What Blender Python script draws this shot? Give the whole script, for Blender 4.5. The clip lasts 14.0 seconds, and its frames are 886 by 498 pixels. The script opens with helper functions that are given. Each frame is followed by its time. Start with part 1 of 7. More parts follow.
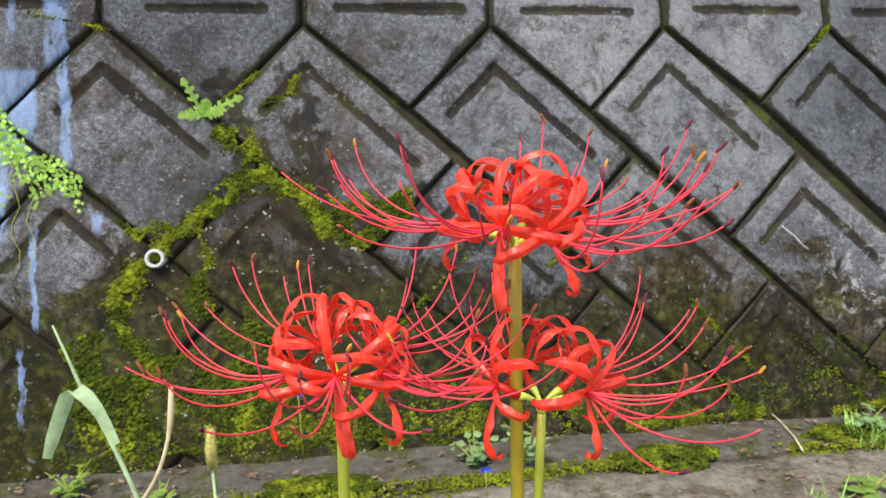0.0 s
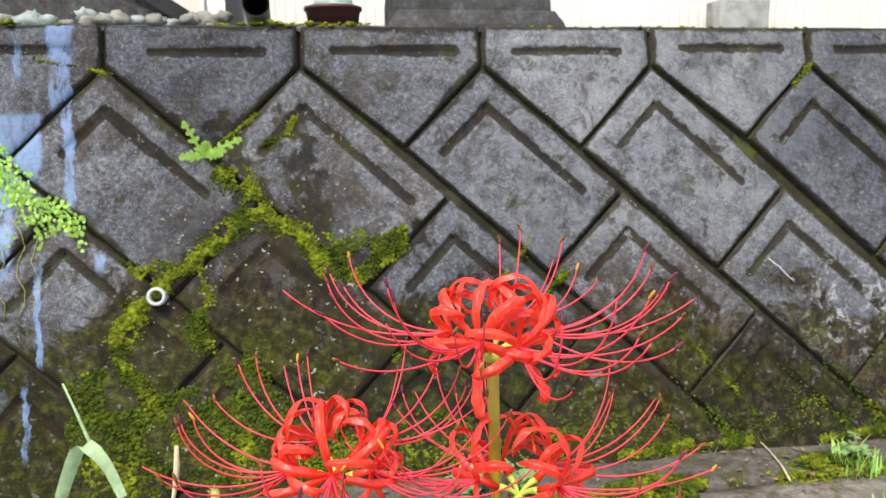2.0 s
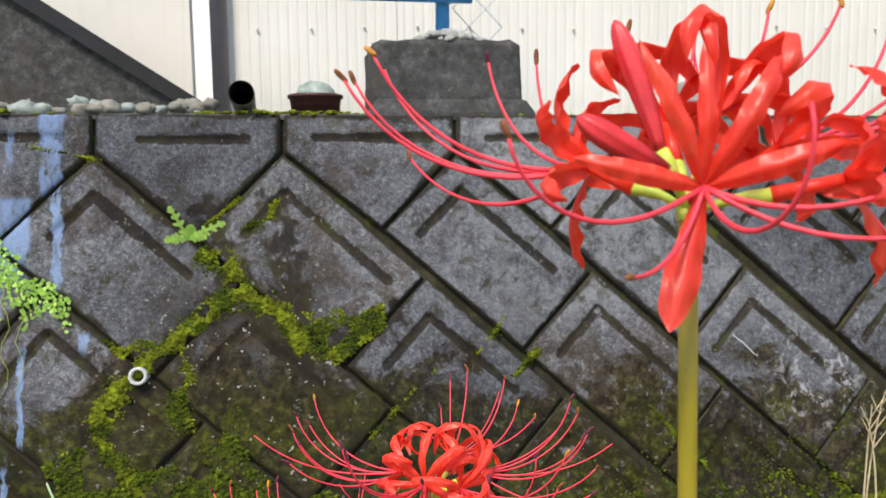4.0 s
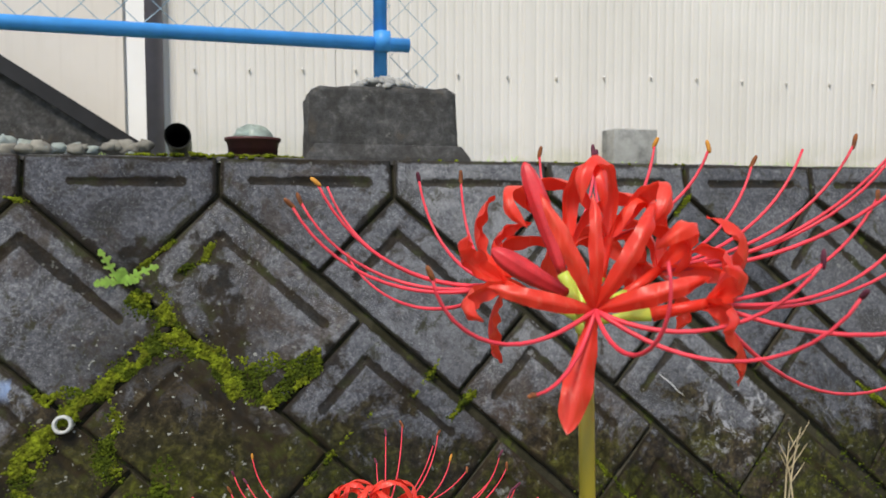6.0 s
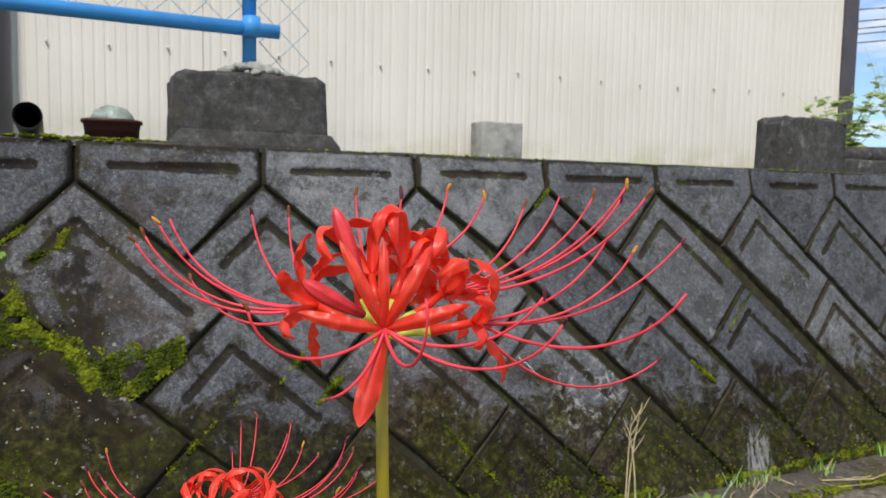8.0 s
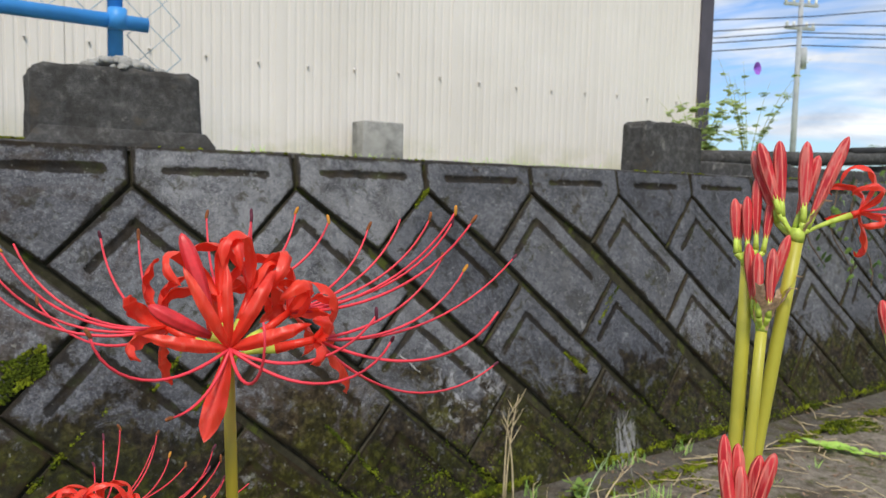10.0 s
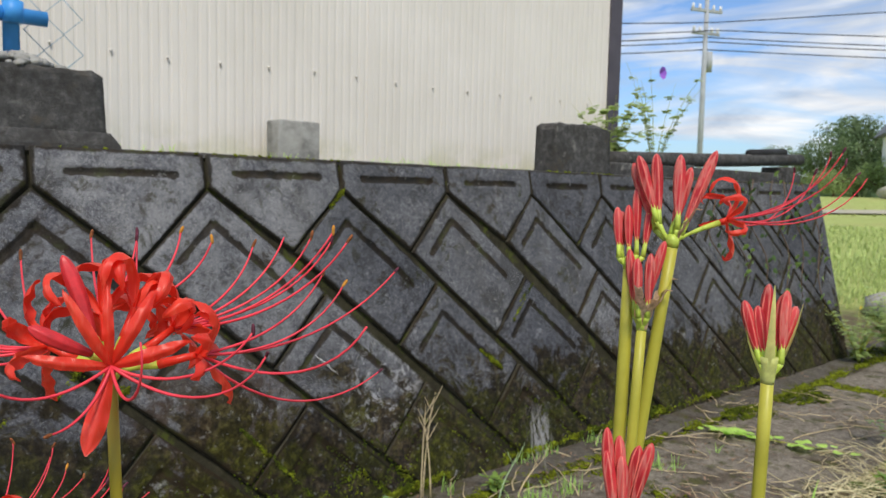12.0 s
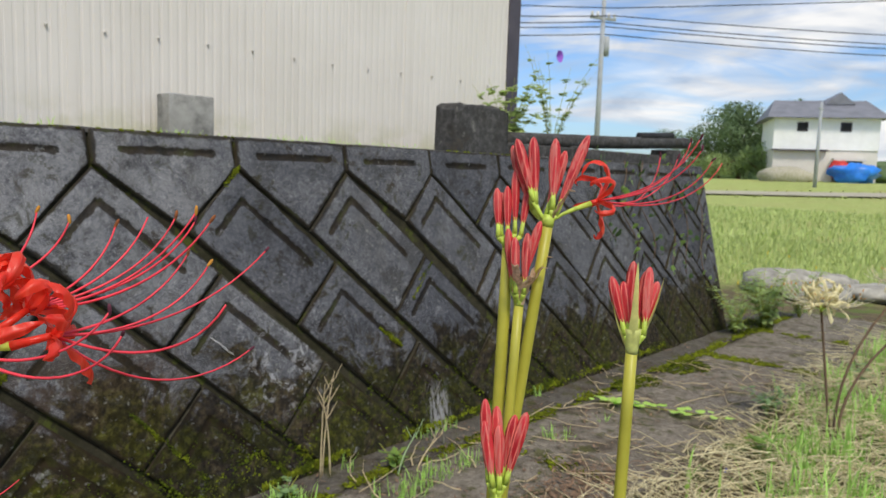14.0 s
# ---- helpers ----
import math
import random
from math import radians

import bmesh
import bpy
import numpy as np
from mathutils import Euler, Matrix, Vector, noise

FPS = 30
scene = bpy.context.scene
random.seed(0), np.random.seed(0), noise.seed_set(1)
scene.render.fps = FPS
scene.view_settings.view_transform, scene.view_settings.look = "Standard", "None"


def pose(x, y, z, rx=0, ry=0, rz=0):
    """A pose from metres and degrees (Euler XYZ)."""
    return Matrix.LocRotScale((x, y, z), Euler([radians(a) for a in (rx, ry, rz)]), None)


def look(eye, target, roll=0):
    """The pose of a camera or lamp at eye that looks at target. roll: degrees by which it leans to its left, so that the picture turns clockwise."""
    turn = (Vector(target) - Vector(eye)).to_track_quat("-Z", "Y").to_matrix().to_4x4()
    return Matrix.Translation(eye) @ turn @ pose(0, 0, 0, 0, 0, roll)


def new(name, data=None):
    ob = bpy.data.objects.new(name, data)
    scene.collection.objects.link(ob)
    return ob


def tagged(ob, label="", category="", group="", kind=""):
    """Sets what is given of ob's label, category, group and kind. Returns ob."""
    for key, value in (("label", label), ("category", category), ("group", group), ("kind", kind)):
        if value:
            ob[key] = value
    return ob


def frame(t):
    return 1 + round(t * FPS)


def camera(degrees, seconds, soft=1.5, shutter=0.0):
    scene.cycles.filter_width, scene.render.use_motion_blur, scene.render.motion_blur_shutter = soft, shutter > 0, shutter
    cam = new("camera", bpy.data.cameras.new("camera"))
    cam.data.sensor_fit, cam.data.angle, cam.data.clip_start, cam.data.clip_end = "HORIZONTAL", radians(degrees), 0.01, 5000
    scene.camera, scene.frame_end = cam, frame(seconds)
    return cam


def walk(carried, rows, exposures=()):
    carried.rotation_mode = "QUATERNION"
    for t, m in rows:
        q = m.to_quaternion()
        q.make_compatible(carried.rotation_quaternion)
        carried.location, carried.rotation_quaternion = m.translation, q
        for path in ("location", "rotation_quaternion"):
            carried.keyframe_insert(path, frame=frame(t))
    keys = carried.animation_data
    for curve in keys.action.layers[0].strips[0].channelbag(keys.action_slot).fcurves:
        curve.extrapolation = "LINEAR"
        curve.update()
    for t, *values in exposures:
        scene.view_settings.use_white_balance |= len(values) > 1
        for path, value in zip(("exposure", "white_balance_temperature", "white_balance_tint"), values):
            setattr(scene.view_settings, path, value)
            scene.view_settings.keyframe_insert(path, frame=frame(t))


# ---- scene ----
cam = camera(62.8, 14.0, soft=1.3)
cam.data.dof.use_dof = True
cam.data.dof.focus_distance = 0.34
cam.data.dof.aperture_fstop = 30.0
PATH = [
    (0, (-0.372, -1.695, 0.724), (-0.078, 0.246, 0.342), -0.60),
    (0.5, (-0.374, -1.701, 0.737), (-0.075, 0.240, 0.361), -0.60),
    (1, (-0.372, -1.709, 0.750), (-0.070, 0.233, 0.380), -0.60),
    (1.5, (-0.370, -1.717, 0.764), (-0.068, 0.226, 0.400), -0.60),
    (2, (-0.369, -1.727, 0.785), (-0.067, 0.219, 0.434), -0.90),
    (2.5, (-0.363, -1.741, 0.806), (-0.059, 0.209, 0.480), -1.10),
    (3, (-0.356, -1.758, 0.827), (-0.043, 0.196, 0.535), -1.00),
    (5.5, (-0.358, -1.801, 0.874), (0.104, 0.141, 0.755), -0.30),
    (6, (-0.360, -1.808, 0.878), (0.160, 0.120, 0.766), -0.10),
    (6.5, (-0.356, -1.826, 0.887), (0.227, 0.084, 0.778), 0.30),
    (7, (-0.358, -1.837, 0.892), (0.308, 0.045, 0.769), 0.50),
    (7.5, (-0.356, -1.848, 0.895), (0.396, 0.000, 0.756), 0.80),
    (8, (-0.356, -1.858, 0.896), (0.482, -0.049, 0.741), 1.10),
    (8.5, (-0.357, -1.861, 0.896), (0.560, -0.091, 0.737), 1.30),
    (9, (-0.356, -1.864, 0.898), (0.637, -0.135, 0.742), 1.40),
    (11.5, (-0.349, -1.912, 0.917), (0.890, -0.350, 0.752), 1.10),
    (12, (-0.350, -1.912, 0.917), (0.932, -0.385, 0.756), 1.30),
    (12.5, (-0.356, -1.913, 0.919), (0.972, -0.426, 0.756), 1.60),
    (13, (-0.354, -1.917, 0.920), (1.019, -0.473, 0.745), 1.80),
    (13.5, (-0.350, -1.925, 0.920), (1.070, -0.530, 0.728), 1.90),
    (14, (-0.346, -1.933, 0.919), (1.123, -0.592, 0.707), 1.90),
]
walk(cam, [(t, look(eye, target, roll)) for t, eye, target, roll in PATH],
     exposures=[(0, 0.84), (1.5, 0.92), (2.5, 1.0), (3, 0.94), (5.5, 0.30), (9, 0.24), (11.5, 0.10), (14, 0.0)])

# ---------------------------------------------------------------- light
SUN_DIR = (-0.35, -0.55, 0.9)
world = bpy.data.worlds.new("sky")
scene.world = world
world.use_nodes = True
wn = world.node_tree.nodes
wl = world.node_tree.links
wn.clear()
w_out = wn.new("ShaderNodeOutputWorld")
w_bg = wn.new("ShaderNodeBackground")
w_sky = wn.new("ShaderNodeTexSky")
w_sky.sky_type = "NISHITA"
w_sky.sun_disc = False
w_sky.sun_elevation = radians(52)
w_sky.sun_rotation = radians(212)
w_sky.air_density = 1.0
w_coord = wn.new("ShaderNodeTexCoord")
w_map = wn.new("ShaderNodeMapping")
w_map.inputs["Scale"].default_value = (1.0, 1.0, 4.5)
w_noise = wn.new("ShaderNodeTexNoise")
w_noise.inputs["Scale"].default_value = 3.4
w_noise.inputs["Detail"].default_value = 7
w_noise.inputs["Roughness"].default_value = 0.55
w_noise.inputs["Distortion"].default_value = 0.9
w_ramp = wn.new("ShaderNodeValToRGB")
w_ramp.color_ramp.elements[0].position = 0.41
w_ramp.color_ramp.elements[1].position = 0.60
w_cloud = wn.new("ShaderNodeTexNoise")
w_cloud.inputs["Scale"].default_value = 6.5
w_cloud.inputs["Detail"].default_value = 7
w_cloud.inputs["Distortion"].default_value = 0.6
w_tone = wn.new("ShaderNodeValToRGB")
w_tone.color_ramp.elements[0].color = (3.2, 3.7, 4.5, 1)
w_tone.color_ramp.elements[1].color = (6.4, 6.4, 6.4, 1)
w_tone.color_ramp.elements[0].position = 0.35
w_tone.color_ramp.elements[1].position = 0.62
w_mix = wn.new("ShaderNodeMix")
w_mix.data_type = "RGBA"
w_bg.inputs["Strength"].default_value = 0.15
wl.new(w_coord.outputs["Generated"], w_map.inputs["Vector"])
wl.new(w_map.outputs["Vector"], w_noise.inputs["Vector"])
wl.new(w_map.outputs["Vector"], w_cloud.inputs["Vector"])
wl.new(w_noise.outputs["Fac"], w_ramp.inputs["Fac"])
wl.new(w_cloud.outputs["Fac"], w_tone.inputs["Fac"])
wl.new(w_ramp.outputs["Color"], w_mix.inputs["Factor"])
w_deep = wn.new("ShaderNodeMix")
w_deep.data_type = "RGBA"
w_deep.blend_type = "MULTIPLY"
w_deep.inputs["Factor"].default_value = 1.0
w_deep.inputs["B"].default_value = (0.66, 0.82, 1.05, 1)
wl.new(w_sky.outputs["Color"], w_deep.inputs["A"])
wl.new(w_deep.outputs["Result"], w_mix.inputs["A"])
wl.new(w_tone.outputs["Color"], w_mix.inputs["B"])
wl.new(w_mix.outputs["Result"], w_bg.inputs["Color"])
wl.new(w_bg.outputs["Background"], w_out.inputs["Surface"])

sun_data = bpy.data.lights.new("sun", "SUN")
sun_data.energy = 2.8
sun_data.angle = radians(14)
sun_data.color = (1.0, 0.92, 0.78)
sun = new("sun", sun_data)
sun.matrix_world = look((0, 0, 0), (-SUN_DIR[0], -SUN_DIR[1], -SUN_DIR[2]))


# ---------------------------------------------------------------- materials
class Nodes:
    """A small builder for node materials."""

    def __init__(self, name):
        self.mat = bpy.data.materials.new(name)
        self.mat.use_nodes = True
        self.tree = self.mat.node_tree
        self.bsdf = self.tree.nodes["Principled BSDF"]
        self.out = self.tree.nodes["Material Output"]
        self.geo = self.tree.nodes.new("ShaderNodeNewGeometry")
        self.pos = self.geo.outputs["Position"]

    def link(self, a, b):
        self.tree.links.new(a, b)

    def scaled(self, sx, sy, sz, src=None):
        n = self.tree.nodes.new("ShaderNodeMapping")
        n.inputs["Scale"].default_value = (sx, sy, sz)
        self.link(src or self.pos, n.inputs["Vector"])
        return n.outputs["Vector"]

    def noise(self, scale, detail=4, rough=0.55, vec=None, distort=0.0):
        n = self.tree.nodes.new("ShaderNodeTexNoise")
        n.inputs["Scale"].default_value = scale
        n.inputs["Detail"].default_value = detail
        n.inputs["Roughness"].default_value = rough
        n.inputs["Distortion"].default_value = distort
        self.link(vec or self.pos, n.inputs["Vector"])
        return n.outputs["Fac"]

    def ramp(self, fac, stops):
        n = self.tree.nodes.new("ShaderNodeValToRGB")
        els = n.color_ramp.elements
        while len(els) < len(stops):
            els.new(0.5)
        for e, (p, c) in zip(els, stops):
            e.position = p
            e.color = (c, c, c, 1) if isinstance(c, (int, float)) else (*c, 1)
        self.link(fac, n.inputs["Fac"])
        return n.outputs["Color"]

    def mix(self, fac, a, b, mode="MIX"):
        n = self.tree.nodes.new("ShaderNodeMix")
        n.data_type = "RGBA"
        n.blend_type = mode
        for key, v in (("Factor", fac), ("A", a), ("B", b)):
            sock = n.inputs[key]
            if isinstance(v, (int, float)):
                sock.default_value = v
            elif isinstance(v, tuple):
                sock.default_value = (*v, 1)
            else:
                self.link(v, sock)
        return n.outputs["Result"]

    def math(self, op, a, b=0.0):
        n = self.tree.nodes.new("ShaderNodeMath")
        n.operation = op
        n.use_clamp = op in ("MULTIPLY", "ADD", "SUBTRACT")
        for k, v in ((0, a), (1, b)):
            if isinstance(v, (int, float)):
                n.inputs[k].default_value = v
            else:
                self.link(v, n.inputs[k])
        return n.outputs["Value"]

    def band(self, value, lo, hi):
        """0 below lo, 1 above hi (or the other way round)."""
        n = self.tree.nodes.new("ShaderNodeMapRange")
        n.interpolation_type = "SMOOTHSTEP"
        n.inputs["From Min"].default_value = lo
        n.inputs["From Max"].default_value = hi
        self.link(value, n.inputs["Value"])
        return n.outputs["Result"]

    def xyz(self):
        n = self.tree.nodes.new("ShaderNodeSeparateXYZ")
        self.link(self.pos, n.inputs["Vector"])
        return n.outputs["X"], n.outputs["Y"], n.outputs["Z"]

    def random(self):
        return self.geo.outputs["Random Per Island"]

    def object_random(self):
        return self.tree.nodes.new("ShaderNodeObjectInfo").outputs["Random"]

    def bump(self, height, strength=0.4, distance=0.004):
        n = self.tree.nodes.new("ShaderNodeBump")
        n.inputs["Strength"].default_value = strength
        n.inputs["Distance"].default_value = distance
        self.link(height, n.inputs["Height"])
        self.link(n.outputs["Normal"], self.bsdf.inputs["Normal"])

    def done(self, color, rough=0.8, metal=0.0, spec=0.3, thin=0.0):
        for key, v in (("Base Color", color), ("Roughness", rough)):
            if isinstance(v, tuple):
                self.bsdf.inputs[key].default_value = (*v, 1)
            elif isinstance(v, (int, float)):
                self.bsdf.inputs[key].default_value = v
            else:
                self.link(v, self.bsdf.inputs[key])
        self.bsdf.inputs["Metallic"].default_value = metal
        self.bsdf.inputs["Specular IOR Level"].default_value = spec
        if thin:
            tr = self.tree.nodes.new("ShaderNodeBsdfTranslucent")
            if isinstance(color, tuple):
                tr.inputs["Color"].default_value = (*color, 1)
            else:
                self.link(color, tr.inputs["Color"])
            mx = self.tree.nodes.new("ShaderNodeMixShader")
            mx.inputs["Fac"].default_value = thin
            self.link(self.bsdf.outputs["BSDF"], mx.inputs[1])
            self.link(tr.outputs["BSDF"], mx.inputs[2])
            self.link(mx.outputs["Shader"], self.out.inputs["Surface"])
        return self.mat


def concrete_wall():
    n = Nodes("weathered_concrete")
    x, y, z = n.xyz()
    grain = n.noise(260, 3, 0.7)
    fine = n.noise(95, 4, 0.7)
    mid = n.noise(34, 5, 0.7)
    big = n.noise(7.0, 6, 0.7, distort=0.4)
    col = n.ramp(mid, [(0.26, (0.062, 0.063, 0.071)), (0.48, (0.128, 0.129, 0.142)), (0.76, (0.25, 0.25, 0.26))])
    col = n.mix(0.42, col, n.ramp(fine, [(0.32, (0.026, 0.026, 0.029)), (0.5, (0.132, 0.132, 0.142)), (0.68, (0.46, 0.46, 0.455))]))
    # broad cleaner and dirtier areas
    col = n.mix(n.math("MULTIPLY", n.band(big, 0.54, 0.70), 0.55), col, (0.26, 0.26, 0.268))
    col = n.mix(n.math("MULTIPLY", n.band(big, 0.49, 0.36), 0.75), col, (0.05, 0.048, 0.046))
    clean = n.math("MULTIPLY", n.band(x, -0.25, 0.15), n.band(x, 1.05, 0.72))
    clean = n.math("MULTIPLY", clean, n.band(z, 0.42, 0.56))
    col = n.mix(n.math("MULTIPLY", clean, n.math("MULTIPLY", n.band(n.noise(16, 5, 0.7), 0.38, 0.62), 0.62)), col, (0.32, 0.32, 0.325))
    speck = n.noise(330, 2, 0.8)
    col = n.mix(n.math("MULTIPLY", n.band(speck, 0.58, 0.66), 0.62), col, (0.50, 0.50, 0.49))
    col = n.mix(n.math("MULTIPLY", n.band(speck, 0.43, 0.35), 0.55), col, (0.03, 0.03, 0.032))
    # darker, bluish blocks along the farther stretch
    far_tone = n.math("MULTIPLY", n.band(x, 0.2, 0.9), n.band(n.noise(2.6, 5, 0.65), 0.28, 0.58))
    col = n.mix(n.math("MULTIPLY", far_tone, 0.38), col, (0.055, 0.060, 0.070))
    # dirtier, damp blocks round the drain
    damp = n.math("MULTIPLY", n.band(x, -0.22, -0.42), n.band(z, 0.70, 0.54))
    damp = n.math("MULTIPLY", damp, n.band(x, -0.90, -0.60))
    damp = n.math("MULTIPLY", damp, n.band(n.noise(6, 5, 0.65), 0.30, 0.52))
    col = n.mix(n.math("MULTIPLY", damp, 0.74), col, (0.027, 0.025, 0.024))
    rust = n.math("MULTIPLY", n.band(x, 0.35, -0.05), n.band(n.noise(5, 6, 0.75, distort=0.6), 0.52, 0.62))
    col = n.mix(n.math("MULTIPLY", rust, 0.55), col, n.ramp(mid, [(0.3, (0.028, 0.018, 0.011)), (0.7, (0.10, 0.066, 0.042))]))
    # one block stained brown from its lower corner upwards
    stained = n.math("MULTIPLY", n.band(x, 0.10, 0.24), n.band(x, 0.66, 0.50))
    stained = n.math("MULTIPLY", stained, n.band(n.math("ADD", z, n.math("MULTIPLY", n.noise(9, 5, 0.7), 0.34)), 0.70, 0.54))
    stained = n.math("MULTIPLY", stained, n.band(n.noise(17, 6, 0.75, distort=0.5), 0.38, 0.54))
    col = n.mix(n.math("MULTIPLY", stained, 0.85), col, n.ramp(mid, [(0.3, (0.020, 0.013, 0.008)), (0.7, (0.085, 0.052, 0.03))]))
    # rain-washed streaks
    streak = n.band(n.noise(9, 3, 0.5, n.scaled(1.0, 1.0, 0.12)), 0.5, 0.72)
    col = n.mix(n.math("MULTIPLY", streak, 0.3), col, (0.06, 0.056, 0.05))
    # scattered brown and olive blots
    blot = n.band(n.noise(20, 6, 0.75, distort=0.6), 0.53, 0.63)
    col = n.mix(n.math("MULTIPLY", blot, n.math("ADD", 0.25, n.math("MULTIPLY", n.band(n.noise(4, 3, 0.6), 0.42, 0.6), 0.55))), col, n.ramp(n.noise(9, 2, 0.5), [(0.4, (0.045, 0.034, 0.02)), (0.6, (0.05, 0.05, 0.02))]))
    # ragged-edged film of algae low down, colours also darkened for shade at the foot
    edge = n.math("ADD", z, n.math("MULTIPLY", n.noise(6.5, 7, 0.75, distort=0.8), 0.95))
    left_up = n.math("MULTIPLY", n.band(x, 0.1, -0.35), 0.13)
    left_up = n.math("MULTIPLY", left_up, n.band(x, -1.0, -0.72))
    edge = n.math("SUBTRACT", edge, left_up)
    edge = n.math("ADD", edge, n.math("MULTIPLY", n.band(x, -0.1, 0.25), 0.04))
    edge = n.math("ADD", edge, n.math("MULTIPLY", n.band(x, -0.80, -0.98), 0.08))
    film = n.band(edge, 0.96, 0.66)
    film = n.band(n.math("MULTIPLY", n.math("ADD", film, n.math("MULTIPLY", mid, 0.6)), 0.65), 0.27, 0.60)
    shade = n.noise(42, 5, 0.72, distort=0.3)
    brown_c = n.ramp(shade, [(0.36, (0.010, 0.008, 0.005)), (0.50, (0.032, 0.024, 0.014)), (0.62, (0.075, 0.056, 0.028)), (0.76, (0.18, 0.165, 0.11))])
    green_c = n.ramp(shade, [(0.30, (0.008, 0.008, 0.002)), (0.50, (0.030, 0.030, 0.004)), (0.72, (0.11, 0.115, 0.012))])
    greener = n.math("MULTIPLY", n.band(n.noise(8, 6, 0.7, distort=0.6), 0.42, 0.56), n.band(z, 0.46, 0.14))
    lush = n.math("MULTIPLY", n.band(x, 0.06, -0.3), n.band(z, 0.46, 0.30))
    greener = n.math("ADD", greener, n.math("MULTIPLY", lush, 0.5))
    algae_shade = n.mix(greener, brown_c, green_c)
    col = n.mix(n.math("MULTIPLY", film, 0.94), col, algae_shade)
    worn = n.band(n.noise(48, 5, 0.78), 0.60, 0.68)
    col = n.mix(n.math("MULTIPLY", n.math("MULTIPLY", worn, film), 0.5), col, (0.20, 0.19, 0.175))
    # dirt lodged in grooves and joints; its dark colour also paints the recess shade
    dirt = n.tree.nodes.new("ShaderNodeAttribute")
    dirt.attribute_name = "grime_shade"
    recess_dark = n.band(n.math("ADD", dirt.outputs["Fac"], n.math("MULTIPLY", n.math("SUBTRACT", n.noise(60, 5, 0.75), 0.3), 0.8)), 0.36, 0.72)
    dirt_shade_c = n.ramp(n.noise(12, 4, 0.65), [(0.36, (0.015, 0.0135, 0.010)), (0.52, (0.031, 0.022, 0.012)), (0.64, (0.040, 0.043, 0.011))])
    col = n.mix(n.math("MULTIPLY", recess_dark, 0.88), col, dirt_shade_c)
    # pale lime, lichen dots
    pale = n.math("MULTIPLY", n.band(n.noise(15, 6, 0.75), 0.61, 0.69), n.band(x, -0.2, 0.5))
    col = n.mix(n.math("MULTIPLY", pale, 0.5), col, (0.42, 0.42, 0.42))
    bloom = n.math("MULTIPLY", n.math("MULTIPLY", n.band(x, 0.72, 0.88), n.band(x, 1.12, 0.98)), n.math("MULTIPLY", n.band(z, 0.14, 0.26), n.band(z, 0.48, 0.38)))
    bloom = n.math("MULTIPLY", bloom, n.band(n.noise(24, 7, 0.8, distort=0.8), 0.52, 0.60))
    col = n.mix(n.math("MULTIPLY", bloom, 0.75), col, (0.40, 0.40, 0.41))
    run = n.math("MULTIPLY", n.math("MULTIPLY", n.band(x, 1.48, 1.54), n.band(x, 1.64, 1.58)), n.math("MULTIPLY", n.band(z, -0.06, -0.02), n.band(z, 0.17, 0.09)))
    run = n.math("MULTIPLY", run, n.band(n.noise(30, 5, 0.7, n.scaled(1.6, 1.0, 0.4)), 0.44, 0.56))
    col = n.mix(n.math("MULTIPLY", run, 0.8), col, (0.44, 0.43, 0.42))
    dots = n.band(n.noise(75, 2, 0.4), 0.685, 0.72)
    col = n.mix(n.math("MULTIPLY", dots, n.math("ADD", 0.25, n.math("MULTIPLY", damp, 0.5))), col, (0.46, 0.46, 0.4))
    # runs of light blue paint at one end
    wob = n.math("MULTIPLY", n.noise(14, 4, 0.6), 0.05)
    patchy = n.band(n.noise(34, 5, 0.7, n.scaled(1.0, 1.0, 0.35)), 0.32, 0.56)
    for cx, half, z0, z1 in ((-0.935, 0.030, 0.80, 1.2), (-0.918, 0.012, 0.58, 0.86), (-1.005, 0.036, 0.62, 0.80), (-1.06, 0.03, 0.45, 0.8), (-0.990, 0.008, 0.26, 0.48), (-1.02, 0.008, 0.08, 0.23), (-0.858, 0.010, 0.46, 0.50), (-1.025, 0.008, 0.87, 0.95), (-1.13, 0.05, 0.35, 1.2)):
        off = n.tree.nodes.new("ShaderNodeMath")
        off.operation = "SUBTRACT"
        n.link(x, off.inputs[0])
        off.inputs[1].default_value = cx - 0.025
        off2 = n.tree.nodes.new("ShaderNodeMath")
        off2.operation = "SUBTRACT"
        n.link(off.outputs["Value"], off2.inputs[0])
        n.link(wob, off2.inputs[1])
        dist = n.tree.nodes.new("ShaderNodeMath")
        dist.operation = "ABSOLUTE"
        n.link(off2.outputs["Value"], dist.inputs[0])
        run = n.math("MULTIPLY", n.band(dist.outputs["Value"], half, half * 0.6), n.math("MULTIPLY", n.band(z, z0, z0 + 0.04), n.band(z, z1 + 0.02, z1)))
        run = n.math("MULTIPLY", run, patchy)
        col = n.mix(n.math("MULTIPLY", run, 0.72), col, (0.30, 0.42, 0.66))
    col = n.mix(1.0, col, n.ramp(n.noise(3.2, 4, 0.6), [(0.3, (0.76, 0.77, 0.80)), (0.7, (0.90, 0.90, 0.91))]), "MULTIPLY")
    col = n.mix(1.0, col, n.ramp(n.object_random(), [(0.0, (0.70, 0.71, 0.74)), (0.5, (0.98, 0.98, 0.98)), (1.0, (1.16, 1.15, 1.13))]), "MULTIPLY")
    n.bump(n.mix(0.5, grain, fine), 0.7, 0.005)
    return n.done(col, n.ramp(damp, [(0, 0.92), (1, 0.8)]), spec=0.1)


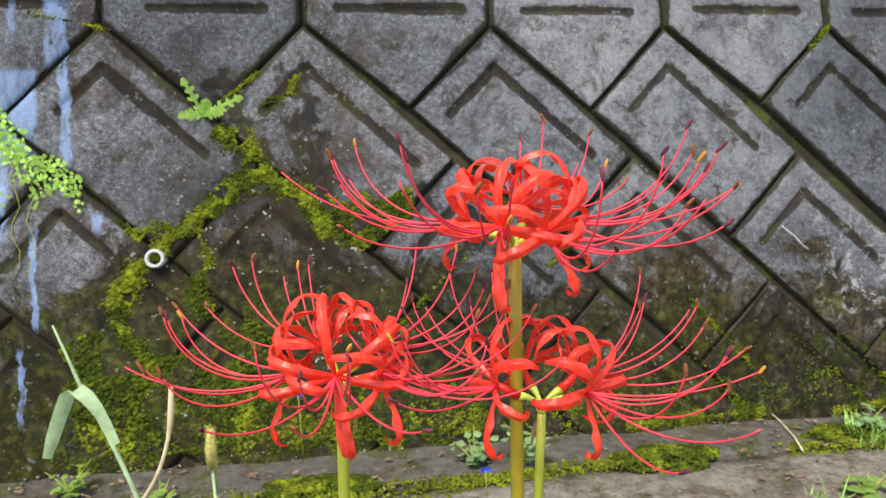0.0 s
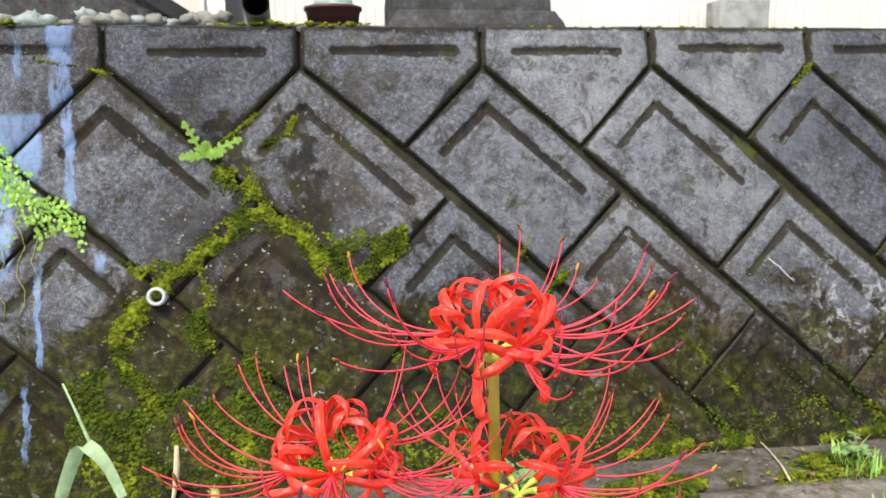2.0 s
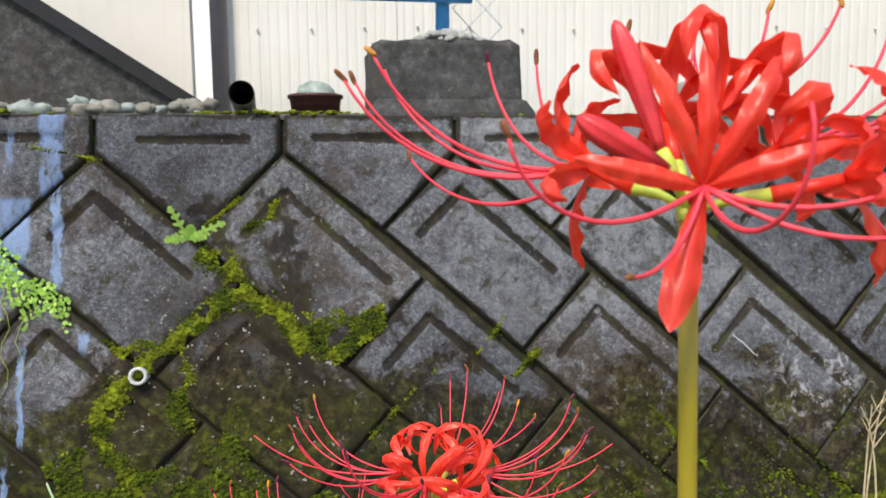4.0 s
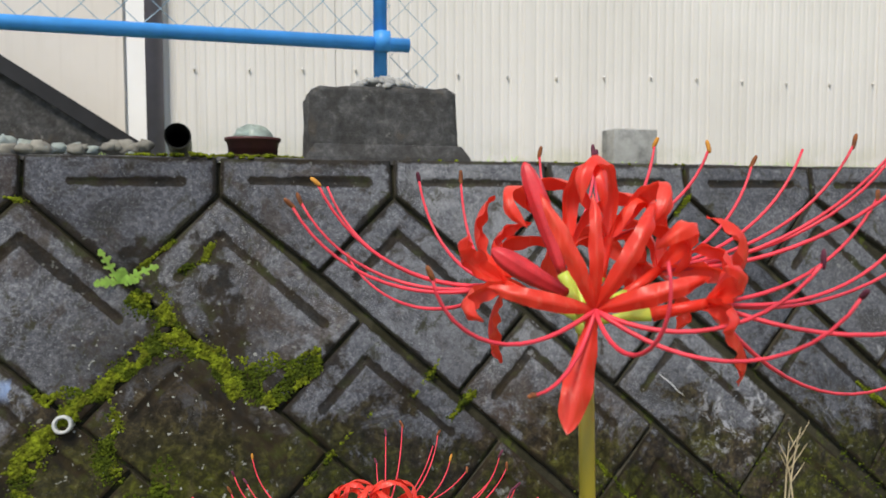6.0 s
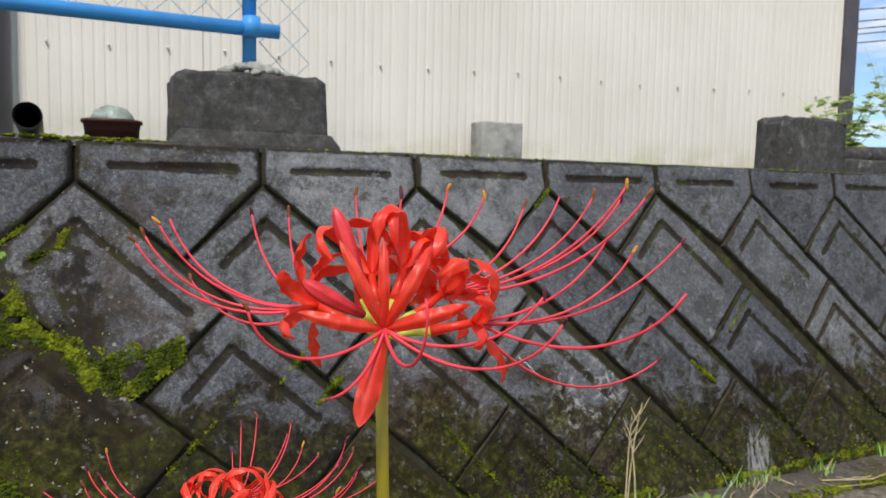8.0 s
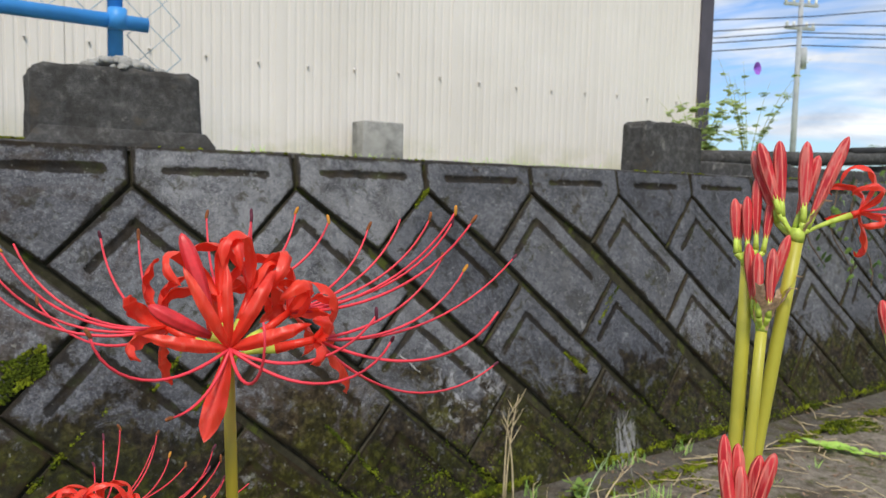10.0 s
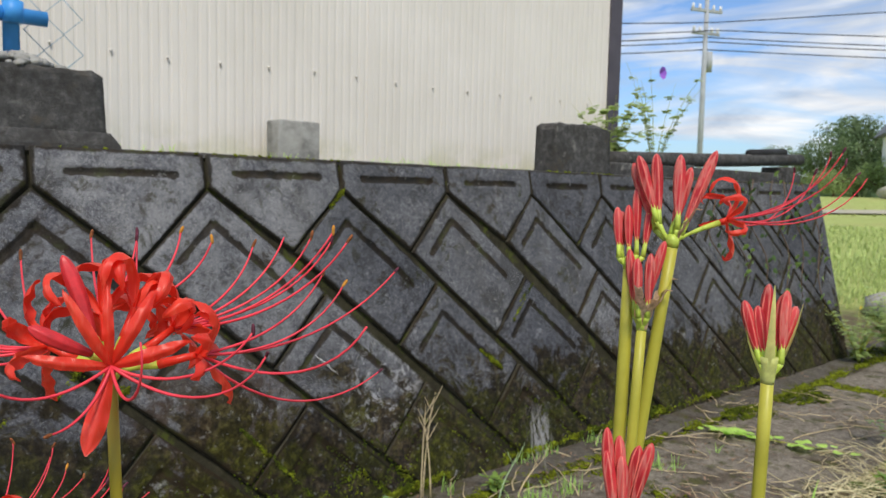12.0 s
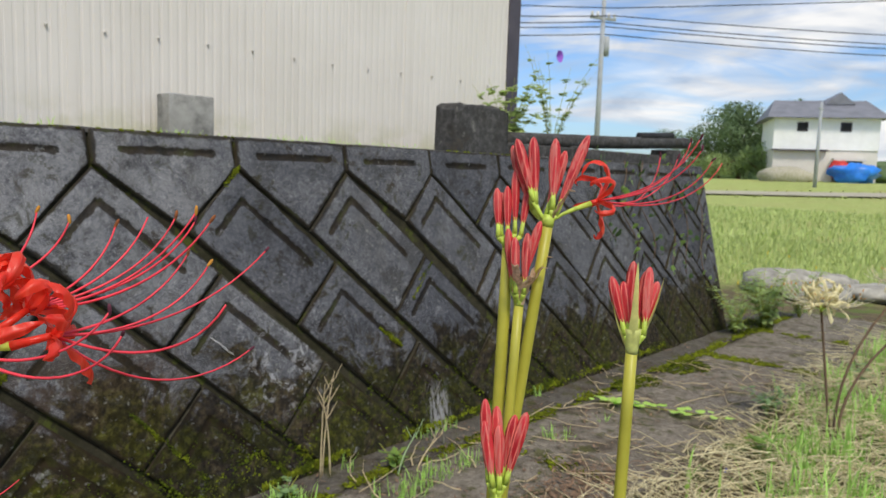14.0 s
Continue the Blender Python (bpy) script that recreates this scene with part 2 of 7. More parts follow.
def plain_concrete(name, lo, hi, green=0.3, stain=(0.05, 0.045, 0.035)):
    n = Nodes(name)
    grain = n.noise(240, 3, 0.7)
    mid = n.noise(22, 5, 0.65)
    col = n.ramp(mid, [(0.28, lo), (0.72, hi)])
    col = n.mix(n.math("MULTIPLY", n.band(grain, 0.56, 0.72), 0.5), col, tuple(min(1, v * 1.7) for v in hi))
    col = n.mix(n.math("MULTIPLY", n.band(n.noise(6, 5, 0.7), 0.48, 0.62), 0.75), col, stain)
    col = n.mix(n.math("MULTIPLY", n.band(n.noise(13, 5, 0.7), 0.55, 0.66), green), col, (0.07, 0.085, 0.015))
    n.bump(n.mix(0.5, grain, mid), 0.5, 0.005)
    return n.done(col, 0.92, spec=0.1)


def pier_concrete():
    """Dark lichen-stained cast concrete with pale crumbling spots."""
    n = Nodes("old_pier_concrete")
    grain = n.noise(240, 3, 0.7)
    mid = n.noise(36, 6, 0.75)
    col = n.ramp(mid, [(0.28, (0.034, 0.033, 0.032)), (0.52, (0.084, 0.082, 0.080)), (0.76, (0.19, 0.186, 0.175))])
    col = n.mix(n.math("MULTIPLY", n.band(n.noise(11, 6, 0.75, distort=0.5), 0.46, 0.62), 0.6), col, (0.042, 0.039, 0.035))
    col = n.mix(n.math("MULTIPLY", n.band(n.noise(16, 6, 0.75), 0.60, 0.68), 0.6), col, (0.30, 0.29, 0.26))
    col = n.mix(n.math("MULTIPLY", n.band(n.noise(9, 5, 0.7), 0.56, 0.66), 0.5), col, (0.055, 0.038, 0.02))
    n.bump(n.mix(0.5, grain, mid), 0.9, 0.008)
    return n.done(col, 0.92, spec=0.2)


def slab_concrete(name, lo, hi):
    """Trodden concrete with soil, moss film and pale scuffs."""
    n = Nodes(name)
    grain = n.noise(300, 3, 0.7)
    mid = n.noise(40, 6, 0.72)
    broad = n.noise(5, 6, 0.7, distort=0.5)
    col = n.ramp(mid, [(0.28, lo), (0.72, hi)])
    col = n.mix(n.math("MULTIPLY", n.band(grain, 0.58, 0.70), 0.6), col, tuple(min(1, v * 2.2) for v in hi))
    col = n.mix(n.math("MULTIPLY", n.band(broad, 0.48, 0.64), 0.7), col, n.ramp(mid, [(0.3, (0.034, 0.025, 0.016)), (0.7, (0.11, 0.082, 0.055))]))
    col = n.mix(n.math("MULTIPLY", n.band(n.noise(11, 6, 0.72), 0.53, 0.62), 0.75), col, n.ramp(mid, [(0.3, (0.03, 0.034, 0.007)), (0.7, (0.095, 0.10, 0.016))]))
    col = n.mix(n.math("MULTIPLY", n.band(n.noise(18, 6, 0.75), 0.62, 0.68), 0.5), col, (0.24, 0.22, 0.19))
    n.bump(n.mix(0.5, grain, mid), 0.9, 0.008)
    return n.done(col, 0.92, spec=0.2)


def simple(name, color, vary=0.25, scale=40, rough=0.6, metal=0.0, spec=0.4, thin=0.0, bump=0.15, island=0.0):
    """A surface of one paint or tissue, with grain and blotches."""
    n = Nodes(name)
    dark = tuple(v * (1 - vary) for v in color)
    light = tuple(min(1.0, v * (1 + vary)) for v in color)
    col = n.ramp(n.noise(scale, 4, 0.6), [(0.3, dark), (0.7, light)])
    if island:
        col = n.mix(n.math("MULTIPLY", n.random(), island), col, tuple(v * 0.45 for v in color))
    if bump:
        n.bump(n.noise(scale * 5, 3, 0.6), bump, 0.002)
    return n.done(col, rough, metal, spec, thin)


def petal_red():
    n = Nodes("red_petal")
    col = n.ramp(n.noise(60, 3, 0.5), [(0.3, (0.92, 0.042, 0.020)), (0.7, (0.97, 0.095, 0.050))])
    vein = n.band(n.noise(520, 2, 0.5, n.scaled(1.0, 1.0, 0.22)), 0.50, 0.70)
    col = n.mix(n.math("MULTIPLY", vein, 0.42), col, (0.97, 0.18, 0.11))
    col = n.mix(n.math("MULTIPLY", n.object_random(), 0.38), col, (0.74, 0.016, 0.012))
    n.bump(n.mix(0.5, vein, n.noise(260, 2, 0.5)), 0.22, 0.001)
    return n.done(col, 0.38, spec=0.58, thin=0.38)


def moss_mat(name, a, b, c):
    n = Nodes(name)
    col = n.ramp(n.noise(38, 4, 0.65), [(0.30, a), (0.5, b), (0.68, c)])
    col = n.mix(n.math("MULTIPLY", n.random(), 0.5), col, a)
    col = n.mix(n.math("MULTIPLY", n.band(n.noise(90, 2, 0.6), 0.58, 0.7), 0.5), col, c)
    n.bump(n.noise(700, 2, 0.7), 0.7, 0.003)
    return n.done(col, 0.95, spec=0.08)


M_WALL = concrete_wall()
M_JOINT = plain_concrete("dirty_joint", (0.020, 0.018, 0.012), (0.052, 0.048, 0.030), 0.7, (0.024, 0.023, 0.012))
M_GROOVE = plain_concrete("dirty_groove", (0.026, 0.023, 0.016), (0.07, 0.064, 0.045), 0.6, (0.04, 0.028, 0.016))
M_PILLAR = pier_concrete()
M_SLAB = slab_concrete("dark_slab_concrete", (0.076, 0.065, 0.051), (0.33, 0.29, 0.235))
M_FOOTING = slab_concrete("grey_footing_concrete", (0.046, 0.041, 0.033), (0.165, 0.148, 0.124))
M_BLOCK = plain_concrete("pale_block_concrete", (0.27, 0.265, 0.245), (0.40, 0.395, 0.37), 0.05, (0.16, 0.16, 0.15))
M_ROAD = plain_concrete("sandy_road", (0.36, 0.33, 0.25), (0.52, 0.48, 0.38), 0.1, (0.30, 0.29, 0.17))
M_MOSS = moss_mat("yellow_green_moss", (0.055, 0.058, 0.008), (0.14, 0.165, 0.011), (0.30, 0.37, 0.02))
M_MOSS_DARK = moss_mat("dark_moss", (0.024, 0.033, 0.005), (0.064, 0.086, 0.008), (0.145, 0.185, 0.013))
M_PETAL = petal_red()
M_FILAMENT = simple("pink_red_filament", (0.82, 0.055, 0.085), 0.2, 90, 0.45, thin=0.15, bump=0)
M_ANTHER = simple("brown_anther", (0.22, 0.07, 0.02), 0.6, 400, 0.8, bump=0.3)
M_ANTHER_Y = simple("orange_anther", (0.55, 0.24, 0.03), 0.35, 400, 0.8, bump=0.3)
M_ANTHER_P = simple("purple_anther", (0.11, 0.02, 0.04), 0.4, 400, 0.7, bump=0.3)
M_STEM = simple("olive_stem", (0.36, 0.28, 0.025), 0.16, 25, 0.42, thin=0.08, bump=0.05)
M_STEM_GREEN = simple("green_stem", (0.36, 0.39, 0.045), 0.16, 25, 0.42, thin=0.08, bump=0.05)
M_STEM_LIME = simple("yellow_green_stem", (0.46, 0.43, 0.055), 0.14, 25, 0.42, thin=0.08, bump=0.05)
M_OVARY = simple("bright_green_ovary", (0.54, 0.67, 0.10), 0.25, 120, 0.4, thin=0.15, bump=0.05)
M_BRACT = simple("papery_bract", (0.42, 0.30, 0.17), 0.35, 150, 0.8, thin=0.35, bump=0.3)
M_HUSK = simple("tan_papery_husk", (0.62, 0.44, 0.30), 0.45, 260, 0.8, thin=0.3, bump=0.5)
M_BRACT_GREEN = simple("pale_green_bract", (0.72, 0.74, 0.26), 0.2, 90, 0.6, thin=0.35, bump=0.1)
M_CREAM = simple("cream_petal", (0.80, 0.72, 0.42), 0.12, 80, 0.5, thin=0.3, bump=0.05)
M_WHITE_FIL = simple("cream_filament", (0.78, 0.72, 0.55), 0.1, 80, 0.5, thin=0.2, bump=0)
M_GRASS = simple("grass_blade", (0.46, 0.74, 0.17), 0.3, 30, 0.5, thin=0.4, bump=0, island=0.3)
M_FIELD_GRASS = simple("field_grass_blade", (0.52, 0.62, 0.22), 0.3, 3, 0.6, thin=0.3, bump=0, island=0.5)
M_GRASS_GREY = simple("pale_green_blade", (0.42, 0.56, 0.30), 0.25, 60, 0.5, thin=0.25, bump=0)
M_STRAW = simple("dry_straw", (0.90, 0.75, 0.46), 0.25, 60, 0.8, thin=0.15, bump=0, island=0.45)
M_SEED = simple("golden_seed_head", (0.52, 0.46, 0.13), 0.35, 300, 0.8, thin=0.2, bump=0.2)
M_LEAF = simple("soft_green_leaf", (0.27, 0.42, 0.09), 0.3, 60, 0.5, thin=0.35, bump=0.1, island=0.45)
M_LEAF_BRIGHT = simple("bright_leaf", (0.58, 0.86, 0.18), 0.15, 60, 0.5, thin=0.4, bump=0.1, island=0.12)
M_LEAF_PALE = simple("pale_leaf", (0.42, 0.55, 0.20), 0.25, 60, 0.5, thin=0.45, bump=0.1, island=0.35)
M_LEAF_CLIMB = simple("light_climber_leaf", (0.50, 0.62, 0.24), 0.25, 60, 0.5, thin=0.5, bump=0.1, island=0.35)
M_LEAF_DARK = simple("dark_leaf", (0.07, 0.13, 0.03), 0.4, 3, 0.6, thin=0.2, bump=0, island=0.6)
M_TWIG = simple("brown_twig", (0.13, 0.085, 0.05), 0.4, 90, 0.85, bump=0.3)
M_LITTER = simple("dead_leaf", (0.30, 0.19, 0.12), 0.4, 30, 0.85, thin=0.1, bump=0.2, island=0.75)
M_BLUE = simple("sky_blue_paint", (0.055, 0.30, 0.72), 0.12, 14, 0.45, bump=0.1)
M_WIRE = simple("pale_blue_wire", (0.32, 0.42, 0.48), 0.2, 60, 0.5, 0.3, bump=0)
M_DARK_METAL = simple("grey_purple_metal", (0.085, 0.075, 0.09), 0.2, 8, 0.5, 0.2)
M_DOWNPIPE = simple("grey_purple_pipe", (0.20, 0.18, 0.215), 0.15, 8, 0.5)
M_PIPE = simple("dirty_grey_pipe", (0.20, 0.20, 0.17), 0.4, 14, 0.7)
M_PIPE_IN = simple("black_pipe_bore", (0.006, 0.006, 0.006), 0.2, 20, 0.9)
M_POT = simple("dark_red_brown_pot", (0.07, 0.022, 0.02), 0.3, 25, 0.5)
M_WHITE_PVC = simple("white_plastic", (0.72, 0.72, 0.7), 0.1, 40, 0.4)
M_RING = simple("dirty_white_plastic", (0.46, 0.46, 0.43), 0.3, 120, 0.5)
M_HOUSE_WHITE = simple("white_render", (0.86, 0.86, 0.85), 0.05, 1.5, 0.8)
M_BLACK = simple("black_timber", (0.018, 0.018, 0.02), 0.4, 6, 0.8)
M_PLASTIC = simple("pale_crumpled_plastic", (0.30, 0.34, 0.31), 0.35, 25, 0.5, thin=0.2, bump=0.4)
M_CUP = simple("clear_crumpled_plastic", (0.52, 0.60, 0.54), 0.3, 40, 0.25, spec=0.6, thin=0.55, bump=0.5)
M_STONE = simple("pale_stone", (0.25, 0.235, 0.195), 0.4, 30, 0.9, bump=0.4, island=0.5)
M_EDGE_STONE = simple("pale_edge_stone", (0.36, 0.34, 0.29), 0.4, 9, 0.9, bump=0.4)
M_GRIT = simple("grey_grit", (0.20, 0.18, 0.15), 0.4, 60, 0.9, bump=0.3, island=0.6)
M_STALK = simple("tan_dry_stalk", (0.56, 0.45, 0.27), 0.3, 60, 0.8, bump=0.1)
M_LEAF_DUSTY = simple("dusty_leaf", (0.27, 0.42, 0.17), 0.3, 60, 0.6, thin=0.3, bump=0.1, island=0.35)
M_BLUE_FLOWER = simple("blue_petal", (0.05, 0.12, 0.85), 0.2, 100, 0.5, thin=0.3, bump=0)
M_YELLOW_FLOWER = simple("yellow_petal", (0.8, 0.6, 0.03), 0.15, 100, 0.5, thin=0.3, bump=0)
M_PURPLE_FLOWER = simple("purple_petal", (0.42, 0.17, 0.74), 0.15, 100, 0.5, thin=0.3, bump=0)


def siding_mat():
    n = Nodes("cream_painted_siding")
    col = n.ramp(n.noise(1.4, 4, 0.6), [(0.3, (0.66, 0.62, 0.56)), (0.7, (0.74, 0.70, 0.645))])
    run = n.band(n.noise(5, 3, 0.6, n.scaled(6.0, 6.0, 0.25)), 0.5, 0.75)
    col = n.mix(n.math("MULTIPLY", run, 0.25), col, (0.5, 0.46, 0.4))
    x, y, z = n.xyz()
    splash = n.math("MULTIPLY", n.band(z, 1.2, 0.98), n.band(n.noise(7, 4, 0.6), 0.4, 0.6))
    col = n.mix(n.math("MULTIPLY", splash, 0.5), col, (0.42, 0.42, 0.22))
    n.bump(n.noise(60, 3, 0.6), 0.1, 0.002)
    return n.done(col, 0.5, spec=0.35)


M_SIDING = siding_mat()
M_SCREW = simple("dull_screw", (0.64, 0.60, 0.55), 0.3, 80, 0.6)


def field_mat():
    n = Nodes("field_ground")
    x, y, z = n.xyz()
    fine = n.noise(14, 6, 0.75)
    big = n.noise(0.5, 4, 0.6)
    grass = n.ramp(fine, [(0.3, (0.22, 0.27, 0.075)), (0.55, (0.40, 0.46, 0.15)), (0.75, (0.60, 0.62, 0.27))])
    dry = n.ramp(fine, [(0.3, (0.20, 0.17, 0.07)), (0.7, (0.52, 0.45, 0.20))])
    col = n.mix(n.math("MULTIPLY", n.band(big, 0.5, 0.66), 0.5), grass, dry)
    clump = n.noise(2.2, 6, 0.75, distort=0.5)
    col = n.mix(n.math("MULTIPLY", n.band(clump, 0.53, 0.64), 0.5), col, (0.16, 0.22, 0.04))
    col = n.mix(n.math("MULTIPLY", n.band(clump, 0.45, 0.34), 0.45), col, (0.60, 0.62, 0.22))
    col = n.mix(n.math("MULTIPLY", n.band(n.noise(0.9, 5, 0.7), 0.58, 0.66), 0.55), col, dry)
    soil = n.ramp(fine, [(0.3, (0.06, 0.05, 0.035)), (0.7, (0.24, 0.19, 0.11))])
    soil = n.mix(n.band(n.noise(5, 4, 0.6), 0.46, 0.6), soil, (0.13, 0.17, 0.05))
    col = n.mix(n.band(x, 7.0, 5.8), col, soil)
    n.bump(fine, 0.8, 0.03)
    return n.done(col, 0.95, spec=0.1)


M_FIELD = field_mat()


# ---------------------------------------------------------------- mesh helpers
class Geo:
    """Vertices, faces and material slots of one mesh."""

    def __init__(self):
        self.v, self.f, self.m = [], [], []

    def add(self, verts, faces, slot=0):
        k = len(self.v)
        self.v.extend(tuple(p) for p in verts)
        self.f.extend(tuple(i + k for i in q) for q in faces)
        self.m.extend([slot] * len(faces))
        return self

    def box(self, lo, hi, slot=0, bev=0.0):
        (x0, y0, z0), (x1, y1, z1) = lo, hi
        if bev <= 0:
            vs = [(x, y, z) for x in (x0, x1) for y in (y0, y1) for z in (z0, z1)]
            fs = [(0, 1, 3, 2), (4, 6, 7, 5), (0, 4, 5, 1), (2, 3, 7, 6), (0, 2, 6, 4), (1, 5, 7, 3)]
            return self.add(vs, fs, slot)
        bm = bmesh.new()
        bmesh.ops.create_cube(bm, size=1.0)
        for q in bm.verts:
            q.co = Vector(((x0 + x1) / 2 + q.co.x * (x1 - x0), (y0 + y1) / 2 + q.co.y * (y1 - y0), (z0 + z1) / 2 + q.co.z * (z1 - z0)))
        bmesh.ops.bevel(bm, geom=list(bm.edges), offset=bev, segments=2, affect="EDGES", profile=0.6)
        bm.verts.index_update()
        self.add([q.co[:] for q in bm.verts], [[q.index for q in f.verts] for f in bm.faces], slot)
        bm.free()
        return self

    def tube(self, pts, radii, seg=8, slot=0, cap=True, ridge=0.0, ridges=6):
        pts = [Vector(p) for p in pts]
        if isinstance(radii, (int, float)):
            radii = [radii] * len(pts)
        verts, faces = [], []
        ref = None
        for i, p in enumerate(pts):
            d = (pts[min(i + 1, len(pts) - 1)] - pts[max(i - 1, 0)]).normalized()
            if ref is None:
                ref = d.orthogonal().normalized()
            ref = (ref - d * ref.dot(d)).normalized()
            other = d.cross(ref)
            for s in range(seg):
                a = 2 * math.pi * s / seg
                r = radii[i] * (1 + ridge * math.cos(ridges * a))
                verts.append(p + ref * (math.cos(a) * r) + other * (math.sin(a) * r))
        for i in range(len(pts) - 1):
            for s in range(seg):
                faces.append((i * seg + s, i * seg + (s + 1) % seg, (i + 1) * seg + (s + 1) % seg, (i + 1) * seg + s))
        if cap:
            faces.append(tuple(range(seg))[::-1])
            faces.append(tuple((len(pts) - 1) * seg + s for s in range(seg)))
        return self.add(verts, faces, slot)

    def lump(self, c, r, seed, rough=0.35, flat=1.0, rings=4, seg=7, slot=0):
        """A small uneven blob."""
        rng = random.Random(seed)
        verts = [(c[0], c[1], c[2] + r * flat)]
        for i in range(1, rings):
            a = math.pi * i / rings
            for s in range(seg):
                b = 2 * math.pi * (s + 0.5 * (i % 2)) / seg
                k = r * (1 + rng.uniform(-rough, rough))
                verts.append((c[0] + k * math.sin(a) * math.cos(b), c[1] + k * math.sin(a) * math.sin(b), c[2] + k * flat * math.cos(a)))
        verts.append((c[0], c[1], c[2] - r * flat))
        faces = [(0, 1 + s, 1 + (s + 1) % seg) for s in range(seg)]
        for i in range(rings - 2):
            for s in range(seg):
                a, b = 1 + i * seg, 1 + (i + 1) * seg
                faces.append((a + s, b + s, b + (s + 1) % seg, a + (s + 1) % seg))
        last, b = len(verts) - 1, 1 + (rings - 2) * seg
        faces += [(last, b + (s + 1) % seg, b + s) for s in range(seg)]
        return self.add(verts, faces, slot)

    def blade(self, pts, widths, side, slot=0, fold=0.25):
        """A ribbon with a folded midrib along pts."""
        side = Vector(side).normalized()
        verts, faces = [], []
        for i, (p, w) in enumerate(zip(pts, widths)):
            p = Vector(p)
            d = (Vector(pts[min(i + 1, len(pts) - 1)]) - Vector(pts[max(i - 1, 0)])).normalized()
            s = (side - d * side.dot(d)).normalized()
            up = s.cross(d)
            verts += [p - s * w + up * w * fold, p, p + s * w + up * w * fold]
        for i in range(len(pts) - 1):
            a, b = 3 * i, 3 * i + 3
            faces += [(a, a + 1, b + 1, b), (a + 1, a + 2, b + 2, b + 1)]
        return self.add(verts, faces, slot)

    def mesh(self, name, mats, smooth=True):
        me = bpy.data.meshes.new(name)
        me.from_pydata(self.v, [], self.f)
        for m in mats if isinstance(mats, (list, tuple)) else [mats]:
            me.materials.append(m)
        if len(me.materials) > 1:
            me.polygons.foreach_set("material_index", self.m)
        if smooth:
            me.polygons.foreach_set("use_smooth", [True] * len(me.polygons))
        me.update()
        return me


def part(name, geo, mats, parent=None, label="", smooth=True):
    ob = new(name, geo.mesh(name, mats, smooth))
    if parent is not None:
        ob.parent = parent
    if label:
        ob["label"] = label
    return ob


def thing(name, label, category, place=(0, 0, 0), group=""):
    ob = new(name)
    ob.location = place
    ob.empty_display_size = 0.02
    return tagged(ob, label, category, group)


def local(ob, p):
    return Vector(p) - ob.location


def curve(a, b, c, n=8):
    """Points on a quadratic curve from a over b to c."""
    a, b, c = Vector(a), Vector(b), Vector(c)
    return [a * (1 - t) ** 2 + b * 2 * t * (1 - t) + c * t * t for t in [i / n for i in range(n + 1)]]


# ---------------------------------------------------------------- the ground
BATTER = radians(13.18)
SB, CB = math.sin(BATTER), math.cos(BATTER)
ZV = 0.91           # height of the upper corners of the diagonal blocks
PITCH = 0.424       # block spacing along the wall
TOP_W = -0.098      # upper edge of the wall, down the slope from ZV
END_U = 4.23        # far end of the wall
START_U = -3.4
THETA, PHI, LONG = radians(42.89), radians(45.56), 0.4513


def on_wall(u, w, h=0.0):
    """A place on the sloping wall: u along it, w down it, h proud of it."""
    return (u, -w * SB - h * CB, ZV - w * CB + h * SB)


def smooth01(v, lo, hi):
    k = min(1.0, max(0.0, (v - lo) / (hi - lo)))
    return k * k * (3 - 2 * k)


def ground_z(x, y):
    """The trodden ground lies a little below the foot of the wall face, all but level."""
    return -0.02 + 0.004 * smooth01(x, 2.5, 5.0)


def far_rise(x):
    """The fields climb gently towards the houses."""
    return 1.15 * smooth01(x, 36.0, 64.0)


def ground_sheet():
    xs = [-400, -120, -40, -15, -8] + [-5 + 0.25 * i for i in range(61)] + [12, 15, 20, 30] + list(range(36, 68, 2)) + [80, 120, 200, 400, 900, 2000]
    ys = [-900, -200, -60, -20, -10] + [-5 + 0.25 * i for i in range(37)] + [5, 7, 10, 15, 25, 40, 70, 120, 250, 600, 1500]
    verts, faces = [], []
    for y in ys:
        for x in xs:
            z = ground_z(x, y) + far_rise(x) - 0.02
            if abs(x) < 12 and abs(y) < 6:
                z += 0.015 * noise.noise((x * 2, y * 2, 0))
            verts.append((x, y, z))
    nx = len(xs)
    for j in range(len(ys) - 1):
        for i in range(nx - 1):
            faces.append((j * nx + i, j * nx + i + 1, (j + 1) * nx + i + 1, (j + 1) * nx + i))
    ob = part("ground", Geo().add(verts, faces), M_FIELD)
    return tagged(ob, "flat grassy field reaching to the horizon", "ground", kind="structure")


ground_sheet()


def joint_y(x):
    """The mossy joint between footing and slab."""
    return -0.365 + 0.012 * math.sin(x * 1.7)


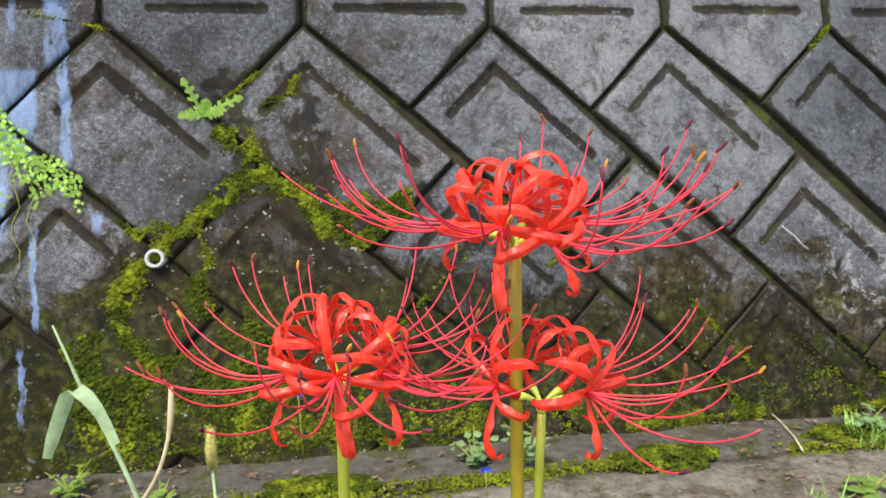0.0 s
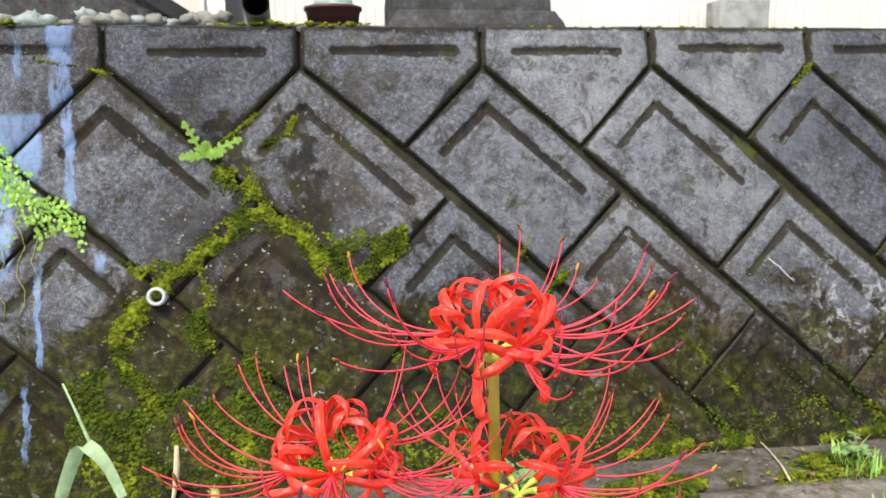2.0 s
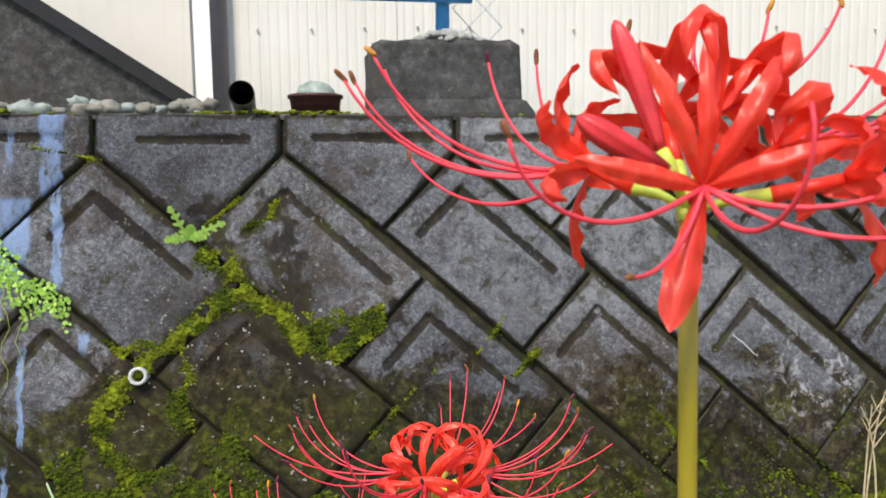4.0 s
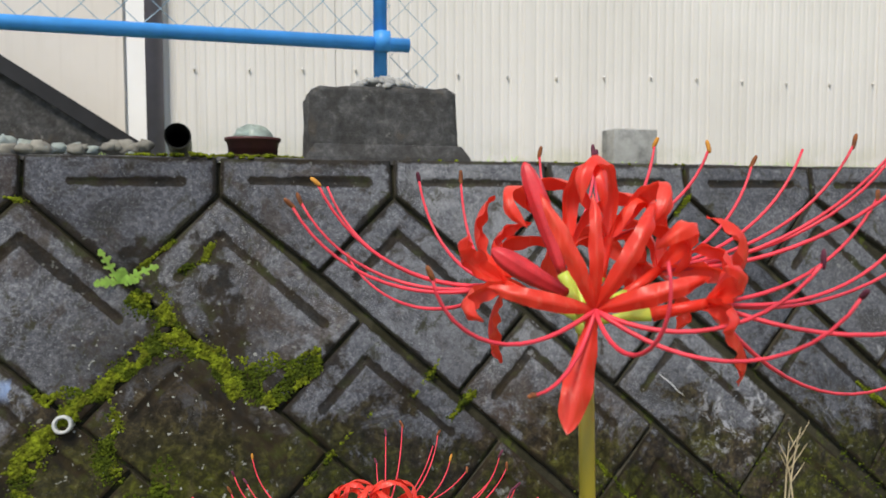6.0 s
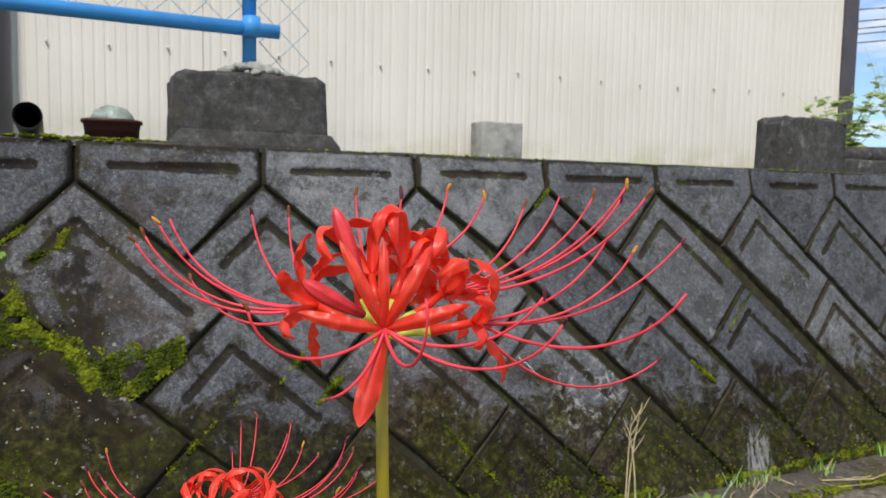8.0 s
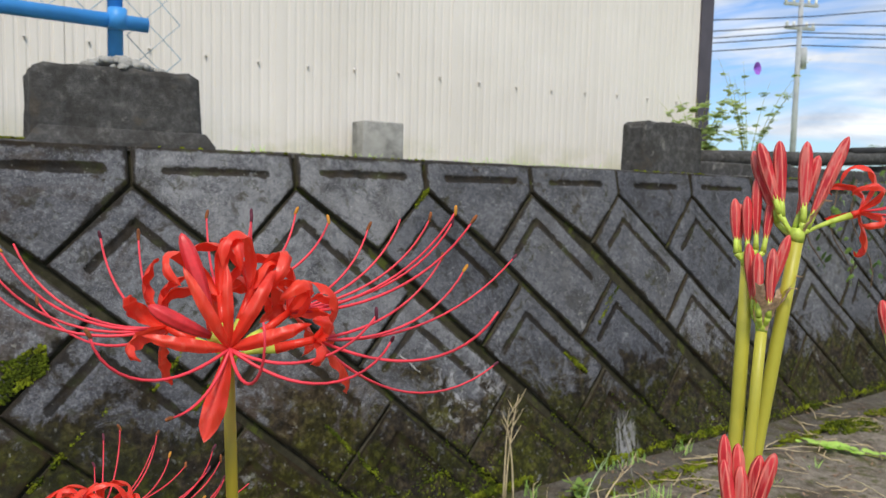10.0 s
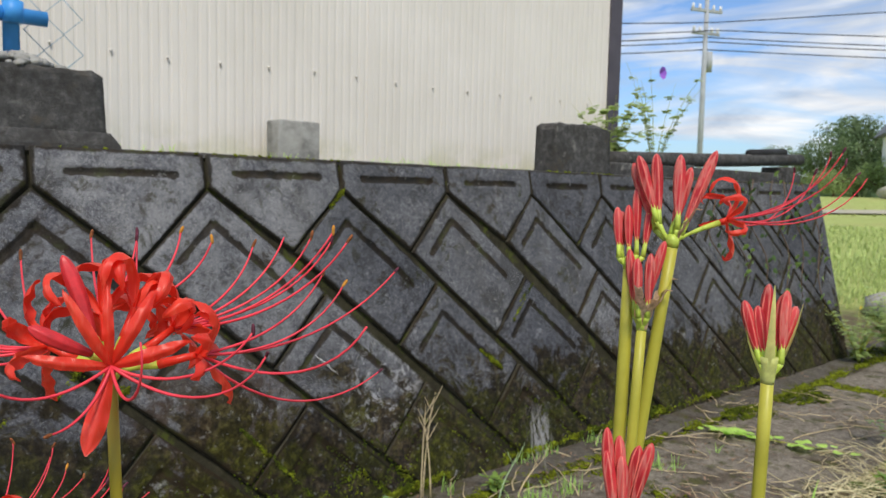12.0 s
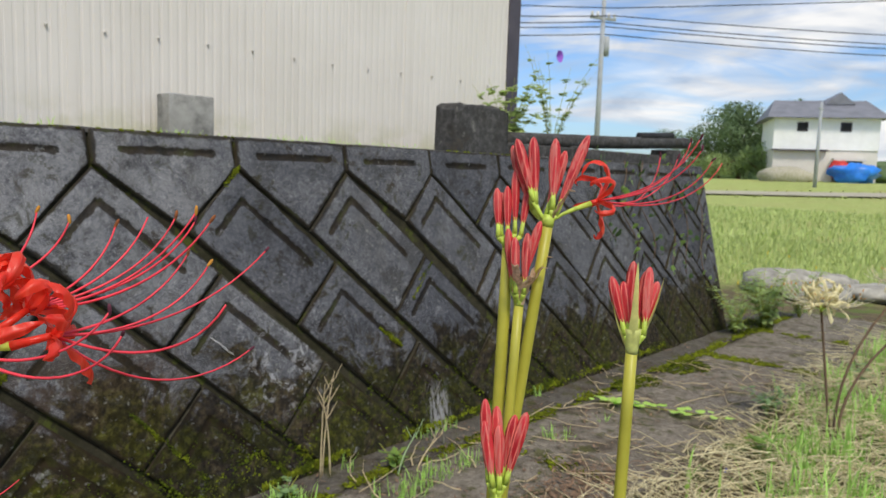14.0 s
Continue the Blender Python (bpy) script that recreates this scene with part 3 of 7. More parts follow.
def strip(name, label, mat, x0, x1, lower, upper, lift, thick, category, seed):
    """A slab that follows the rise of the ground, with a worn uneven top."""
    nx, ny = max(2, int((x1 - x0) / 0.05)), 12
    verts, faces = [], []
    for j in range(ny + 1):
        for i in range(nx + 1):
            x = x0 + (x1 - x0) * i / nx
            y = lower(x) + (upper(x) - lower(x)) * j / ny
            edge = min(j, ny - j, i, nx - i)
            wob = 0.012 * noise.noise((x * 5, y * 5, seed)) if edge == 0 else 0.0
            z = ground_z(x, y) + lift + 0.007 * noise.noise((x * 6, y * 6, seed)) + 0.003 * noise.noise((x * 17, y * 17, seed)) - (0.008 if edge == 0 else 0)
            verts.append((x, y + wob, z))
    row = nx + 1
    for j in range(ny):
        for i in range(nx):
            a = j * row + i
            faces.append((a, a + 1, a + row + 1, a + row))
    rim = [i for i in range(row)] + [j * row + nx for j in range(1, ny + 1)] + [ny * row + i for i in range(nx - 1, -1, -1)] + [j * row for j in range(ny - 1, 0, -1)]
    k = len(verts)
    verts += [(verts[i][0], verts[i][1], verts[i][2] - thick) for i in rim]
    n = len(rim)
    for i in range(n):
        faces.append((rim[i], k + i, k + (i + 1) % n, rim[(i + 1) % n]))
    ob = part(name, Geo().add(verts, faces), mat)
    return tagged(ob, label, category, kind="structure")


strip("pavement_footing", "narrow pale concrete footing along the retaining wall", M_FOOTING, -3.4, 5.2, lambda x: joint_y(x) + 0.008, lambda x: -0.12, 0.006, 0.08, "pavement", 3)
CROSS_JOINTS = (1.60, 3.47, 4.36)
for sx0, sx1 in ((-3.4, 1.59), (1.61, 3.46), (3.48, 4.35), (4.37, 5.3)):
    strip("pavement_slab", "dark weathered concrete slab with moss in its joints", M_SLAB, sx0, sx1, lambda x: -0.98, lambda x: joint_y(x) - 0.008, 0.008, 0.08, "pavement", 7)

# ---------------------------------------------------------------- retaining wall
LDIR = (math.cos(THETA), math.sin(THETA))
SDIR = (-math.cos(PHI), math.sin(PHI))
_den = SDIR[0] * -LDIR[1] + LDIR[0] * SDIR[1]
SHORT = (-PITCH * -LDIR[1]) / _den
SET_OFF = {3: (-0.195, 0.193), 4: (0.231, 0.201), 5: (0.662, 0.185), 6: (1.085, 0.199), 7: (1.525, 0.178)}


def upper(k):
    return ((k - 3) * PITCH, 0.0)


def left_of(k):
    if k in SET_OFF:
        return SET_OFF[k]
    x, y = upper(k)
    return (x + SHORT * SDIR[0], y + SHORT * SDIR[1])


def along(k, n):
    """The corner n block lengths down the long joint k."""
    x, y = upper(k)
    return (x + n * LONG * LDIR[0], y + n * LONG * LDIR[1])


def below(k, n):
    x, y = left_of(k)
    return (x + n * LONG * LDIR[0], y + n * LONG * LDIR[1])


def clip(poly, edge):
    """The part of a polygon on the inner side of edge (point, inward normal)."""
    (px, py), (nx, ny) = edge
    out = []
    for i, a in enumerate(poly):
        b = poly[(i + 1) % len(poly)]
        da, db = (a[0] - px) * nx + (a[1] - py) * ny, (b[0] - px) * nx + (b[1] - py) * ny
        if da >= 0:
            out.append(a)
        if da * db < 0:
            t = da / (da - db)
            out.append((a[0] + t * (b[0] - a[0]), a[1] + t * (b[1] - a[1])))
    return out


def inset_edges(poly, gap):
    cx, cy = sum(p[0] for p in poly) / len(poly), sum(p[1] for p in poly) / len(poly)
    edges = []
    for i, a in enumerate(poly):
        b = poly[(i + 1) % len(poly)]
        dx, dy = b[0] - a[0], b[1] - a[1]
        ln = math.hypot(dx, dy)
        if ln < 1e-5:
            continue
        nx, ny = -dy / ln, dx / ln
        if (cx - a[0]) * nx + (cy - a[1]) * ny < 0:
            nx, ny = -nx, -ny
        edges.append(((a[0] + nx * gap, a[1] + ny * gap), (nx, ny)))
    return edges


def seg_dist(p, a, b):
    dx, dy = b[0] - a[0], b[1] - a[1]
    t = max(0.0, min(1.0, ((p[0] - a[0]) * dx + (p[1] - a[1]) * dy) / (dx * dx + dy * dy)))
    return math.hypot(p[0] - a[0] - t * dx, p[1] - a[1] - t * dy)


GAP = 0.0048
CELL = 0.0075


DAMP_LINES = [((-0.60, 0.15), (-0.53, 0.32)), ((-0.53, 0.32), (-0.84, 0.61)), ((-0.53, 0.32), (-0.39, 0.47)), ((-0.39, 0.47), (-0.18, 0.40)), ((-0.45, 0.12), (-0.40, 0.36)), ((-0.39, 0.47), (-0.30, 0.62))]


def wall_piece(poly, angle, grooves, seed, tilt):
    """One block face: a worn heightfield over a convex outline, with pressed grooves and rounded arrises."""
    edges = inset_edges(poly, GAP)
    ca, sa = math.cos(angle), math.sin(angle)
    rot = [(p[0] * ca + p[1] * sa, -p[0] * sa + p[1] * ca) for p in poly]
    x0, x1 = min(p[0] for p in rot), max(p[0] for p in rot)
    y0, y1 = min(p[1] for p in rot), max(p[1] for p in rot)
    nx, ny = int((x1 - x0) / CELL) + 1, int((y1 - y0) / CELL) + 1
    keys, verts, faces = {}, [], []

    def vid(p):
        key = (round(p[0] * 20000), round(p[1] * 20000))
        if key not in keys:
            keys[key] = len(verts)
            verts.append(p)
        return keys[key]

    def back(x, y):
        return (x * ca - y * sa, x * sa + y * ca)

    grid = [[back(x0 + i * CELL, y0 + j * CELL) for i in range(nx + 1)] for j in range(ny + 1)]
    ins = [[min((p[0] - e[0][0]) * e[1][0] + (p[1] - e[0][1]) * e[1][1] for e in edges) for p in row] for row in grid]
    for j in range(ny):
        for i in range(nx):
            cell = [grid[j][i], grid[j][i + 1], grid[j + 1][i + 1], grid[j + 1][i]]
            d = (ins[j][i], ins[j][i + 1], ins[j + 1][i + 1], ins[j + 1][i])
            if max(d) < -CELL:
                continue
            if min(d) < 0:
                for e in edges:
                    cell = clip(cell, e)
                    if len(cell) < 3:
                        break
                if len(cell) < 3:
                    continue
            ids = []
            for p in cell:
                q = vid(p)
                if q not in ids:
                    ids.append(q)
            if len(ids) >= 3:
                faces.append(tuple(ids))
    slots = [0] * len(faces)
    grime_shade = []
    out = []
    cx, cy = sum(p[0] for p in poly) / len(poly), sum(p[1] for p in poly) / len(poly)
    for p in verts:
        d = min((p[0] - e[0][0]) * e[1][0] + (p[1] - e[0][1]) * e[1][1] for e in edges)
        h = 0.0035 * noise.noise((p[0] * 9, p[1] * 9, seed)) + 0.0012 * noise.noise((p[0] * 45, p[1] * 45, seed))
        # dirt plus painted recess shade along joints and grooves, most on the damp stretch
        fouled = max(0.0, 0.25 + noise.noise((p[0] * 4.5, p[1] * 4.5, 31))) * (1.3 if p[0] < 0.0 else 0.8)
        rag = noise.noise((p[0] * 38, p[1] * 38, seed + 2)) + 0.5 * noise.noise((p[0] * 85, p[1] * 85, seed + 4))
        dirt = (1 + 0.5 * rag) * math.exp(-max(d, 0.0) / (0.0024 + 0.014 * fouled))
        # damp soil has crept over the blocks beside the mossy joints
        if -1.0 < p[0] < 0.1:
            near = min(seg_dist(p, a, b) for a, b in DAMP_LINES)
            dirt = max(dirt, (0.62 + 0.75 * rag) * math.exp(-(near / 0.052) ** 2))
        chip = 0.5 + 0.9 * max(0.0, noise.noise((p[0] * 22, p[1] * 22, seed + 5)))
        h -= 0.007 * chip * math.exp(-max(d, 0) / 0.0042)
        for a, b in grooves:
            g = seg_dist(p, a, b) + 0.002 * noise.noise((p[0] * 40, p[1] * 40, 3))
            h -= 0.008 * (1 - smooth01(g + 0.0035 * rag, 0.0035, 0.011)) * (0.85 + 0.4 * noise.noise((p[0] * 12, p[1] * 12, seed + 9)))
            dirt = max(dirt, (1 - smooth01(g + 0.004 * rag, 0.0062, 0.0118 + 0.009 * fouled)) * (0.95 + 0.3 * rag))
        h += tilt[0] * (p[0] - cx) + tilt[1] * (p[1] - cy)
        out.append(on_wall(p[0], p[1], h))
        grime_shade.append(dirt)
    count = {}
    for f in faces:
        for a, b in zip(f, f[1:] + f[:1]):
            count[(a, b)] = count.get((a, b), 0) + 1
    rim = [e for e in count if (e[1], e[0]) not in count]
    low = {}
    for a, b in rim:
        for q in (a, b):
            if q not in low:
                low[q] = len(out)
                out.append(on_wall(verts[q][0], verts[q][1], -0.045))
                grime_shade.append(1.0)
    for a, b in rim:
        faces.append((b, a, low[a], low[b]))
        slots.append(1)
    geo = Geo().add(out, faces)
    geo.m = slots
    geo.grime_shade = grime_shade
    return geo


def concrete_block(geo):
    ob = part("concrete_block", geo, [M_WALL, M_GROOVE], wall)
    layer = ob.data.attributes.new("grime_shade", "FLOAT", "POINT")
    layer.data.foreach_set("value", geo.grime_shade)
    return ob


wall = thing("wall_retaining", "sloping retaining wall of grey diagonal concrete blocks, mossy and stained", "retaining wall")
tagged(wall, kind="structure")

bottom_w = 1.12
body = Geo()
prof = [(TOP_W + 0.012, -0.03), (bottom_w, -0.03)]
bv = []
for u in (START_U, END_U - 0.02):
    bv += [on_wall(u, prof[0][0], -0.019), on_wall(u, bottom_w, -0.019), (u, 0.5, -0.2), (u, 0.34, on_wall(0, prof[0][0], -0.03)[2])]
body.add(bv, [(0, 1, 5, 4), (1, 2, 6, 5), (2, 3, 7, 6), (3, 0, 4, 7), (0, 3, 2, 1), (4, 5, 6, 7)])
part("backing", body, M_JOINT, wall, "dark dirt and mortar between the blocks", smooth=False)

frame_edges = [((START_U, 0), (1, 0)), ((END_U, 0), (-1, 0)), ((0, bottom_w), (0, -1)), ((0, TOP_W), (0, 1))]
rng = random.Random(5)
for k in range(-5, 16):
    a, b = upper(k - 1), upper(k)
    tip = left_of(k)
    poly = [(a[0], TOP_W), (b[0], TOP_W), b, tip, a]
    for e in frame_edges:
        poly = clip(poly, e)
    if len(poly) >= 3 and max(p[0] for p in poly) - min(p[0] for p in poly) > 0.05:
        gw = -0.037 + rng.uniform(-0.004, 0.004)
        grooves = [((a[0] + 0.082 + rng.uniform(-0.01, 0.02), gw), (b[0] - 0.075 + rng.uniform(-0.02, 0.01), gw))]
        concrete_block(wall_piece(poly, 0.0, grooves, k * 1.7, (rng.uniform(-0.008, 0.008), rng.uniform(-0.01, 0.01))))
for k in range(-9, 18):
    for n in range(0, 4):
        poly = [upper(k) if n == 0 else along(k, n), along(k, n + 1), below(k, n + 1), left_of(k) if n == 0 else below(k, n)]
        raw = list(poly)
        for e in frame_edges:
            poly = clip(poly, e) if len(poly) >= 3 else []
        if len(poly) < 3:
            continue
        area = abs(sum(p[0] * q[1] - q[0] * p[1] for p, q in zip(poly, poly[1:] + poly[:1]))) / 2
        if area < 0.006:
            continue
        t0 = raw[0]
        apex = (t0[0] + 0.004, t0[1] + 0.098)
        j1, j2 = rng.uniform(-0.02, 0.02), rng.uniform(-0.03, 0.03)
        leg1 = (apex[0] + (0.148 + j1) * SDIR[0], apex[1] + (0.148 + j1) * SDIR[1])
        leg2 = (apex[0] + (0.30 + j2) * LDIR[0], apex[1] + (0.30 + j2) * LDIR[1])
        geo = wall_piece(poly, THETA, [(apex, leg1), (apex, leg2)], k * 3.1 + n, (rng.uniform(-0.012, 0.012), rng.uniform(-0.012, 0.012)))
        concrete_block(geo)

# the return of the wall at its far end
end = Geo()
ev = [on_wall(END_U, TOP_W, 0.0), on_wall(END_U, bottom_w, 0.0), (END_U + 0.12, 2.6, -0.2), (END_U, 2.6, on_wall(0, TOP_W)[2])]
ev += [(p[0] - 0.1, p[1] + (0.03 if i < 2 else 0), p[2]) for i, p in enumerate(ev)]
end.add(ev, [(0, 1, 2, 3), (4, 7, 6, 5), (0, 3, 7, 4), (1, 5, 6, 2), (0, 4, 5, 1), (2, 6, 7, 3)])
part("end_face", end, M_WALL, wall, smooth=False)

# coping behind the top edge, and the raised ground that the wall holds
TOP_Z = on_wall(0, TOP_W)[2]
TOP_Y = on_wall(0, TOP_W)[1]
cop = Geo()
nx = 130
cv, cf = [], []
for i in range(nx + 1):
    x = START_U + (END_U - START_U) * i / nx
    for j, y in enumerate((TOP_Y + 0.006, TOP_Y + 0.02, 0.1, 0.17, 0.24)):
        cv.append((x, y, TOP_Z - (0.012 if j == 0 else 0.002) + 0.004 * noise.noise((x * 9, y * 20, 1)) - (0.004 if j == 0 else 0)))
for i in range(nx):
    for j in range(4):
        a = i * 5 + j
        cf.append((a, a + 5, a + 6, a + 1))
cop.add(cv, cf)
part("coping", cop, M_PILLAR, wall, "worn mossy top edge of the wall")


def raised_ground():
    verts, faces = [], []
    xs = [START_U + 0.12 * i for i in range(int((END_U - START_U) / 0.12) + 1)] + [END_U]
    ys = [0.2, 0.3, 0.45, 0.7, 1.2, 2.6]
    for y in ys:
        for x in xs:
            verts.append((x, y, TOP_Z - 0.012 + 0.014 * noise.noise((x * 4, y * 4, 2))))
    nx = len(xs)
    for j in range(len(ys) - 1):
        for i in range(nx - 1):
            faces.append((j * nx + i, j * nx + i + 1, (j + 1) * nx + i + 1, (j + 1) * nx + i))
    ob = part("ground_raised", Geo().add(verts, faces), M_FIELD)
    tagged(ob, "strip of weedy soil behind the wall top", "ground", kind="structure")


raised_ground()


# ---------------------------------------------------------------- building behind
BX, BY, BDIR = 3.0, 0.63, radians(-7)


def on_house(s, z, h=0.0):
    """A place on the metal building: s back along its face from the corner, h proud of it."""
    return (BX - s * math.cos(BDIR) - h * math.sin(-BDIR), BY - s * math.sin(BDIR) - h * math.cos(BDIR), z)


def metal_building():
    ob = thing("metal_building", "cream ribbed metal building with a dark corner trim", "building", on_house(0, 0.9))
    geo = Geo()
    length, pitch = 3.72, 0.036
    prof = []
    n = int(length / pitch)
    for i in range(n):
        s = i * pitch
        prof += [(s, 0.0), (s + 0.020, 0.0), (s + 0.024, -0.0022), (s + 0.032, -0.0022)]
    verts, faces = [], []
    for s, h in prof:
        verts += [local(ob, on_house(s, 0.96, h)), local(ob, on_house(s, 4.6, h))]
    for i in range(len(prof) - 1):
        faces.append((2 * i, 2 * i + 2, 2 * i + 3, 2 * i + 1))
    geo.add(verts, faces)
    part("siding", geo, M_SIDING, ob, smooth=False)
    # vertical sheet overlaps
    for s in (0.74, 1.5, 2.28, 3.05):
        g = Geo()
        a, b = local(ob, on_house(s, 0.96, 0.002)), local(ob, on_house(s + 0.03, 4.6, 0.005))
        vs = [local(ob, on_house(s + ds, z, h)) for ds in (0, 0.03) for z in (0.96, 4.6) for h in (0.0, 0.004)]
        g.add(vs, [(0, 1, 3, 2), (4, 6, 7, 5), (0, 4, 5, 1), (2, 3, 7, 6), (0, 2, 6, 4), (1, 5, 7, 3)])
        part("sheet_overlap", g, M_SIDING, ob, smooth=False)
    # corner trim and end wall
    def bar(name, s0, s1, z0, z1, h0, h1, mat):
        g = Geo()
        vs = [local(ob, on_house(s, z, h)) for s in (s0, s1) for h in (h0, h1) for z in (z0, z1)]
        g.add(vs, [(0, 1, 3, 2), (4, 6, 7, 5), (0, 4, 5, 1), (2, 3, 7, 6), (0, 2, 6, 4), (1, 5, 7, 3)])
        return part(name, g, mat, ob, smooth=False)
    bar("corner_trim", -0.03, 0.055, 0.96, 4.6, 0.012, -0.05, M_DARK_METAL)
    bar("end_wall", -0.012, 0.012, 0.96, 4.6, -0.05, -2.4, M_SIDING)
    bar("far_wall", 3.69, 3.715, 0.96, 4.6, -0.012, -2.4, M_SIDING)
    bar("roof", -0.2, 3.9, 4.6, 4.72, 0.15, -2.5, M_DARK_METAL)
    g = Geo()
    g.tube([local(ob, on_house(3.70, 0.98, 0.035)), local(ob, on_house(3.70, 4.5, 0.035))], 0.031, 14)
    part("downpipe", g, M_DOWNPIPE, ob, "grey-purple downpipe")
    for z in (1.75, 3.2):
        g = Geo()
        g.tube([local(ob, on_house(3.70, z, 0.035)), local(ob, on_house(3.70, z + 0.03, 0.035))], 0.035, 14)
        part("pipe_bracket", g, M_DARK_METAL, ob)
    g0 = Geo()
    g0.tube([(0, 0, 0), (0, -0.004, 0), (0, -0.007, 0)], [0.0055, 0.0055, 0.0035], 8)
    g0.tube([(0, 0.001, -0.004), (0.002, -0.001, -0.014)], [0.003, 0.001], 5)
    me = g0.mesh("screw", M_SCREW)
    for i in range(18):
        sc = new("screw", me)
        sc.parent = ob
        sc.location = local(ob, on_house(0.20 + 0.198 * i, 1.40 + 0.006 * math.sin(i * 7.3), 0.004))
    return ob


metal_building()


def pillar(name_label, x0, x1, y0, y1, z0, z1, seed, skirt):
    """An old cast pier with a rough top, standing on the wall."""
    ob = thing("concrete_pier", name_label, "pier", ((x0 + x1) / 2, (y0 + y1) / 2, z0), "piers on the wall")
    bm = bmesh.new()
    bmesh.ops.create_cube(bm, size=1.0)
    for q in bm.verts:
        q.co = Vector((q.co.x * (x1 - x0), q.co.y * (y1 - y0), (q.co.z + 0.5) * (z1 - z0)))
    bmesh.ops.subdivide_edges(bm, edges=list(bm.edges), cuts=11, use_grid_fill=True)
    for q in bm.verts:
        p = q.co
        top = p.z / (z1 - z0)
        corner = (abs(p.x) / ((x1 - x0) / 2)) ** 14
        p.x -= math.copysign(0.006, p.x) * corner * (0.5 + top)
        if top > 0.95:
            p.z -= 0.014 * corner + 0.012 * noise.noise((p.x * 9, p.y * 9, seed)) + 0.009 * noise.noise((p.x * 32, p.y * 32, seed)) + 0.004
        d = 0.005 * noise.noise((p.x * 14, p.y * 14 + p.z * 9, seed)) + 0.003 * noise.noise((p.x * 40, p.z * 40, seed))
        p.y += d
        p.x += d
    bm.verts.index_update()
    geo = Geo().add([q.co[:] for q in bm.verts], [[q.index for q in f.verts] for f in bm.faces])
    bm.free()
    part("shaft", geo, M_PILLAR, ob)
    if skirt:
        w = (x1 - x0) / 2
        d = (y1 - y0) / 2
        g = Geo()
        pr = [(w + skirt, 0.0), (w + skirt * 0.9, 0.014), (w + 0.006, 0.045), (w - 0.02, 0.05)]
        vs, fs = [], []
        for e, z in pr:
            vs += [(-e + skirt * 0.8, -d - (e - w) * 0.6, z), (e, -d - (e - w) * 0.6, z), (e, d, z), (-e + skirt * 0.8, d, z)]
        for i in range(len(pr) - 1):
            for s in range(4):
                fs.append((4 * i + s, 4 * i + (s + 1) % 4, 4 * i + 4 + (s + 1) % 4, 4 * i + 4 + s))
        g.add(vs, fs)
        part("foot", g, M_PILLAR, ob, smooth=False)
    return ob


pier_1 = pillar("weathered concrete pier with a crumbling top carrying a blue post", -0.212, 0.185, 0.05, 0.26, TOP_Z - 0.01, 1.192, 1, 0.03)
pillar("dark stained concrete pier on the wall top", 1.90, 2.272, 0.08, 0.19, TOP_Z - 0.01, 1.208, 4, 0.0)
collar = Geo()
for i in range(90):
    r = random.Random(i + 40)
    a = r.uniform(0, 6.28)
    rad = 0.085 * r.random() ** 0.7
    lx, ly = 0.012 + rad * math.cos(a) * 1.25, 0.0 + rad * math.sin(a) * 0.8
    collar.lump((lx, ly - 0.03, 0.196 + 0.030 * (1 - rad / 0.085)), r.uniform(0.007, 0.018), i, 0.45, 0.7, 5, 8)
part("mortar_collar", collar, M_BLOCK, pier_1, "rough pale mortar round the post")


# ---------------------------------------------------------------- fence
def fence():
    ob = thing("chain_link_fence", "sky-blue tube fence with galvanised chain-link mesh, on a concrete pier", "fence", (-0.006, 0.15, 1.2))
    px, py = -0.006, 0.15
    g = Geo()
    g.tube([local(ob, (px, py, 1.19)), local(ob, (px, py, 2.35))], 0.0185, 14)
    part("post", g, M_BLUE, ob)
    g = Geo()
    g.tube([local(ob, (-3.3, py - 0.022, 1.318)), local(ob, (0.068, py - 0.022, 1.315))], 0.0185, 14)
    part("bottom_rail", g, M_BLUE, ob)
    g = Geo()
    g.tube([local(ob, (-3.3, py, 2.33)), local(ob, (0.07, py, 2.33))], 0.018, 12)
    part("top_rail", g, M_BLUE, ob)
    g = Geo()
    g.tube([local(ob, (px, py - 0.03, 1.295)), local(ob, (px, py - 0.03, 1.345))], 0.023, 12)
    part("clamp", g, M_BLUE, ob)
    g = Geo()
    g.tube([local(ob, (-2.1, py, 1.02)), local(ob, (-2.1, py, 2.35))], 0.0185, 12)
    part("post", g, M_BLUE, ob)
    # chain-link mesh: zigzag wires
    g = Geo()
    step, amp, half_turn = 0.045, 0.0225, 0.045
    for i in range(76):
        x = 0.135 - i * step
        z0 = 1.20 if x > 0.02 else 1.335
        pts, z, s = [], z0, 0
        while z < 2.3:
            wob = 0.004 * noise.noise((x * 3, z * 6, 2))
            pts.append(local(ob, (x + (amp if (s + i) % 2 else -amp) * 1.04 + wob, py + 0.012 + (0.003 if s % 2 else -0.003), z)))
            z += half_turn
            s += 1
        g.tube(pts, 0.0019, 4, cap=False)
    part("wire_mesh", g, M_WIRE, ob, "grey chain-link wire")
    return ob


fence()

# ---------------------------------------------------------------- things on the wall top


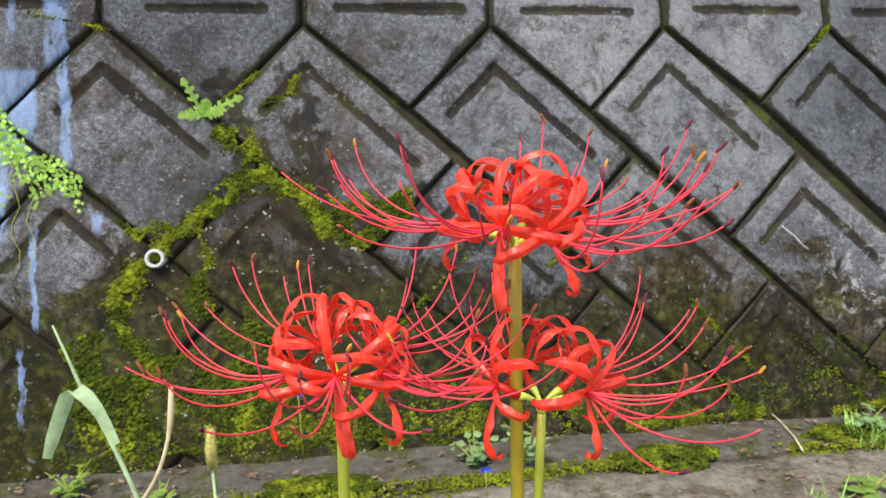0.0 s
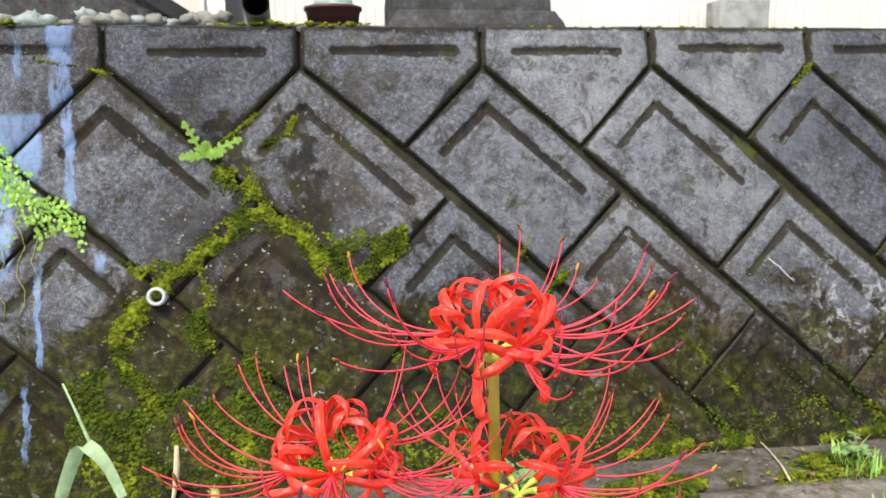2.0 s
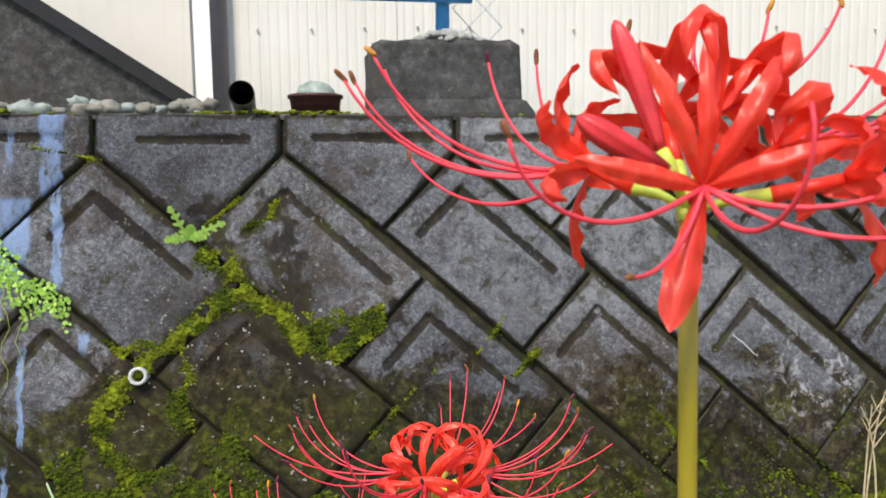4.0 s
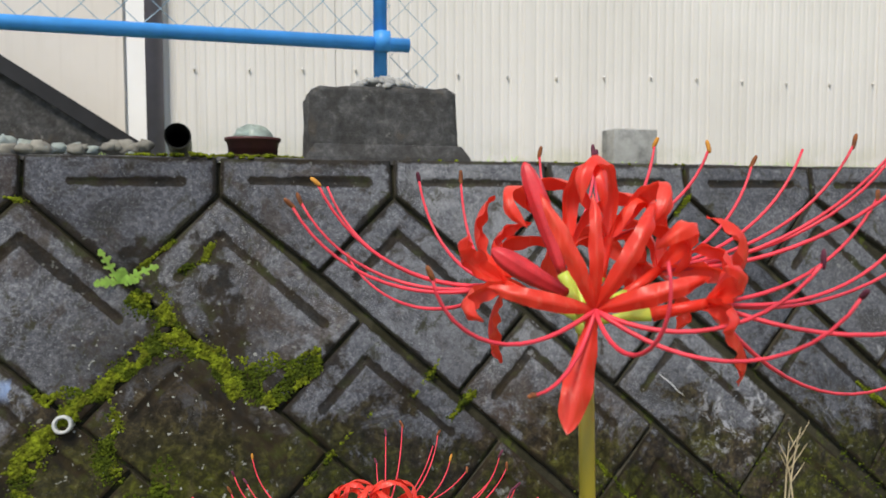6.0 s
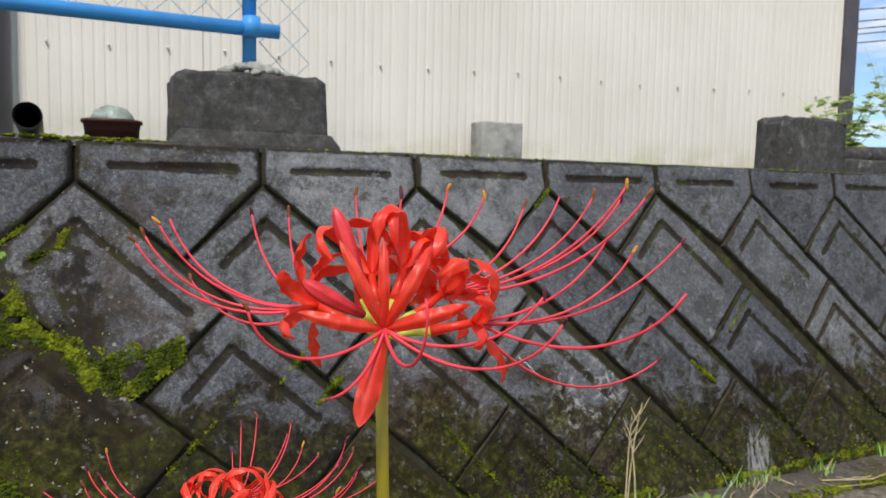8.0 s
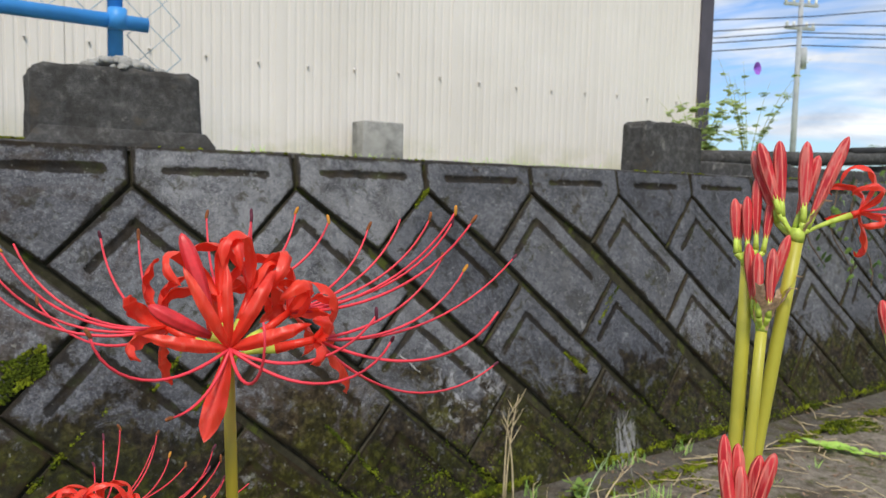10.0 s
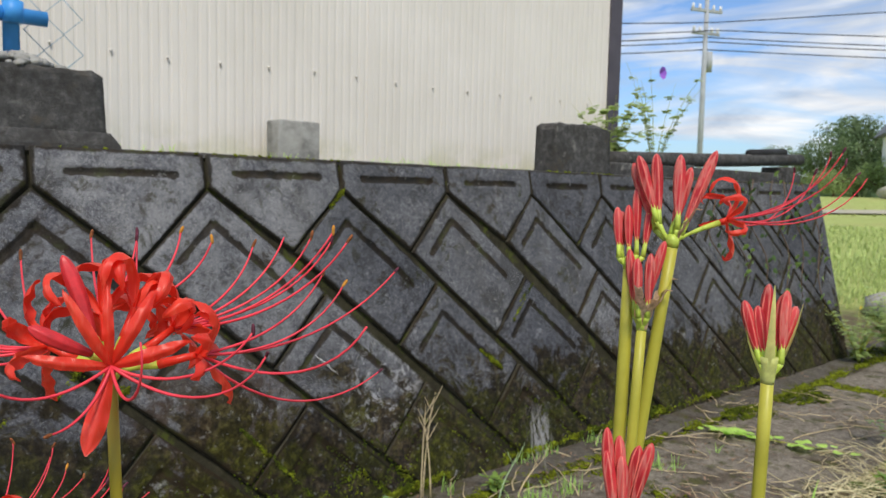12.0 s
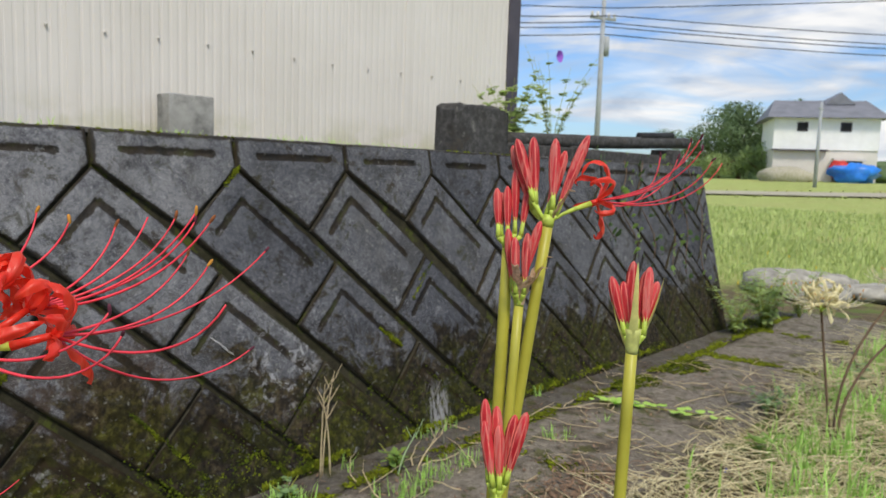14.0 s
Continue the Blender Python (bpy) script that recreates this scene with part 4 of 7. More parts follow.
def drain_pipe():
    ob = thing("drain_pipe", "short grey plastic drain pipe lying on the wall top", "pipe", (-0.515, 0.02, 1.050))
    a, d = Vector((0, 0, 0)), Vector((-0.06, 0.98, -0.02)).normalized()
    g = Geo()
    n = 18
    g.tube([a, a + d * 0.05, a + d * 0.35], [0.0305, 0.0305, 0.030], 20, cap=False)
    part("pipe_wall", g, M_PIPE, ob)
    g = Geo()
    g.tube([a - d * 0.001, a + d * 0.002, a + d * 0.30], [0.0300, 0.0275, 0.027], 20, cap=False)
    ref = d.orthogonal().normalized()
    oth = d.cross(ref)
    vs = [a + d * 0.3 + (ref * math.cos(2 * math.pi * i / n) + oth * math.sin(2 * math.pi * i / n)) * 0.028 for i in range(n)]
    g.add(vs, [tuple(range(n))])
    part("bore", g, M_PIPE_IN, ob, "black inside of the pipe")
    return ob


drain_pipe()


def plant_pot():
    ob = thing("plant_tray", "low dark red-brown plant tray holding a crumpled clear plastic cup", "plant tray", (-0.342, 0.15, TOP_Z))
    g = Geo()
    n = 28
    prof = [(0.058, 0.0), (0.066, 0.045), (0.071, 0.046), (0.071, 0.054), (0.064, 0.054), (0.062, 0.012), (0.0, 0.012)]
    vs, fs = [], []
    for r, z in prof:
        vs += [(r * math.cos(2 * math.pi * i / n), r * math.sin(2 * math.pi * i / n), z) for i in range(n)]
    for j in range(len(prof) - 1):
        for i in range(n):
            fs.append((j * n + i, j * n + (i + 1) % n, (j + 1) * n + (i + 1) % n, (j + 1) * n + i))
    g.add(vs, fs)
    part("tray", g, M_POT, ob)
    g = Geo()
    g.lump((0.004, 0.0, 0.048), 0.050, 5, 0.10, 0.84, 9, 18)
    g.lump((-0.022, -0.022, 0.056), 0.026, 8, 0.2, 0.8, 7, 12)
    part("crumpled_plastic", g, M_CUP, ob, "pale green crumpled plastic")
    return ob


plant_pot()


def gray_block():
    ob = thing("concrete_block_loose", "pale grey hollow concrete block standing behind the wall", "concrete block", (1.082, 0.75, 0.99))
    g = Geo().box((-0.093, -0.05, 0.0), (0.093, 0.05, 0.190), bev=0.006)
    part("block", g, M_BLOCK, ob)
    return ob


gray_block()


def debris():
    """Stones and crumpled plastic heaped along the wall top, with moss between them."""
    r = random.Random(11)
    for i in range(92):
        x = -2.2 + 1.6 * (i + r.uniform(-0.4, 0.4)) / 91
        rad = r.uniform(0.010, 0.027)
        y = r.uniform(0.05, 0.22)
        ob_g = Geo().lump((0, 0, 0), rad, i * 3, 0.34, r.uniform(0.55, 0.95), 6, 10)
        plastic = r.random() < 0.3
        ob = part("plastic_scrap" if plastic else "stone", ob_g, M_PLASTIC if plastic else M_STONE)
        ob.location = (x, y, TOP_Z + rad * 0.35 + (r.uniform(0.008, 0.022) if y > 0.13 else 0.0))
        tagged(ob, "pale crumpled plastic scrap on the wall top" if plastic else "pale rounded stone lying on the wall top", "plastic" if plastic else "stone", "debris on the wall")
    g = Geo()
    for _ in range(1500):
        x, y = r.uniform(-2.2, -0.2), r.uniform(0.02, 0.2)
        if noise.noise((x * 6, y * 9, 1)) < 0.1:
            continue
        g.lump((x, y, TOP_Z + 0.002 + 0.05 * max(0.0, y - 0.08)), 0.003 + 0.007 * r.random() ** 2, r.random(), 0.5, 0.7, 3, 5)
    tagged(part("moss", g, M_MOSS), "yellow moss between the stones on the wall top", "moss", kind="stuff")


debris()


def neighbour_shed():
    ob = thing("neighbour_shed", "pale grey shed with a dark sloping stair board behind the fence", "shed", (-1.6, 2.4, 0.9))
    part("wall_panel", Geo().box((-3.2, 0.0, 0.0), (0.62, 0.12, 3.2)), M_SIDING, ob, smooth=False)
    part("bright_panel", Geo().box((0.64, -0.02, 0.0), (1.0, 0.1, 3.4)), M_HOUSE_WHITE, ob, smooth=False)
    g = Geo()
    a, b = local(ob, (-2.1, 1.35, 2.02)), local(ob, (-0.70, 1.35, 1.10))
    th = Vector((0.0, 0, -0.07))
    vs = [a, b, b + Vector((0.0, 0, -0.07)), a + th]
    vs += [p + Vector((0, 0.5, 0)) for p in vs]
    g.add(vs, [(0, 3, 2, 1), (4, 5, 6, 7), (0, 1, 5, 4), (2, 3, 7, 6), (0, 4, 7, 3), (1, 2, 6, 5)])
    part("stair_board", g, M_BLACK, ob, "dark sloping board", smooth=False)
    g = Geo()
    c = Vector((0, 0.03, -0.07))
    vs = [a + c, b + Vector((0, 0.03, -0.07)), local(ob, (-0.70, 1.38, 0.95)), local(ob, (-2.1, 1.38, 0.95))]
    vs += [p + Vector((0, 0.4, 0)) for p in vs]
    g.add(vs, [(0, 3, 2, 1), (4, 5, 6, 7), (0, 1, 5, 4), (2, 3, 7, 6), (0, 4, 7, 3), (1, 2, 6, 5)])
    part("base_wall", g, M_PILLAR, ob, smooth=False)


neighbour_shed()


def wall_top_beam():
    ob = thing("wall_top_pipe", "dark round pipe rail lying along the wall top beyond the pier", "pipe rail", (3.3, 0.15, 1.1))
    g = Geo()
    g.tube([local(ob, (2.30, 0.15, 1.075)), local(ob, (3.4, 0.15, 1.115)), local(ob, (4.25, 0.15, 1.155))], 0.036, 12)
    part("pipe", g, M_PILLAR, ob)
    g = Geo().box(local(ob, (2.28, 0.11, 0.985)), local(ob, (4.2, 0.21, 1.062)), bev=0.01)
    part("low_kerb", g, M_PILLAR, ob, "low dark concrete kerb under the pipe")
    for x, z in ((2.9, 1.07), (4.0, 1.1)):
        g = Geo().box(local(ob, (x - 0.05, 0.08, 0.985)), local(ob, (x + 0.05, 0.24, z)), bev=0.008)
        part("support", g, M_PILLAR, ob)
    g = Geo()
    g.tube([local(ob, (3.62, 0.15, 1.165)), local(ob, (4.05, 0.15, 1.19))], 0.022, 10)
    part("end_cap", g, M_BLACK, ob)


wall_top_beam()


def weep_pipe():
    p = Vector(on_wall(-0.747, 0.507, 0.0))
    ob = thing("weep_hole_pipe", "white plastic weep-hole pipe end in the mossy wall", "pipe", p)
    nrm = Vector((0, -CB, SB))
    g = Geo()
    n = 24
    d = nrm
    ref, oth = Vector((1, 0, 0)), d.cross(Vector((1, 0, 0)))
    vs, fs = [], []
    for r, h in ((0.0200, -0.06), (0.0200, 0.016), (0.0190, 0.018), (0.0140, 0.018), (0.0130, 0.016), (0.0130, -0.06)):
        vs += [d * h + (ref * math.cos(2 * math.pi * i / n) + oth * math.sin(2 * math.pi * i / n)) * r for i in range(n)]
    for j in range(5):
        for i in range(n):
            fs.append((j * n + i, j * n + (i + 1) % n, (j + 1) * n + (i + 1) % n, (j + 1) * n + i))
    g.add(vs, fs)
    part("pipe_end", g, M_RING, ob)
    g = Geo()
    g.add([d * -0.03 + (ref * math.cos(2 * math.pi * i / n) + oth * math.sin(2 * math.pi * i / n)) * 0.0135 for i in range(n)], [tuple(range(n))])
    part("bore", g, M_JOINT, ob)


weep_pipe()


def thread():
    """A scrap of white thread clinging to the wall."""
    ob = thing("thread", "short frayed scrap of white thread on the wall", "thread", on_wall(0.72, 0.517, 0.0))
    r = random.Random(6)
    g = Geo()
    for k in range(3):
        off = r.uniform(-0.003, 0.003)
        g.tube([local(ob, on_wall(0.688 + 0.064 * s + off * 0.5, 0.487 + 0.060 * s - off * 0.5 + 0.004 * math.sin(9 * s + k), 0.010 + 0.004 * r.random())) for s in (0, 0.2, 0.4, 0.6, 0.8, 1.0)], 0.00045, 5)
    part("strand", g, M_WHITE_PVC, ob)


thread()


# ---------------------------------------------------------------- moss
def poly_inside(p, poly):
    c = False
    for i in range(len(poly)):
        (x1, y1), (x2, y2) = poly[i], poly[i - 1]
        if (y1 > p[1]) != (y2 > p[1]) and p[0] < (x2 - x1) * (p[1] - y1) / (y2 - y1) + x1:
            c = not c
    return c


MOSS_LINES = [
    # places (u, w) down the wall, half width, clumps, size
    ([(-0.63, 0.227), (-0.545, 0.266), (-0.532, 0.318)], 0.026, 260, 0.0070),
    ([(-0.532, 0.325), (-0.61, 0.39), (-0.706, 0.46), (-0.789, 0.527), (-0.836, 0.608)], 0.023, 780, 0.0074),
    ([(-0.534, 0.318), (-0.438, 0.387), (-0.391, 0.472)], 0.026, 330, 0.0068),
    ([(-0.511, 0.177), (-0.453, 0.152), (-0.44, 0.12)], 0.016, 70, 0.0060),
    ([(-0.66, 0.475), (-0.637, 0.513), (-0.674, 0.584), (-0.652, 0.622)], 0.026, 170, 0.0055),
    ([(-0.836, 0.637), (-0.792, 0.694), (-0.736, 0.782), (-0.715, 0.842)], 0.022, 180, 0.0060),
    ([(0.11, 0.56), (0.15, 0.52), (0.194, 0.485)], 0.012, 60, 0.0055),
    ([(0.28, 0.935), (0.44, 0.925), (0.62, 0.925)], 0.022, 420, 0.0068),
    ([(0.80, 0.94), (0.949, 0.925), (1.12, 0.92)], 0.022, 320, 0.0068),
    ([(1.35, 0.93), (1.9, 0.92), (2.4, 0.925), (3.4, 0.92)], 0.026, 420, 0.0074),
    ([(0.441, 0.637), (0.639, 0.87)], 0.012, 80, 0.0045),
    ([(-0.99, -0.02), (-0.86, 0.01), (-0.84, 0.02)], 0.010, 30, 0.0050),
    ([(-0.60, 0.17), (-0.52, 0.11)], 0.008, 40, 0.0045),
    ([(-0.08, 0.53), (-0.16, 0.6), (-0.24, 0.68)], 0.010, 60, 0.0050),
    ([(1.55, 0.40), (1.63, 0.34), (1.5, 0.47)], 0.008, 30, 0.0050),
    ([(1.42, 0.62), (1.33, 0.55)], 0.010, 50, 0.0050),
    ([(0.855, -0.005), (0.835, 0.02), (0.80, 0.055)], 0.010, 34, 0.0042),
    ([(0.10, 0.40), (0.07, 0.45), (0.02, 0.50)], 0.012, 45, 0.0050),
]
MOSS_PATCHES = [
    ([(-0.449, 0.348), (-0.387, 0.376), (-0.286, 0.394), (-0.18, 0.373), (-0.21, 0.437), (-0.317, 0.508), (-0.379, 0.492)], 420, 0.0065),
    ([(-0.822, 0.428), (-0.753, 0.426), (-0.718, 0.459), (-0.777, 0.48)], 120, 0.0065),
]
MOSS_DARK_PATCHES = [
    ([(-0.915, 0.66), (-0.70, 0.70), (-0.569, 0.60), (-0.50, 0.70), (-0.42, 0.80), (-0.24, 0.80), (-0.06, 0.82), (-0.04, 0.93), (-0.93, 0.94)], 2500, 0.0082),
    ([(0.0, 0.84), (0.6, 0.86), (1.0, 0.85), (1.0, 0.93), (0.0, 0.94)], 380, 0.0065),
    ([(0.1, 0.76), (0.9, 0.74), (1.8, 0.70), (2.7, 0.72), (2.7, 0.93), (1.5, 0.94), (0.1, 0.93)], 520, 0.0055),
]


def moss_clump(geo, r, u, w, size, lift):
    """A handful of upright moss tips."""
    c = Vector(on_wall(u, w, lift))
    geo.lump(c, size * (0.22 + 0.6 * r.random() ** 2), r.random(), 0.5, r.uniform(0.7, 1.1), 3, 5)


def moss_on_wall():
    r = random.Random(21)
    bright, dark = Geo(), Geo()
    for line, half, count, size in MOSS_LINES:
        for _ in range(count * 10):
            i = r.randrange(len(line) - 1)
            t = r.random()
            ou, ow = r.gauss(0, 0.72), r.gauss(0, 0.72)
            u = line[i][0] + t * (line[i + 1][0] - line[i][0])
            w = line[i][1] + t * (line[i + 1][1] - line[i][1])
            # cushions swell and thin out along the joint
            swell = 0.75 + 0.7 * noise.noise((u * 13, w * 13, 5))
            u, w = u + ou * half * swell, w + ow * half * swell
            far = math.hypot(ou, ow)
            if noise.noise((u * 24, w * 24, 4)) < -0.42 + 0.22 * far:
                continue
            glow = noise.noise((u * 17, w * 17, 8)) - 0.28 * (far - 0.8)
            moss_clump(bright if glow > -0.02 else dark, r, u, w, size * (1.15 - 0.25 * far), 0.004 * max(0.0, 1 - far) - 0.003)
    for poly, count, size in MOSS_PATCHES:
        lo = [min(p[i] for p in poly) - 0.03 for i in (0, 1)]
        hi = [max(p[i] for p in poly) + 0.03 for i in (0, 1)]
        for _ in range(count * 20):
            p = (r.uniform(lo[0], hi[0]), r.uniform(lo[1], hi[1]))
            q = (p[0] + 0.03 * noise.noise((p[0] * 22, p[1] * 22, 1)), p[1] + 0.03 * noise.noise((p[0] * 22, p[1] * 22, 2)))
            if poly_inside(q, poly) and noise.noise((p[0] * 19, p[1] * 19, 4)) > -0.2:
                moss_clump(bright if noise.noise((p[0] * 15, p[1] * 15, 8)) > 0.12 else dark, r, *p, size, -0.002)
    for poly, count, size in MOSS_DARK_PATCHES:
        lo = [min(p[i] for p in poly) - 0.04 for i in (0, 1)]
        hi = [max(p[i] for p in poly) + 0.04 for i in (0, 1)]
        for _ in range(count * 14):
            p = (r.uniform(lo[0], hi[0]), r.uniform(lo[1], hi[1]))
            q = (p[0] + 0.06 * noise.noise((p[0] * 12, p[1] * 12, 1)), p[1] + 0.06 * noise.noise((p[0] * 12, p[1] * 12, 2)))
            if poly_inside(q, poly) and noise.noise((p[0] * 16, p[1] * 16, 14)) > -0.15 - 0.5 * smooth01(p[1], 0.72, 0.86):
                glow = noise.noise((p[0] * 13, p[1] * 13, 18)) + 0.38 * smooth01(p[1], 0.8, 0.9)
                moss_clump(bright if glow > 0.42 else dark, r, *p, size, -0.003)
    tagged(part("moss", bright, M_MOSS), "yellow-green cushions of moss in the wall joints", "moss", kind="stuff")
    tagged(part("moss", dark, M_MOSS_DARK), "dark green moss on the foot of the wall", "moss", kind="stuff")


moss_on_wall()


def moss_on_ground():
    r = random.Random(22)
    g = Geo()
    for _ in range(17000):
        x = r.uniform(-1.6, 5.0)
        y = joint_y(x) + r.gauss(0, 0.026) * (0.7 + 0.8 * noise.noise((x * 7, 5, 0))) + 0.02 * noise.noise((x * 3, 0, 0))
        if noise.noise((x * 3.4, 1, 0)) + 0.4 * noise.noise((x * 21, y * 21, 0)) < -0.10:
            continue
        g.lump((x, y, ground_z(x, y) + 0.006), 0.0015 + 0.0045 * r.random() ** 2, r.random(), 0.5, 0.7, 3, 5)
    for cross, count in zip(CROSS_JOINTS, (500, 2600, 3200)):
        for _ in range(count):
            y = r.uniform(-0.95, joint_y(cross))
            x = cross + r.gauss(0, 0.035) + 0.03 * noise.noise((y * 5, cross, 0))
            if noise.noise((y * 6, cross, 2)) + 0.4 * noise.noise((x * 21, y * 21, 0)) < -0.05:
                continue
            g.lump((x, y, ground_z(x, y) + 0.007), 0.0018 + 0.005 * r.random() ** 2, r.random(), 0.5, 0.7, 3, 5)
    dim = Geo()
    for cx, cy, rad, n in ((-0.42, -0.36, 0.09, 2200), (4.4, -0.30, 0.22, 1100), (0.3, -0.35, 0.09, 1500), (0.75, -0.31, 0.07, 900), (2.65, -0.42, 0.13, 900), (3.1, -0.46, 0.14, 900)):
        for _ in range(n):
            a, q = r.uniform(0, 6.28), rad * math.sqrt(r.random())
            q *= 0.85 + 0.4 * noise.noise((math.cos(a) * 1.6 + cx, math.sin(a) * 1.6, 3))
            x, y = cx + q * math.cos(a) * 1.6, cy + q * math.sin(a) * 0.7
            target = g if noise.noise((x * 20, y * 26, 4)) > 0.12 else dim
            target.lump((x, y, ground_z(x, y) + 0.016 * (1 - q / rad) + 0.008), 0.0016 + 0.005 * r.random() ** 2, r.random(), 0.5, 0.8, 3, 5)
    tagged(part("moss", dim, M_MOSS_DARK), "dull green moss cushion on the footing", "moss", kind="stuff")
    tagged(part("moss", g, M_MOSS), "bright moss growing along the joint of the concrete slab", "moss", kind="stuff")
    g = Geo()
    for _ in range(500):
        x = r.uniform(START_U, END_U)
        y = TOP_Y + r.uniform(0.0, 0.05)
        if noise.noise((x * 2.2, 7, 0)) < 0.0:
            continue
        g.lump((x, y, TOP_Z - 0.004), r.uniform(0.003, 0.008), r.random(), 0.35, 0.6, 4, 6)
    tagged(part("moss", g, M_MOSS), "thin moss along the top edge of the wall", "moss", kind="stuff")


moss_on_ground()


# ---------------------------------------------------------------- spider lilies
def direction(az, el):
    a, e = radians(az), radians(el)
    return Vector((math.cos(a) * math.cos(e), math.sin(a) * math.cos(e), math.sin(e)))


def tepal(geo, start, axis, rho, length, width, t0, t1, power, r, wave=1.0, peak=0.95):
    """One strap-shaped petal that bends away from the floret's axis and rolls back, with a crisped margin."""
    n, m = 20, 6
    side = axis.cross(rho).normalized()
    p = Vector(start)
    verts, faces = [], []
    ph = r.uniform(0, 6.28)
    waves = r.uniform(3.0, 4.5)
    sway = r.uniform(-0.12, 0.12)
    for i in range(n + 1):
        s = i / n
        ang = radians(t0 + (t1 - t0) * s ** power)
        d = axis * math.cos(ang) + rho * math.sin(ang) + side * sway * s
        d.normalize()
        nrm = d.cross(side).normalized()
        half = width * (0.30 + 0.70 * math.sin(math.pi * s ** peak) ** 0.75) * 0.5
        if s > 0.82:
            half *= math.sqrt(max(0.004, 1 - ((s - 0.82) / 0.181) ** 2))
        for j in range(m + 1):
            q = 2 * j / m - 1
            crisp = wave * 0.0012 * min(1, 2.2 * s) * abs(q) ** 1.5 * math.sin(waves * 2 * math.pi * s + ph + (1.7 if q > 0 else 0))
            channel = 0.72 * half * abs(q) ** 1.05
            verts.append(p + side * (half * q) + nrm * (crisp - channel))
        p = p + d * (length / n)
    for i in range(n):
        for j in range(m):
            a = i * (m + 1) + j
            faces.append((a, a + 1, a + m + 2, a + m + 1))
    geo.add(verts, faces)


def stamen_curve(start, az, e0, e1, length, power, n=14, drift=0.0):
    p, pts = Vector(start), [Vector(start)]
    for i in range(n):
        s = (i + 0.5) / n
        p = p + direction(az + drift * s, e0 + (e1 - e0) * s ** power) * (length / n)
        pts.append(p.copy())
    return pts


def stamen(parent, pts, rad, mats, r, size, anther=True):
    g = Geo()
    n = len(pts)
    g.tube(pts, [rad * (1.2 - 0.55 * i / n) for i in range(n)], 6)
    if anther:
        tip = pts[-1]
        d = (pts[-1] - pts[-2]).normalized()
        tilt = (d + Vector((r.uniform(-0.6, 0.6), r.uniform(-0.6, 0.6), r.uniform(-0.2, 0.6)))).normalized()
        ln = r.uniform(0.0060, 0.0082) * size
        a = tip - tilt * ln * 0.35
        ks = [0.0, 0.15, 0.4, 0.7, 0.92, 1.0]
        g.tube([a + tilt * ln * k for k in ks], [k * size for k in (0.0004, 0.0009, 0.0011, 0.0011, 0.0008, 0.0004)], 6, slot=1)
    ob = part("stamen" if anther else "style", g, mats, parent)
    return ob


FACE = 254.0  # the way from the flowers to the viewer


